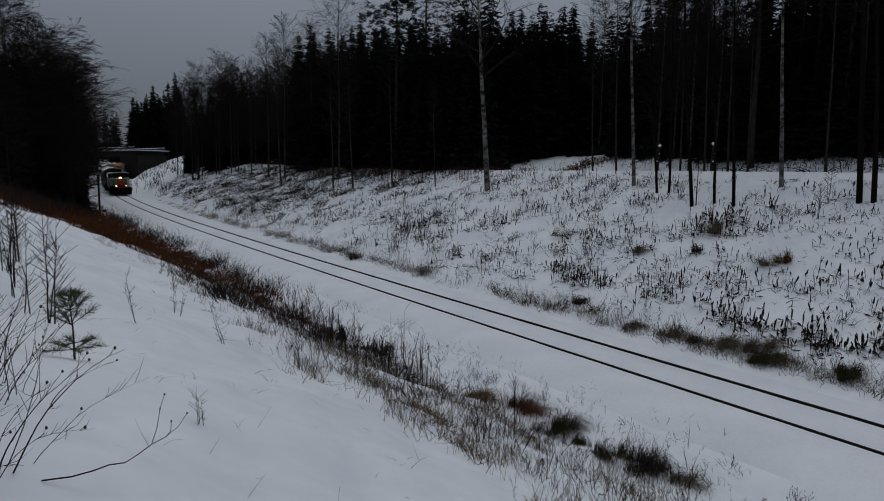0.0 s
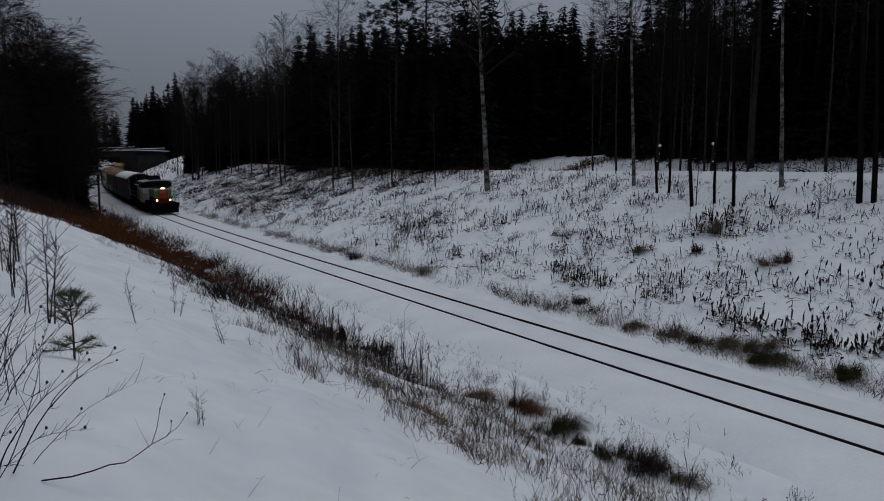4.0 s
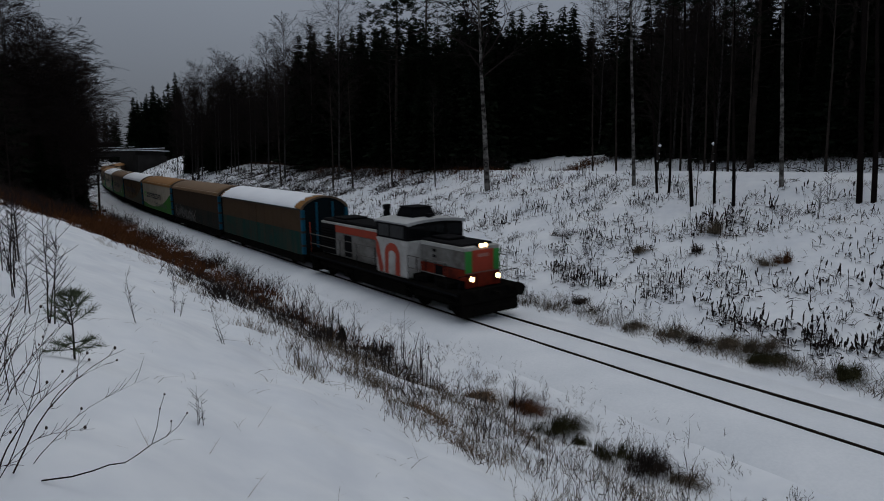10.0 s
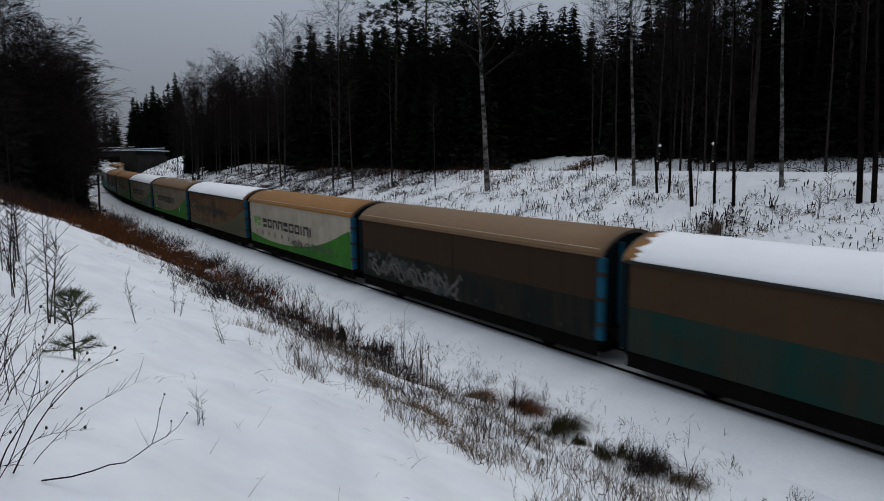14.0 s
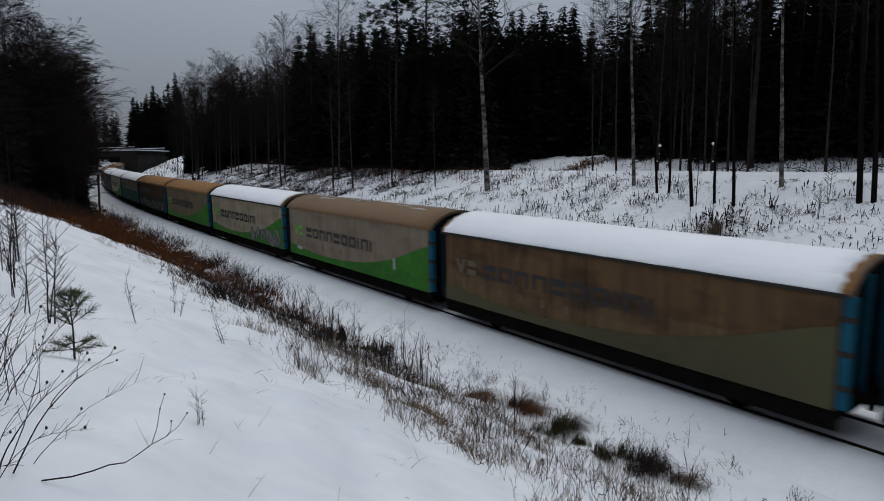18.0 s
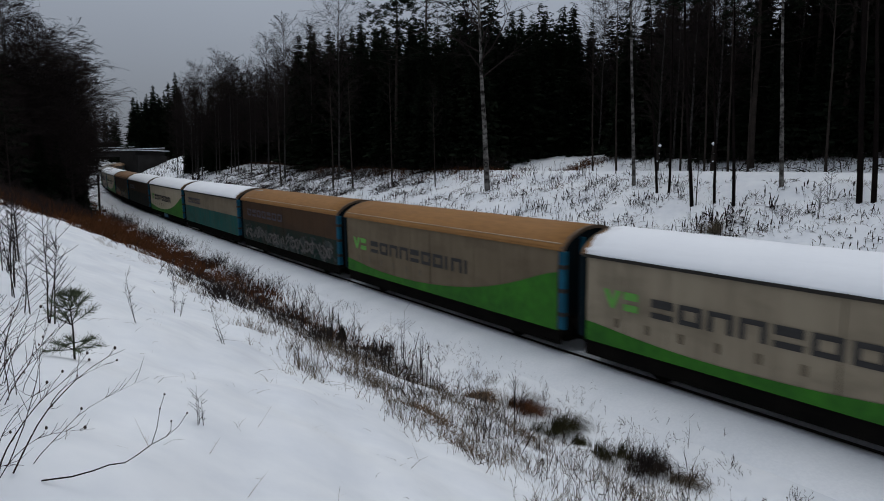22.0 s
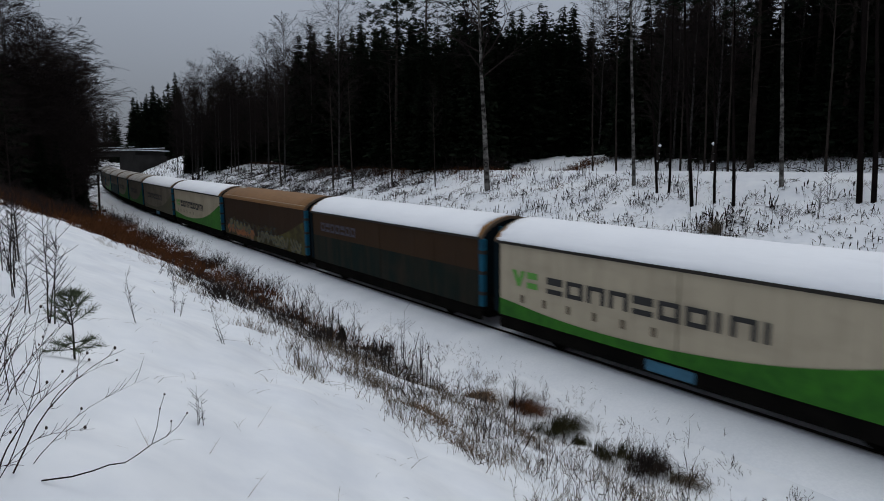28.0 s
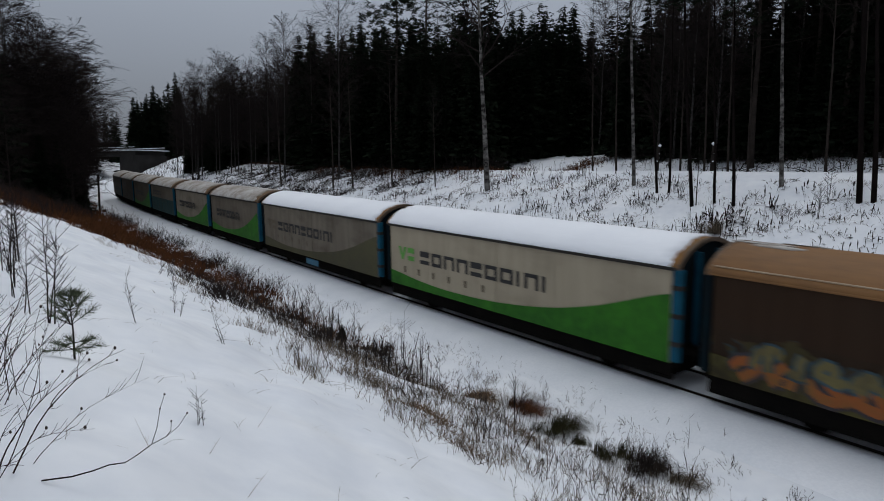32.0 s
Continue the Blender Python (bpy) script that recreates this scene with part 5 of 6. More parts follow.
# young spruces that close the gaps below the taller trees
for k, (x, y, sz) in enumerate(((-37.5, 61.5, 0.42), (-36.4, 62.5, 0.36), (-38.4, 66.0, 0.45), (-39.2, 68.6, 0.36), (-37.2, 65.5, 0.3), (-39.0, 63.5, 0.5), (-40.5, 66.5, 0.5), (-35.4, 58.5, 0.4), (-36.0, 57.0, 0.42), (-38.2, 59.5, 0.5), (-41.0, 63.0, 0.5), (-45.0, 122, 0.62), (-43.0, 117, 0.5), (-47.0, 128, 0.7), (-50.0, 133, 0.75), (-52.0, 140, 0.8), (-49.0, 128, 0.6), (-52.0, 136, 0.7), (-53.5, 139, 0.62), (-41.0, 112, 0.5), (-46.5, 124, 0.55), (-39.0, 108, 0.5), (-37.5, 105, 0.6))):
    plant(SPRUCES[k % 5], x, y, sz)
for k in range(16):
    plant(SPRUCES[k % 5], 3.5 + 1.5 * (k % 8) + 0.4 * math.sin(k * 2.1), 64.8 + 3.2 * (k // 8) + 0.9 * math.sin(k * 1.7), 0.93 + 0.06 * math.sin(k * 3.3))
for k in range(5):
    plant(SPRUCES[k % 5], 18.5 + 1.15 * k + 0.4 * math.sin(k * 2.1), 60.5 - 0.5 * k + 1.6 * math.sin(k * 1.7), 1.0 + 0.06 * math.sin(k * 3.3))
crown_pine = tree("pine_tree", pine_meshes(77, 21.5, 0.5, 60, 1.35), "broad old pine rising over the spruces", "tree", "pines of the wood")
plant(crown_pine, -1.9, 63.0, 1.0, 20)
plant(crown_pine, -4.8, 65.0, 0.97, 200)


# ---- the road bridge over the line ----
def bridge():
    a, b = Vector((-76.0, 164.0, 0)), Vector((-115.0, 191.0, 0))
    d = (b - a).normalized()
    ln = (b - a).length
    root = tagged(new("road_bridge"), "concrete road bridge with a snowy deck over the railway", "bridge")
    ang = math.degrees(math.atan2(d.y, d.x))
    root.matrix_basis = pose(a.x, a.y, 0, 0, 0, ang)
    za, zb = 9.0, 8.4
    def slab(x0, x1, y0, y1, lo, hi, mat, name, label=""):
        bm = bmesh.new()
        q = []
        for x in (x0, x1):
            z = za + (zb - za) * x / ln
            for y, zz in ((y0, z + lo), (y1, z + lo), (y1, z + hi), (y0, z + hi)):
                q.append(bm.verts.new((x, y, zz)))
        for i in range(4):
            j = (i + 1) % 4
            bm.faces.new((q[i], q[j], q[4 + j], q[4 + i]))
        bm.faces.new(q[0:4][::-1])
        bm.faces.new(q[4:8])
        bmesh.ops.recalc_face_normals(bm, faces=bm.faces)
        return part(name, bm, mat, root, label)
    slab(-1, ln + 12, -4.0, 4.0, -1.15, -0.25, CONCRETE, "deck")
    slab(-1.2, ln + 12.2, -4.3, 4.3, -0.25, 0.0, CONCRETE, "edge_beam")
    slab(-3, ln + 12, -4.2, 4.2, 0.004, 0.14, ROOF_SNOW, "snow_cover", "snow on the bridge deck")
    slab(-2.0, 6.5, -3.9, 3.9, -7.5, -1.15, CONCRETE, "abutment")
    slab(ln - 6, ln + 12, -3.9, 3.9, -7.5, -1.15, CONCRETE, "abutment")
    for y in (-4.15, 4.15):
        for z in (0.55, 0.85):
            slab(-1, ln + 8, y - 0.05, y + 0.05, z, z + 0.12, STEEL if z < 0.6 else ROOF_SNOW, "guard_rail")
        for k in range(18):
            x = k * ln / 16
            slab(x, x + 0.1, y - 0.05, y + 0.05, 0, 0.9, STEEL, "rail_post")
    return root


bridge()


# ---- weeds, grass and brush ----
def heights(pts):
    a = np.array(pts)
    return ground_height(a[:, 0], a[:, 1])


def scatter(n, seed, where):
    """n random places: where(r) gives s and lat, or None."""
    r, out = random.Random(seed), []
    while len(out) < n:
        w = where(r)
        if w:
            out.append(by_track(*w))
    z = heights(out)
    return [Vector((x, y, h)) for (x, y), h in zip(out, z)]


def blades(name, places, seed, mat, lo, hi, width, tilt=0.5, label="", each=1):
    r, v, f = random.Random(seed), [], []
    for p in places:
        for _ in range(each):
            h, a = r.uniform(lo, hi), r.uniform(0, 6.28)
            q = p + Vector((r.uniform(-0.07, 0.07), r.uniform(-0.07, 0.07), -0.03)) * (1 if each > 1 else 0.4)
            d = Vector((math.cos(a) * r.uniform(0, tilt), math.sin(a) * r.uniform(0, tilt), 1)).normalized()
            u = d.cross(Vector((r.uniform(-1, 1), r.uniform(-1, 1), 0.1))).normalized() * width * r.uniform(0.6, 1.3)
            k = len(v)
            bend = Vector((math.cos(a), math.sin(a), -0.3)) * h * r.uniform(0.05, 0.4) * tilt
            v += [q - u, q + u, q + d * h * 0.6 + u * 0.7, q + d * h * 0.6 - u * 0.7, q + d * h + bend]
            f += [(k, k + 1, k + 2, k + 3), (k + 3, k + 2, k + 4)]
    return tagged(new(name, raw_mesh(name, v, f, mat)), label, "grass", kind="stuff")


def brush(name, places, seed, mat, lo, hi, label, category="brush", rad=0.006, twigs=5, lean=0.16):
    """Thin upright stems with short side twigs."""
    r, v, f = random.Random(seed), [], []
    for p in places:
        h = r.uniform(lo, hi)
        d = Vector((r.gauss(0, lean), r.gauss(0, lean), 1)).normalized()
        mid = p + d * h * 0.5
        e = (d + Vector((r.gauss(0, lean * 1.2), r.gauss(0, lean * 1.2), -0.2 * lean))).normalized()
        tip = mid + e * h * 0.5
        tube(v, f, p - d * 0.05, mid, rad, rad * 0.75, 3)
        tube(v, f, mid, tip, rad * 0.75, rad * 0.4, 3)
        for _ in range(r.randint(1, twigs)):
            t = r.uniform(0.25, 0.95)
            c = p.lerp(tip, t)
            g = (d * 0.8 + Vector((r.uniform(-0.8, 0.8), r.uniform(-0.8, 0.8), r.uniform(0, 0.6)))).normalized()
            tube(v, f, c, c + g * h * r.uniform(0.12, 0.3), rad * 0.55, rad * 0.3, 3)
    return tagged(new(name, raw_mesh(name, v, f, mat)), label, category, kind="stuff")


def clumps(n, seed, where, per, spread):
    r, out = random.Random(seed), []
    for _ in range(n):
        s, lat = where(r)
        for _ in range(r.randint(*per)):
            out.append((s + r.gauss(0, spread), lat + r.gauss(0, spread)))
    return out


def placed(pairs, keep=lambda s, l: True):
    out = [by_track(s, l) for s, l in pairs if keep(s, l)]
    z = heights(out)
    return [Vector((x, y, h)) for (x, y), h in zip(out, z)]


def patchy(pairs, seed, size, level):
    """Keeps the places (s, lat) where a slow field stands above the level, so that growth comes in patches."""
    a = np.array(pairs)
    w = wave(a[:, 0], a[:, 1], size, seed)
    return [tuple(q) for q, k in zip(pairs, w) if k > level]


def docks(name, places, seed, lo, hi, label, stout=1.0):
    """Dead docks: stout stalks whose upper half is a thick ragged seed head, some snapped over, with torn leaves round the foot."""
    r, v, f = random.Random(seed), [], []
    for p in places:
        h = r.uniform(lo, hi)
        d = Vector((r.gauss(0, 0.16), r.gauss(0, 0.16), 1)).normalized()
        b, c = p + d * h * r.uniform(0.3, 0.55), p + d * h
        w = r.uniform(0.013, 0.032) * stout
        tube(v, f, p - d * 0.06, b, 0.009, 0.007, 3)
        if r.random() < 0.2:
            c = b + Vector((r.uniform(-1, 1), r.uniform(-1, 1), r.uniform(-0.5, 0.3))).normalized() * h * 0.4
        m, n = b.lerp(c, 0.18), b.lerp(c, 0.75) + Vector((r.gauss(0, 0.012), r.gauss(0, 0.012), 0))
        tube(v, f, b, m, 0.008, w, 4)
        tube(v, f, m, n, w, w * r.uniform(0.6, 1.0), 4)
        tube(v, f, n, c, w * 0.8, 0.004, 4)
        for _ in range(r.randint(1, 3)):
            a, ln = r.uniform(0, 6.28), r.uniform(0.08, 0.26) * stout
            o, u = Vector((math.cos(a), math.sin(a), r.uniform(-0.05, 0.5))), Vector((-math.sin(a), math.cos(a), r.uniform(-0.3, 0.3)))
            leaf_quad(v, f, p + o * 0.03 + Vector((0, 0, 0.02)), o, u, ln, ln * r.uniform(0.1, 0.25))
    return tagged(new(name, raw_mesh(name, v, f, DOCK)), label, "weeds", kind="stuff")


slope = lambda s, l: 4.3 < l < 19.4
# stands of docks: s, lat, stalks, spread
STANDS = ((29, 7.9, 60, 0.9), (30.5, 8.6, 40, 0.8), (27.5, 7.2, 30, 0.8), (14, 6.5, 48, 0.65), (13, 6.0, 34, 0.5), (15.2, 6.9, 26, 0.5), (12, 6.3, 26, 0.5), (14.5, 9.8, 18, 0.6), (6.0, 5.6, 26, 0.4), (5.2, 5.6, 30, 0.45), (4.2, 5.8, 26, 0.45), (3.2, 5.7, 26, 0.4), (2.8, 5.3, 22, 0.35), (1.6, 5.6, 22, 0.4), (8.4, 6.0, 20, 0.5), (9.6, 7.0, 16, 0.5), (19, 7.0, 24, 0.7), (22, 6.4, 20, 0.6), (34, 10.5, 34, 1.2), (24, 10.8, 22, 0.9), (10.5, 12.8, 20, 0.9), (11.2, 12.0, 14, 0.8), (9.5, 12.6, 12, 0.8))
r = random.Random(5)
docks("dock_stands", placed([(s + r.gauss(0, 1) * w, l + r.gauss(0, 0.7) * w) for s, l, n, w in STANDS for _ in range(n)], slope), 1, 0.2, 0.62, "stands of dark dead docks in the snow of the slope")
docks("scattered_docks", placed(patchy(clumps(440, 1, lambda r: (r.triangular(-8, 62, 4), r.uniform(4.8, 17.5)), (1, 9), 0.28), 21, 9.0, -0.25), slope), 2, 0.16, 0.6, "scattered dark dead docks poking through snow on the slope")
docks("crest_docks", placed(patchy(clumps(120, 5, lambda r: (r.uniform(14, 66), r.uniform(8, 19)), (3, 12), 0.45), 22, 12.0, -0.3), slope), 3, 0.18, 0.55, "dark dead docks along the upper part of the slope")
docks("open_slope_docks", placed(clumps(110, 16, lambda r: (r.uniform(-6, 12), r.uniform(5.5, 15.5)), (2, 7), 0.3), slope), 4, 0.12, 0.42, "small dark docks scattered over the open slope", 0.8)
blades("open_slope_weeds", placed(clumps(160, 36, lambda r: (r.uniform(-6, 14), r.uniform(5, 16)), (3, 9), 0.22), slope), 36, HAIR, 0.10, 0.36, 0.008, 2.4, "grey dead weeds lying on the open slope", 1)
brush("slope_brush", placed(patchy(clumps(260, 2, lambda r: (r.triangular(-8, 130, 15), r.uniform(4.8, 19)), (4, 14), 0.22), 23, 8.0, -0.1), slope), 2, TWIG, 0.15, 0.75, "thin bare brushwood scattered over the snowy slope", rad=0.008, lean=0.4)
blades("slope_grass", placed(patchy(clumps(520, 3, lambda r: (r.uniform(-8, 100), r.uniform(4.5, 18.5)), (6, 18), 0.2), 24, 7.0, 0.0), slope), 3, HAIR, 0.12, 0.42, 0.007, 1.4, "straw-grey dead grass tufts on the snowy slope", 2)
blades("flattened_weeds", placed(patchy(clumps(620, 33, lambda r: (r.uniform(-8, 75), r.uniform(4.5, 19)), (3, 12), 0.16), 25, 6.0, -0.1), slope), 33, WEED, 0.10, 0.42, 0.014, 3.2, "dark flattened weeds lying on the snowy slope", 1)
blades("slope_foot_grass", placed(patchy(clumps(620, 4, lambda r: (r.triangular(-8, 90, 6), r.gauss(4.0, 0.22)), (6, 18), 0.16), 26, 5.0, -0.5)), 4, HAIR, 0.12, 0.46, 0.006, 1.5, "dry grass fringe along the foot of the slope", 2)
brush("slope_foot_stems", placed(clumps(150, 34, lambda r: (r.triangular(-8, 70, 8), r.gauss(4.2, 0.25)), (2, 7), 0.16)), 35, TWIG, 0.2, 0.7, "thin bare stems along the foot of the slope", "weeds", 0.006, 7, 0.25)
EDGE_LAT = ([5, 14, 22, 30, 38, 48, 60], [-4.9, -5.3, -6.1, -7.3, -12.0, -18, -22])


def russet(r):
    s = r.triangular(9, 105, 34)
    l = r.uniform(-22, -3.6)
    lim = float(np.interp(s, *EDGE_LAT)) + r.gauss(0, 0.35)
    return (s, l) if lim < l < -3.9 + r.gauss(0, 0.2) else None


bank = lambda s, l: -11.5 < l < -3.2
blades("russet_grass", scatter(19000, 5, russet), 5, RUSSET, 0.22, 0.66, 0.014, 1.0, "dense russet-brown dead grass filling the ditch", 3)
# the ditch bottom: mats of moss and russet grass, broken by snow
blades("ditch_moss", placed(patchy(clumps(330, 8, lambda r: (r.uniform(0.5, 40), r.gauss(-4.85, 0.16)), (10, 26), 0.13), 27, 4.0, 0.15)), 8, MOSS, 0.05, 0.2, 0.009, 1.8, "dark green moss and grass in the bottom of the ditch", 3)
blades("bank_russet", placed(patchy(clumps(260, 62, lambda r: (r.uniform(2, 32), r.gauss(-5.0, 0.25)), (10, 22), 0.16), 28, 3.0, 0.2)), 62, RUSSET, 0.07, 0.26, 0.009, 1.6, "russet grass in the bottom of the ditch", 2)
blades("upper_bank_grass", placed(clumps(26, 18, lambda r: (lambda s: (s, float(np.interp(s, [2, 3, 5], [-8.9, -8.6, -8.0])) + r.gauss(0, 0.12)))(r.uniform(2.2, 5.2)), (6, 16), 0.16)), 18, GRASS, 0.06, 0.22, 0.006, 2.0, "matted brown grass in a strip on the near bank", 3)
blades("snow_litter", placed(patchy(clumps(150, 19, lambda r: (r.uniform(-4, 9), r.uniform(-14.6, -8.5)), (1, 4), 0.12), 40, 2.0, 0.0)), 20, HAIR, 0.05, 0.2, 0.0022, 2.6, "single dry grass tips in the smooth snow", 1)
blades("bank_grass", placed(patchy(clumps(420, 6, lambda r: (r.triangular(-3, 34, 4), r.gauss(-6.6, 1.7)), (6, 16), 0.18), 29, 2.6, 0.05), bank), 6, STRAW, 0.12, 0.42, 0.004, 1.0, "thin straw-coloured grass in the snow of the near bank", 3)
blades("bank_litter", placed(patchy(clumps(420, 61, lambda r: (r.triangular(-3, 34, 6), r.gauss(-6.6, 1.7)), (2, 7), 0.25), 30, 3.0, 0.0), bank), 61, HAIR, 0.10, 0.32, 0.005, 5.0, "bent straw lying on the snow of the near bank", 2)
brush("bank_stubble", placed(patchy(clumps(430, 121, lambda r: (r.uniform(-4, 10), r.uniform(-9.8, -4.6)), (6, 16), 0.16), 31, 2.4, -0.2), bank), 121, HAIR, 0.10, 0.42, "fine dry stubble in the snow of the near bank", "weeds", 0.0035, 8, 0.3)
brush("bank_dark_stubble", placed(patchy(clumps(190, 122, lambda r: (r.uniform(-4, 14), r.uniform(-8.6, -4.4)), (3, 10), 0.16), 32, 2.4, 0.05), bank), 122, WEED, 0.12, 0.5, "dark dry weeds in the snow of the near bank", "weeds", 0.0055, 8, 0.3)
brush("bank_brush", placed(patchy(clumps(230, 7, lambda r: (r.triangular(-2, 40, 9), r.gauss(-6.2, 1.4)), (2, 10), 0.25), 33, 3.0, 0.3), bank), 9, TWIG, 0.12, 0.7, "bare brown stems standing on the near bank", rad=0.007, twigs=9, lean=0.35)
brush("bank_thicket", placed(clumps(36, 17, lambda r: (r.gauss(13.2, 2.6), r.gauss(-6.7, 0.62)), (6, 14), 0.26), bank), 19, TWIG, 0.15, 0.62, "low thicket of bare twigs on the near bank", rad=0.009, twigs=10, lean=0.55)
brush("upper_thicket", placed(clumps(26, 20, lambda r: (r.gauss(17.5, 2.2), r.gauss(-8.0, 0.6)), (8, 18), 0.26), bank), 21, TWIG, 0.2, 0.8, "thicket of bare twigs beside the russet grass", rad=0.009, twigs=10, lean=0.45)
brush("ditch_stems", placed(patchy(clumps(52, 71, lambda r: (r.triangular(2, 32, 10), r.gauss(-5.5, 0.8)), (1, 5), 0.2), 34, 3.0, 0.0), bank), 71, TWIG, 0.4, 1.5, "tall thin dark stems standing along the ditch", "stems", 0.013, 9, 0.07)
blades("trackside_litter", placed(patchy(clumps(330, 73, lambda r: (r.triangular(-6, 26, 0), r.uniform(-5.0, -2.5)), (1, 5), 0.2), 35, 2.0, 0.0)), 73, HAIR, 0.05, 0.2, 0.004, 3.0, "small dry grass tips in the snow beside the track", 1)
brush("trackside_twigs", placed(patchy(clumps(320, 74, lambda r: (r.triangular(-6, 20, 0), r.uniform(-6.5, -2.9)), (3, 10), 0.1), 36, 2.0, 0.0)), 74, WEED, 0.06, 0.28, "small dark weeds in the snow beside the track", "weeds", 0.004, 8, 0.45)
brush("ditch_bush", [Vector((x, y, gz(x, y))) for x, y in [(4.0 + 0.45 * math.sin(k * 2.4) * (k % 7) / 6 + 0.02 * (k % 11), 12.0 + 0.5 * math.cos(k * 1.7) * (k % 5) / 4) for k in range(110)]], 52, TWIG, 0.3, 0.7, "dense bare twigs of a low bush in the ditch", "bush", 0.004, 9)
docks("bank_docks", placed(patchy(clumps(120, 9, lambda r: (r.uniform(0, 32), r.gauss(-5.9, 1.2)), (2, 7), 0.2), 37, 2.5, 0.0), bank), 10, 0.15, 0.55, "dark dead docks among the grass of the near bank", 0.4)
brush("trackside_brush", placed(clumps(190, 12, lambda r: (r.triangular(-2, 60, 6), r.gauss(-3.3, 0.5)), (1, 6), 0.25)), 11, TWIG, 0.08, 0.32, "short bare stems in the snow beside the track", rad=0.0035, twigs=9, lean=0.5)
brush("track_edge_thicket", placed(patchy(clumps(210, 41, lambda r: (r.triangular(17, 75, 30), r.gauss(-3.9, 0.35)), (6, 16), 0.26), 38, 5.0, -0.1)), 41, TWIG, 0.3, 1.0, "bare twigs beside the snowy track bed", rad=0.007, twigs=9, lean=0.4)
brush("slope_bushes", placed(clumps(70, 81, lambda r: (r.triangular(-6, 70, 20), r.uniform(5.5, 18)), (10, 30), 0.22), slope), 81, TWIG, 0.15, 0.55, "low bushes of bare twigs on the snowy slope", "bushes", 0.008, 9, 0.5)
blades("slope_litter", placed(clumps(170, 82, lambda r: (r.triangular(-6, 75, 25), r.uniform(5, 18.5)), (12, 34), 0.25), slope), 82, RUSSET, 0.08, 0.26, 0.009, 2.2, "brown patches of dead grass on the snowy slope", 1)
blades("crest_grass", placed(clumps(110, 83, lambda r: (r.uniform(30, 72), r.gauss(18.2, 0.9)), (14, 34), 0.4)), 83, RUSSET, 0.15, 0.5, 0.012, 1.2, "dark brown dead grass along the crest of the slope", 2)
brush("crest_brush", placed(clumps(60, 84, lambda r: (r.uniform(28, 72), r.gauss(18.0, 1.2)), (5, 14), 0.5)), 84, TWIG, 0.3, 1.1, "bare brush along the crest of the slope", rad=0.011)
brush("far_slope_bushes", placed(clumps(230, 85, lambda r: (r.triangular(40, 115, 60), r.uniform(5, 18)), (8, 24), 0.4), slope), 85, TWIG, 0.2, 0.6, "dark low bushes on the far part of the slope", "bushes", 0.016, 8, 0.5)
blades("far_slope_litter", placed(clumps(420, 86, lambda r: (r.triangular(36, 115, 60), r.uniform(6, 18.5)), (14, 34), 0.45), slope), 86, WEED, 0.14, 0.5, 0.028, 3.0, "brown patches of dead weeds on the far part of the slope", 1)
brush("wood_edge_brush", scatter(1300, 13, lambda r: (r.uniform(34, 118), r.gauss(20.3, 1.2))), 12, TWIG, 0.4, 1.7, "bare undergrowth along the edge of the wood", rad=0.014)
blades("wood_edge_grass", scatter(2200, 14, lambda r: (r.uniform(34, 115), r.gauss(20.0, 0.9))), 13, RUSSET, 0.2, 0.55, 0.015, 1.0, "dark brown grass along the edge of the wood", 2)
brush("bridge_bank_brush", placed(clumps(150, 51, lambda r: (r.uniform(95, 188), r.uniform(5, 22)), (3, 9), 0.7)), 51, TWIG, 0.4, 1.6, "bare bushes on the bank below the bridge", rad=0.03)
brush("roadside_brush", scatter(700, 15, lambda r: (r.uniform(-10, 30), r.uniform(25.8, 30.5))), 14, TWIG, 0.3, 1.2, "bare undergrowth beyond the side road", rad=0.013)
blades("roadside_weeds", scatter(1700, 43, lambda r: (r.uniform(-10, 27), r.uniform(25.2, 33))), 43, WEED, 0.12, 0.45, 0.02, 2.4, "dark weeds and litter beyond the side road", 2)
r = random.Random(92)
HUMP = [Vector((x, y, gz(x, y))) for x, y in [(r.gauss(11.7, 1.1), r.gauss(53.4, 0.7)) for _ in range(500)]]
blades("roadside_grass", HUMP, 15, RUSSET, 0.2, 0.5, 0.012, 0.8, "brown grass hump beside the side road", 3)
r = random.Random(93)
DARK = []
for _ in range(1500):
    u, q = r.uniform(0.55, 0.74), r.uniform(0, 1)
    y = float(np.interp(u, [0.55, 0.63, 0.74], [48, 33.5, 29])) + r.gauss(0, 0.8) + 13 * q
    DARK.append(Vector((-u * y, y, gz(-u * y, y))))
blades("bank_top_grass", DARK, 93, RUSSET, 0.25, 0.7, 0.014, 1.0, "dark russet grass on the top of the near bank", 4)
brush("bank_top_brush", DARK[::2], 94, TWIG, 0.4, 1.3, "dark bare brush on the top of the near bank", rad=0.011, twigs=9)


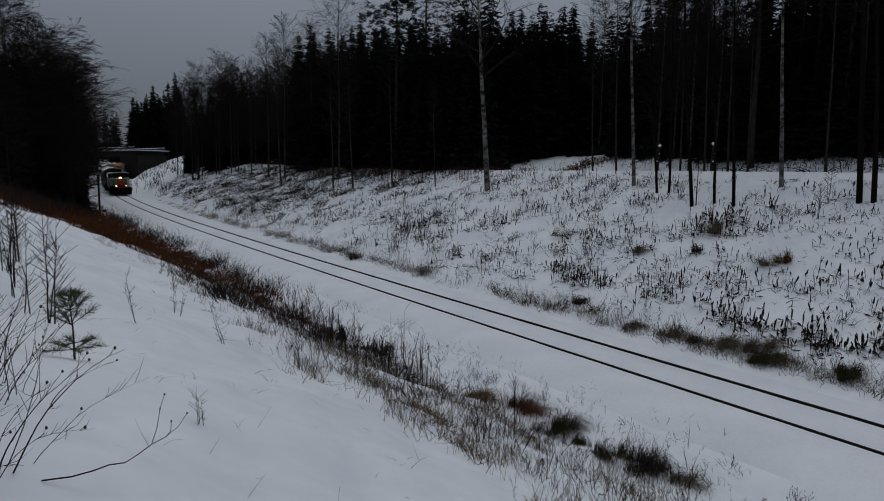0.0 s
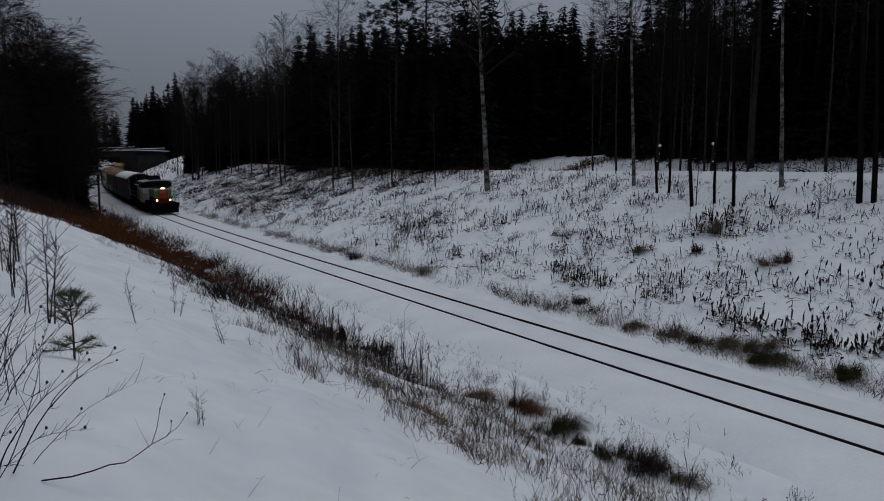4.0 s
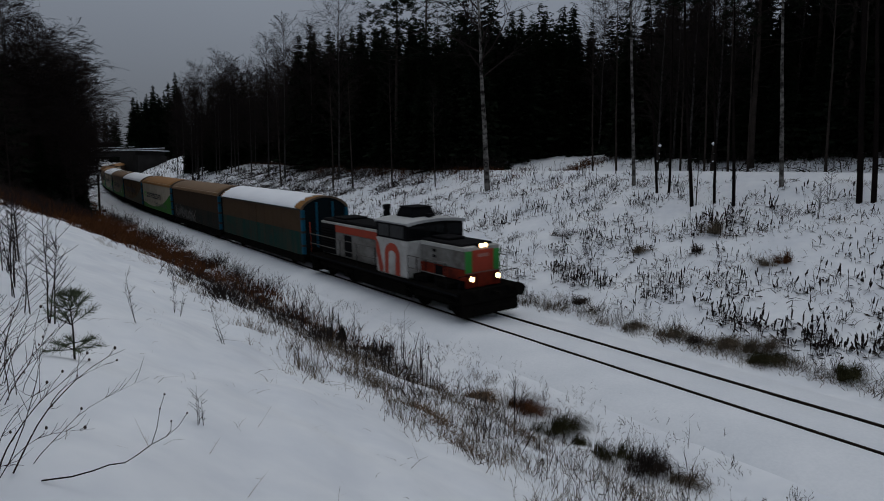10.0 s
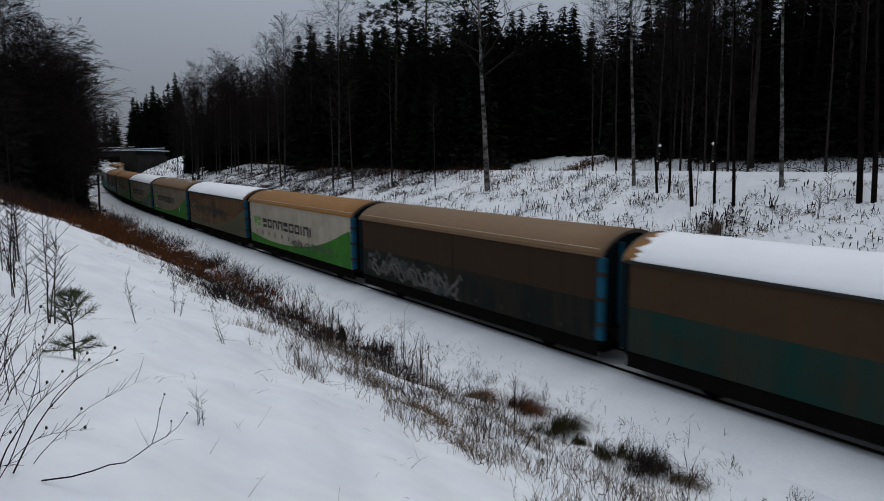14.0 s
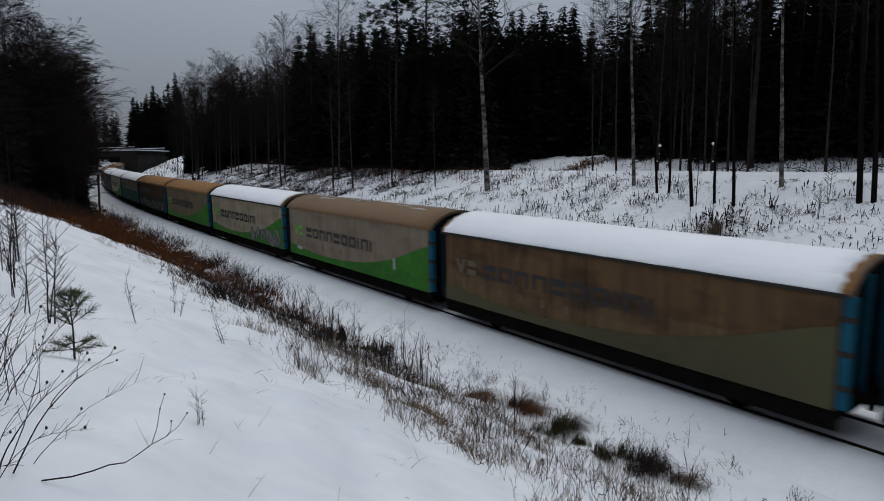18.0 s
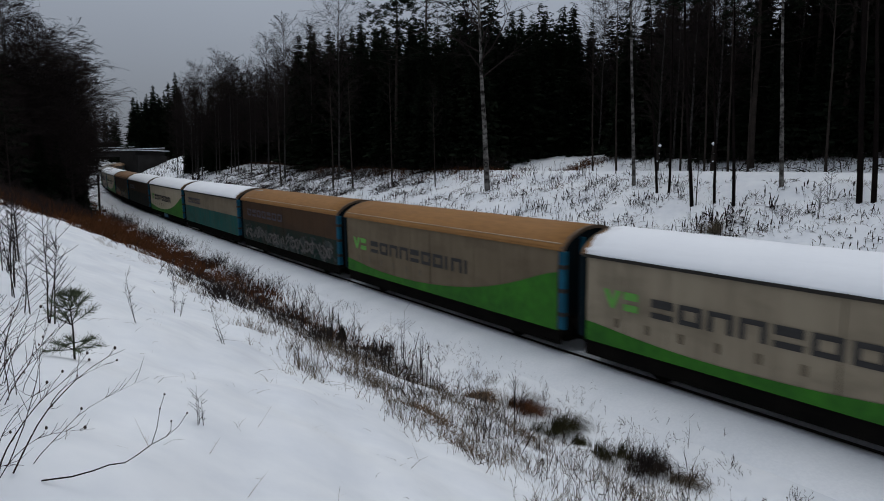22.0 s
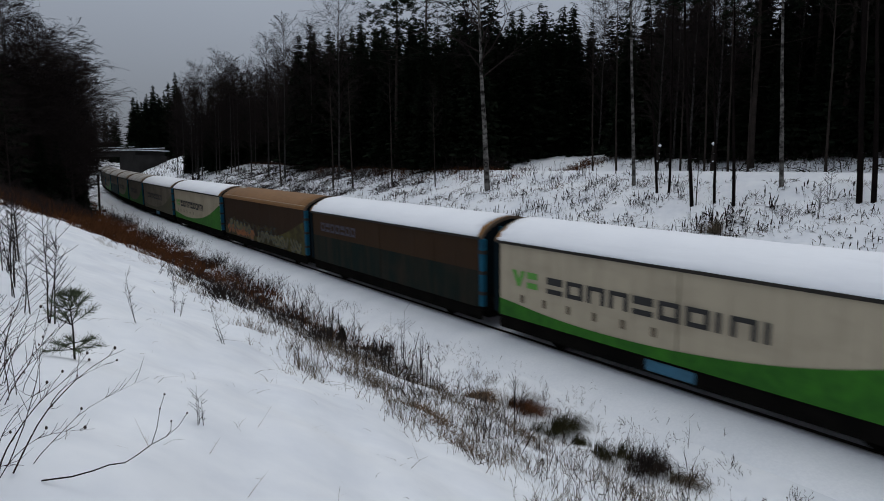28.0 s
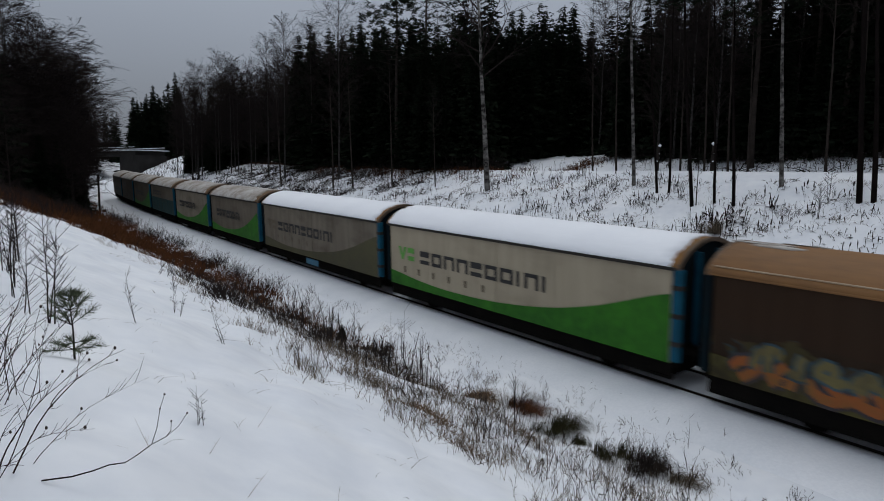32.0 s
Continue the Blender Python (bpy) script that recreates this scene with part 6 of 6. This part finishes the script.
def tussock(label, x, y, w, h, mat, seed, n=700, comb=(-0.8, -0.5)):
    """A hummock of old grass: long blades rising from several roots and combed over to one side until they lie."""
    r, v, f = random.Random(seed), [], []
    way = Vector((*comb, 0)).normalized()
    roots = [(r.gauss(0, 0.22) * w, r.gauss(0, 0.14) * w, r.uniform(0.35, 1.0)) for _ in range(9)]
    for _ in range(n):
        rx, ry, big = r.choice(roots)
        a, q = r.uniform(0, 6.28), r.random() ** 0.6
        out = Vector((math.cos(a), math.sin(a), 0))
        p = Vector((rx, ry, -0.04)) + out * q * w * 0.13
        lean = (out * r.uniform(0.1, 0.8) + way * r.uniform(0.2, 1.2)) * w * 0.22
        up = h * big * r.uniform(0.45, 1.1)
        pts = [p, p + Vector((0, 0, up * 0.7)) + lean * 0.35, p + Vector((0, 0, up)) + lean * 1.0, p + Vector((0, 0, up * r.uniform(0.0, 0.75))) + lean * r.uniform(1.5, 2.3)]
        u = Vector((-math.sin(a), math.cos(a), r.uniform(-0.4, 0.4))) * r.uniform(0.003, 0.007)
        k = len(v)
        for i, g in enumerate(pts):
            v += [g - u * (1 - 0.28 * i), g + u * (1 - 0.28 * i)]
        f += [(k + 2 * i, k + 2 * i + 1, k + 2 * i + 3, k + 2 * i + 2) for i in range(3)]
    ob = tagged(new("grass_tussock", raw_mesh("grass_tussock", v, f, mat)), label, "tussock", "grass tussocks")
    ob.location = (x, y, gz(x, y))
    return ob


tussock("large dark green grass tussock in the ditch", 2.75, 14.2, 1.05, 0.5, MOSS, 1, 1000, (0.9, -0.4))
tussock("dark green grass tussock below a larger one", 3.1, 13.6, 0.5, 0.25, MOSS, 15, 300, (0.9, -0.4))
tussock("dark green and brown grass tussock in the ditch", 3.6, 12.7, 0.75, 0.45, MOSS, 2, 560, (0.3, -0.6))
tussock("tall brown grass tussock in the ditch", 4.15, 12.05, 0.9, 0.5, WEED, 3, 560, (0.4, -0.5))
tussock("ragged greenish grass tussock in the ditch", 4.75, 11.6, 0.8, 0.4, HAIR, 16, 300, (0.6, -0.4))
tussock("broad mossy tussock at the foot of the slope", 9.75, 18.75, 1.25, 0.42, MOSS, 4, 1500, (0.6, -0.8))
tussock("dry grass combed over a mossy tussock", 9.95, 19.15, 1.1, 0.5, HAIR, 17, 700, (0.9, -0.2))
tussock("greenish grass tussock at the foot of the slope", 11.2, 16.9, 0.8, 0.5, MOSS, 5, 900, (0.5, -0.8))
tussock("drooping dry grass tussock at the foot of the slope", 9.15, 19.95, 1.2, 0.42, HAIR, 6, 900, (0.9, -0.3))
tussock("low dry grass tussock at the foot of the slope", 8.05, 21.1, 1.2, 0.4, HAIR, 7, 800, (0.9, -0.3))
tussock("flattened grass tussock beside the track bed", 8.5, 20.6, 1.0, 0.3, WEED, 18, 600, (0.9, -0.2))
tussock("small dark grass tussock at the foot of the slope", 5.6, 25.2, 0.9, 0.36, WEED, 19, 600, (0.9, -0.3))
tussock("ragged grass tussock at the foot of the slope", 6.9, 22.6, 0.9, 0.3, HAIR, 20, 600, (0.9, -0.3))
tussock("small brown grass tussock on the snowy slope", 13.35, 24.3, 0.7, 0.6, RUSSET, 8, 420, (-0.5, -0.6))
tussock("grey grass bowed over beside a brown tussock", 12.7, 24.4, 1.3, 0.4, HAIR, 21, 320, (-0.9, -0.3))
tussock("dry grass tussock beside bare brush on the slope", 12.4, 28.6, 1.2, 0.7, HAIR, 9, 700, (-0.3, -0.5))
tussock("straw-coloured grass tussock on the snowy slope", 8.95, 28.6, 0.9, 0.4, HAIR, 10, 500, (0.5, -0.5))
tussock("dark grass tussock on the snowy slope", 11.1, 27.3, 0.5, 0.45, WEED, 22, 350, (-0.3, -0.5))
tussock("spreading dead weed with flattened stems on the slope", 6.4, 33.3, 1.8, 0.5, WEED, 11, 420, (0.9, -0.3))
tussock("brown grass tussock beside the track", -5.3, 38.4, 0.9, 0.55, WEED, 12, 420)
tussock("brown grass tussock on the near bank", 1.9, 15.2, 1.3, 0.3, RUSSET, 13, 800, (0.8, -0.5))
tussock("flattened brown grass tussock on the near bank", 0.9, 16.0, 1.2, 0.25, GRASS, 14, 700, (0.8, -0.5))


def sapling(label, x, y, h, seed, n=7, lean=(0, 0), rad=0.009, category="sapling", mat=None, fork=1):
    """A bare young tree: one or more thin stems with rising side twigs."""
    r, v, f = random.Random(seed), [], []
    root = tagged(new("bare_sapling"), label, category, "bare saplings")
    root.location = (x, y, gz(x, y) - 0.03)
    for k in range(fork):
        v, f = [], []
        b = Vector((r.uniform(-0.06, 0.06) * (k > 0), r.uniform(-0.06, 0.06) * (k > 0), 0))
        d = Vector((lean[0] + r.uniform(-0.12, 0.12) * (k > 0), lean[1] + r.uniform(-0.12, 0.12) * (k > 0), 1))
        hh = h * (1 if k == 0 else r.uniform(0.6, 0.9))
        pts = [b]
        for i in range(6):
            pts.append(pts[-1] + (d + Vector((r.uniform(-0.06, 0.06), r.uniform(-0.06, 0.06), 0))) * hh / 6)
        pipe(v, f, pts, [rad * (1 - i / 7) for i in range(7)], 5)
        part("stem", raw_mesh("stem", v, f, mat or TWIG), None, root)
        v, f = [], []
        for i in range(n):
            t = r.uniform(0.15, 0.95)
            j = min(5, int(t * 6))
            c = pts[j].lerp(pts[j + 1], t * 6 - j)
            a = r.uniform(0, 6.28)
            g = Vector((math.cos(a), math.sin(a), r.uniform(0.5, 1.4))).normalized() * hh * r.uniform(0.12, 0.32)
            e = c + g
            tube(v, f, c, e, rad * 0.45, rad * 0.25, 3)
            for _ in range(2):
                w = c.lerp(e, r.uniform(0.4, 0.9))
                tube(v, f, w, w + Vector((r.uniform(-1, 1), r.uniform(-1, 1), r.uniform(0.2, 1))).normalized() * hh * 0.07, rad * 0.28, rad * 0.15, 3)
        part("crown", raw_mesh("crown", v, f, mat or TWIG), None, root)
    return root


sapling("tall bare sapling with rising twigs on the near bank", -5.22, 8.2, 1.65, 21, 14, (0.02, 0), 0.011, fork=3)
sapling("bare sapling beside two thinner stems on the near bank", -8.6, 12.7, 1.5, 22, 12, rad=0.014, fork=3)
sapling("dark bare sapling on the near bank", -8.95, 13.2, 1.45, 23, 12, rad=0.015)
sapling("small bare sapling standing alone in the snow", -4.83, 9.75, 0.85, 24, 9, (-0.15, 0), 0.006, fork=2)
sapling("knee-high bare sapling with upright twigs", -2.24, 5.6, 0.42, 25, 10, rad=0.004, fork=3)
sapling("bare sapling leaning over the snow", -3.99, 11.25, 0.75, 26, 8, (-0.35, 0.1), 0.007, fork=2)
for k, (x, y, h) in enumerate(((-5.3, 21.5, 1.5), (-4.6, 20.6, 1.3), (-5.8, 22.6, 1.2), (-1.17, 19.3, 1.7), (-1.6, 19.6, 1.4), (-0.6, 18.6, 1.1), (-0.5, 17.4, 1.5), (-6.9, 24.0, 1.2), (-7.6, 25.4, 1.1), (0.0, 15.3, 1.0), (0.7, 14.6, 1.1), (-1.0, 16.6, 1.2), (-3.4, 19.2, 1.1), (1.1, 14.1, 0.9))):
    sapling("thin bare sapling among the brush of the near bank", x, y, h, 30 + k, 8, rad=0.009, fork=2 if k % 2 else 1)
for k, (x, y, h) in enumerate(((13.0, 28.8, 1.3), (12.6, 29.5, 1.5), (13.4, 29.3, 1.2), (17.6, 28.9, 2.2), (16.3, 27.4, 1.8), (6.4, 47.0, 1.8), (6.7, 46.6, 1.4), (5.2, 41.0, 1.0))):
    sapling("bare sapling on the snowy slope", x, y, h, 50 + k, 12, rad=0.012, fork=3)
for k, (x, y, h) in enumerate(((-7.6, 11.0, 1.3), (-8.2, 11.8, 1.7), (-9.4, 13.2, 1.6), (-7.9, 11.2, 1.2), (-6.6, 9.6, 1.2), (-6.2, 9.0, 1.4), (-5.6, 8.3, 1.3), (-4.6, 6.3, 0.9), (-4.9, 6.6, 1.1), (-9.9, 15.6, 1.2), (-4.3, 5.7, 0.8))):
    sapling("bare sapling in a loose stand on the near bank", x, y, h, 90 + k, 12, (0.1 * math.sin(k * 2.3), 0), 0.009, fork=2)
for k, (x, y, h) in enumerate(((-6.3, 14.6, 0.7), (-6.0, 14.2, 0.6), (-8.0, 18.6, 0.7), (-2.9, 12.6, 0.6), (-7.4, 17.2, 0.6))):
    sapling("small bare sapling beside the brown grass", x, y, h, 110 + k, 8, (0.2 * math.sin(k * 1.9), 0), 0.007, fork=2)
sapling("thin upright stem beside the track", 5.3, 12.8, 0.75, 60, 4, rad=0.006)
sapling("thin dry stem beside the track", 6.1, 12.9, 0.42, 61, 4, rad=0.006)


def pine_sapling():
    x, y = -3.92, 6.56
    root = tagged(new("pine_sapling"), "small young pine with needle whorls standing in snow", "sapling")
    root.location = (x, y, gz(x, y) - 0.02)
    r, v, f = random.Random(4), [], []
    H = 0.72
    tube(v, f, (0, 0, 0), (0.0, 0, H * 0.5), 0.012, 0.009, 6)
    tube(v, f, (0, 0, H * 0.5), (-0.03, 0, H), 0.009, 0.004, 6)
    part("stem", raw_mesh("stem", v, f, BARK), None, root)
    for z, ln, n in ((0.13, 0.30, 5), (0.20, 0.2, 3), (0.40, 0.27, 5), (0.55, 0.2, 5), (0.66, 0.13, 4), (0.71, 0.06, 2)):
        for k in range(n):
            a = 0.4 + 6.28 * k / n + r.uniform(-0.4, 0.4)
            q = Vector((-0.03 * z / H, 0, z * H / 0.72))
            d = Vector((math.cos(a), math.sin(a), 0.75 if z > 0.3 else 0.15)).normalized()
            e = q + d * ln * r.uniform(0.8, 1.1)
            v, f = [], []
            tube(v, f, q, e, 0.006, 0.003, 4)
            b = part("branch", raw_mesh("branch", v, f, BARK), None, root)
            v, f = [], []
            for _ in range(64):
                t = r.uniform(0.3, 1.02)
                c = q.lerp(e, t)
                g = (d * 0.8 + Vector((r.uniform(-1, 1), r.uniform(-1, 1), r.uniform(-0.6, 0.9)))).normalized() * r.uniform(0.06, 0.11)
                tube(v, f, c, c + g, 0.0022, 0.0012, 3)
            part("foliage", raw_mesh("foliage", v, f, PINE_NEEDLES), None, b)
    return root


pine_sapling()
small_spruce = tree("small_spruce", spruce_meshes(99, 0.9, 0.05, 0.4), "knee-high young spruce in the ditch", "sapling")
plant(small_spruce, -3.45, 21.5, 0.8)


sv, sf = [], []
pipe(sv, sf, [(0, 0, -0.007), (0, 0, -0.002), (0, 0, 0.003), (0, 0, 0.008)], [0.002, 0.0055, 0.005, 0.002], 6)
SEED = raw_mesh("seed_head", sv, sf, WEED)


def near_shrub():
    """Arching bare stems with round seed heads close to the viewer."""
    r = random.Random(12)
    root = tagged(new("bare_shrub"), "arching bare shrub with dark seed heads on the near bank", "shrub")
    bx, by = -2.5, 3.35
    root.location = (bx, by, gz(bx, by) - 0.03)
    for k in range(78):
        v, f, heads = [], [], []
        if k < 50:
            p = Vector((r.uniform(-0.75, 0.06), r.uniform(-0.4, 0.3), 0))
            d = Vector((r.uniform(-0.1, 0.6), r.uniform(-0.1, 0.3), 1)).normalized()
            ln = r.uniform(0.4, 1.15)
        else:
            p = Vector((r.uniform(-1.3, -0.55), r.uniform(0.6, 1.7), 0))
            d = Vector((r.uniform(-0.2, 0.4), r.uniform(-0.1, 0.3), 1)).normalized()
            ln = r.uniform(0.5, 1.2)
        p.z = gz(bx + p.x, by + p.y) - gz(bx, by)
        at = [p]
        bend = Vector((r.uniform(-0.03, 0.11), r.uniform(-0.08, 0.08), r.uniform(-0.10, 0.03)))
        for i in range(9):
            d = (d + bend + Vector((r.gauss(0, 0.07), r.gauss(0, 0.07), r.gauss(0, 0.05)))).normalized()
            p = p + d * ln / 9
            at.append(p)
        w = r.uniform(0.0022, 0.0056)
        pipe(v, f, at, [w * (1 - i / 11) for i in range(10)], 4)
        for i in range(r.randint(3, 8)):
            c = at[r.randint(2, 8)]
            g = (d + Vector((r.uniform(-0.8, 0.8), r.uniform(-0.7, 0.7), r.uniform(-0.1, 0.8)))).normalized()
            q = r.uniform(0.05, 0.2)
            m = c + g * q * 0.5
            e = m + (g + Vector((r.uniform(-0.3, 0.3), r.uniform(-0.3, 0.3), 0.35))).normalized() * q * 0.5
            pipe(v, f, [c, m, e], [0.0019, 0.0014, 0.0009], 3)
            if r.random() < 0.16:
                heads.append(e)
        st = part("stem", raw_mesh("stem", v, f, RED_TWIG), None, root)
        for e in heads:
            hd = part("seed_head", SEED, None, st)
            hd.location = e
            hd.scale = (1.5, 1.5, 1.3)
    return root


near_shrub()


def bent_stalk():
    """One long stalk lying in a bow over the snow, forked, with round seed heads."""
    root = tagged(new("bent_stalk"), "long dead stalk bowed over the snow with round seed heads", "dead plant")
    x, y = -2.33, 3.50
    root.location = (x, y, gz(x, y) + 0.008)
    px = [(0, 0, 0.0), (0.16, 0.03, 0.012), (0.27, 0.06, 0.035), (0.36, 0.08, 0.065), (0.45, 0.09, 0.075), (0.52, 0.10, 0.12), (0.60, 0.12, 0.18), (0.68, 0.14, 0.22), (0.75, 0.16, 0.28), (0.80, 0.17, 0.36)]
    v, f = [], []
    pts = [Vector(p) for p in px]
    pipe(v, f, pts, [0.0050 - 0.00038 * k for k in range(10)], 6)
    heads = [pts[-1]]
    for k, way in ((6, ((0.035, 0.0, 0.10), (0.02, 0.01, 0.12), (0.03, 0.0, 0.09))), (7, ((0.03, 0.0, 0.04), (0.005, 0.0, 0.06)))):
        at = [pts[k]]
        for g in way:
            at.append(at[-1] + Vector(g))
        pipe(v, f, at, [0.0026 - 0.0004 * i for i in range(len(at))], 4)
        heads += at[2:]
    part("stem", raw_mesh("stem", v, f, BARK), None, root)
    for h in heads:
        bm = bmesh.new()
        bmesh.ops.create_icosphere(bm, subdivisions=1, radius=0.007, matrix=Matrix.Translation(h))
        part("seed_head", bm, WEED, root)
    return root


bent_stalk()
r = random.Random(31)
for k in range(9):
    x, y = r.uniform(-2.6, 0.6), r.uniform(3.6, 8.2)
    sapling("single dry grass stem bent over the snow", x, y, r.uniform(0.12, 0.3), 70 + k, 2, (r.uniform(-0.7, 0.7), r.uniform(-0.3, 0.3)), 0.0022, "dead plant", GRASS)

# trackside post, snow-capped snags and fallen branches
post = tagged(new("trackside_post"), "dark wooden post standing beside the track", "post")
post.location = (-39.9, 73.4, gz(-39.9, 73.4) - 0.1)
part("shaft", box(bmesh.new(), -0.09, 0.09, -0.09, 0.09, 0, 4.2, 0.02), BARK, post)
part("cap", box(bmesh.new(), -0.13, 0.13, -0.13, 0.13, 4.2, 4.28, 0.02), BARK, post)


def snag(x, y, h, lean, seed):
    root = tagged(new("broken_snag"), "broken dead trunk with clumps of snow on it", "dead tree", "snags of the wood")
    root.location = (x, y, gz(x, y) - 0.05)
    v, f, r = [], [], random.Random(seed)
    top = Vector((lean * h, 0, h))
    tube(v, f, (0, 0, 0), top, 0.14, 0.09, 7)
    part("trunk", raw_mesh("trunk", v, f, BARK), None, root)
    for t in (1.0, 0.72, 0.45):
        bm = bmesh.new()
        q0 = top * t + Vector((r.uniform(-0.06, 0.06), -0.06, 0))
        big = 0.11 if t == 1.0 else r.uniform(0.04, 0.07)
        bmesh.ops.create_icosphere(bm, subdivisions=2, radius=1, matrix=Matrix.Translation(q0) @ Matrix.Diagonal((big * 1.2, big, big, 1)))
        for q in bm.verts:
            q.co += 0.035 * noise.noise_vector(q.co * 7 + Vector((seed, 0, 0)))
        part("snow_clump", bm, ROOF_SNOW, root, "", True)
    return root


snag(17.3, 41.0, 2.0, 0.0, 1)
snag(14.4, 43.0, 1.9, 0.03, 2)
snag(25.6, 40.5, 1.5, 0.25, 3)


def fallen_branches(x, y, seed, n=14):
    root = tagged(new("fallen_branches"), "heap of snow-dusted fallen branches at the wood's edge", "branches", "fallen branches")
    root.location = (x, y, gz(x, y))
    r = random.Random(seed)
    for _ in range(n):
        v, f = [], []
        p = Vector((r.uniform(-1.6, 1.6), r.uniform(-0.5, 0.5), r.uniform(0, 0.25)))
        d = Vector((r.uniform(-1, 1), r.uniform(-0.4, 0.4), r.uniform(-0.05, 0.35))).normalized()
        for i in range(4):
            q = p + d * 0.45
            tube(v, f, p, q, 0.03 - 0.006 * i, 0.024 - 0.006 * i, 4)
            p, d = q, (d + Vector((r.uniform(-0.15, 0.15), r.uniform(-0.2, 0.2), -0.18))).normalized()
        part("branch", raw_mesh("branch", v, f, BARK), None, root)
    return root


fallen_branches(18.6, 37.5, 1)
fallen_branches(21.5, 36.5, 2)
fallen_branches(24.8, 35.2, 3)


motions()
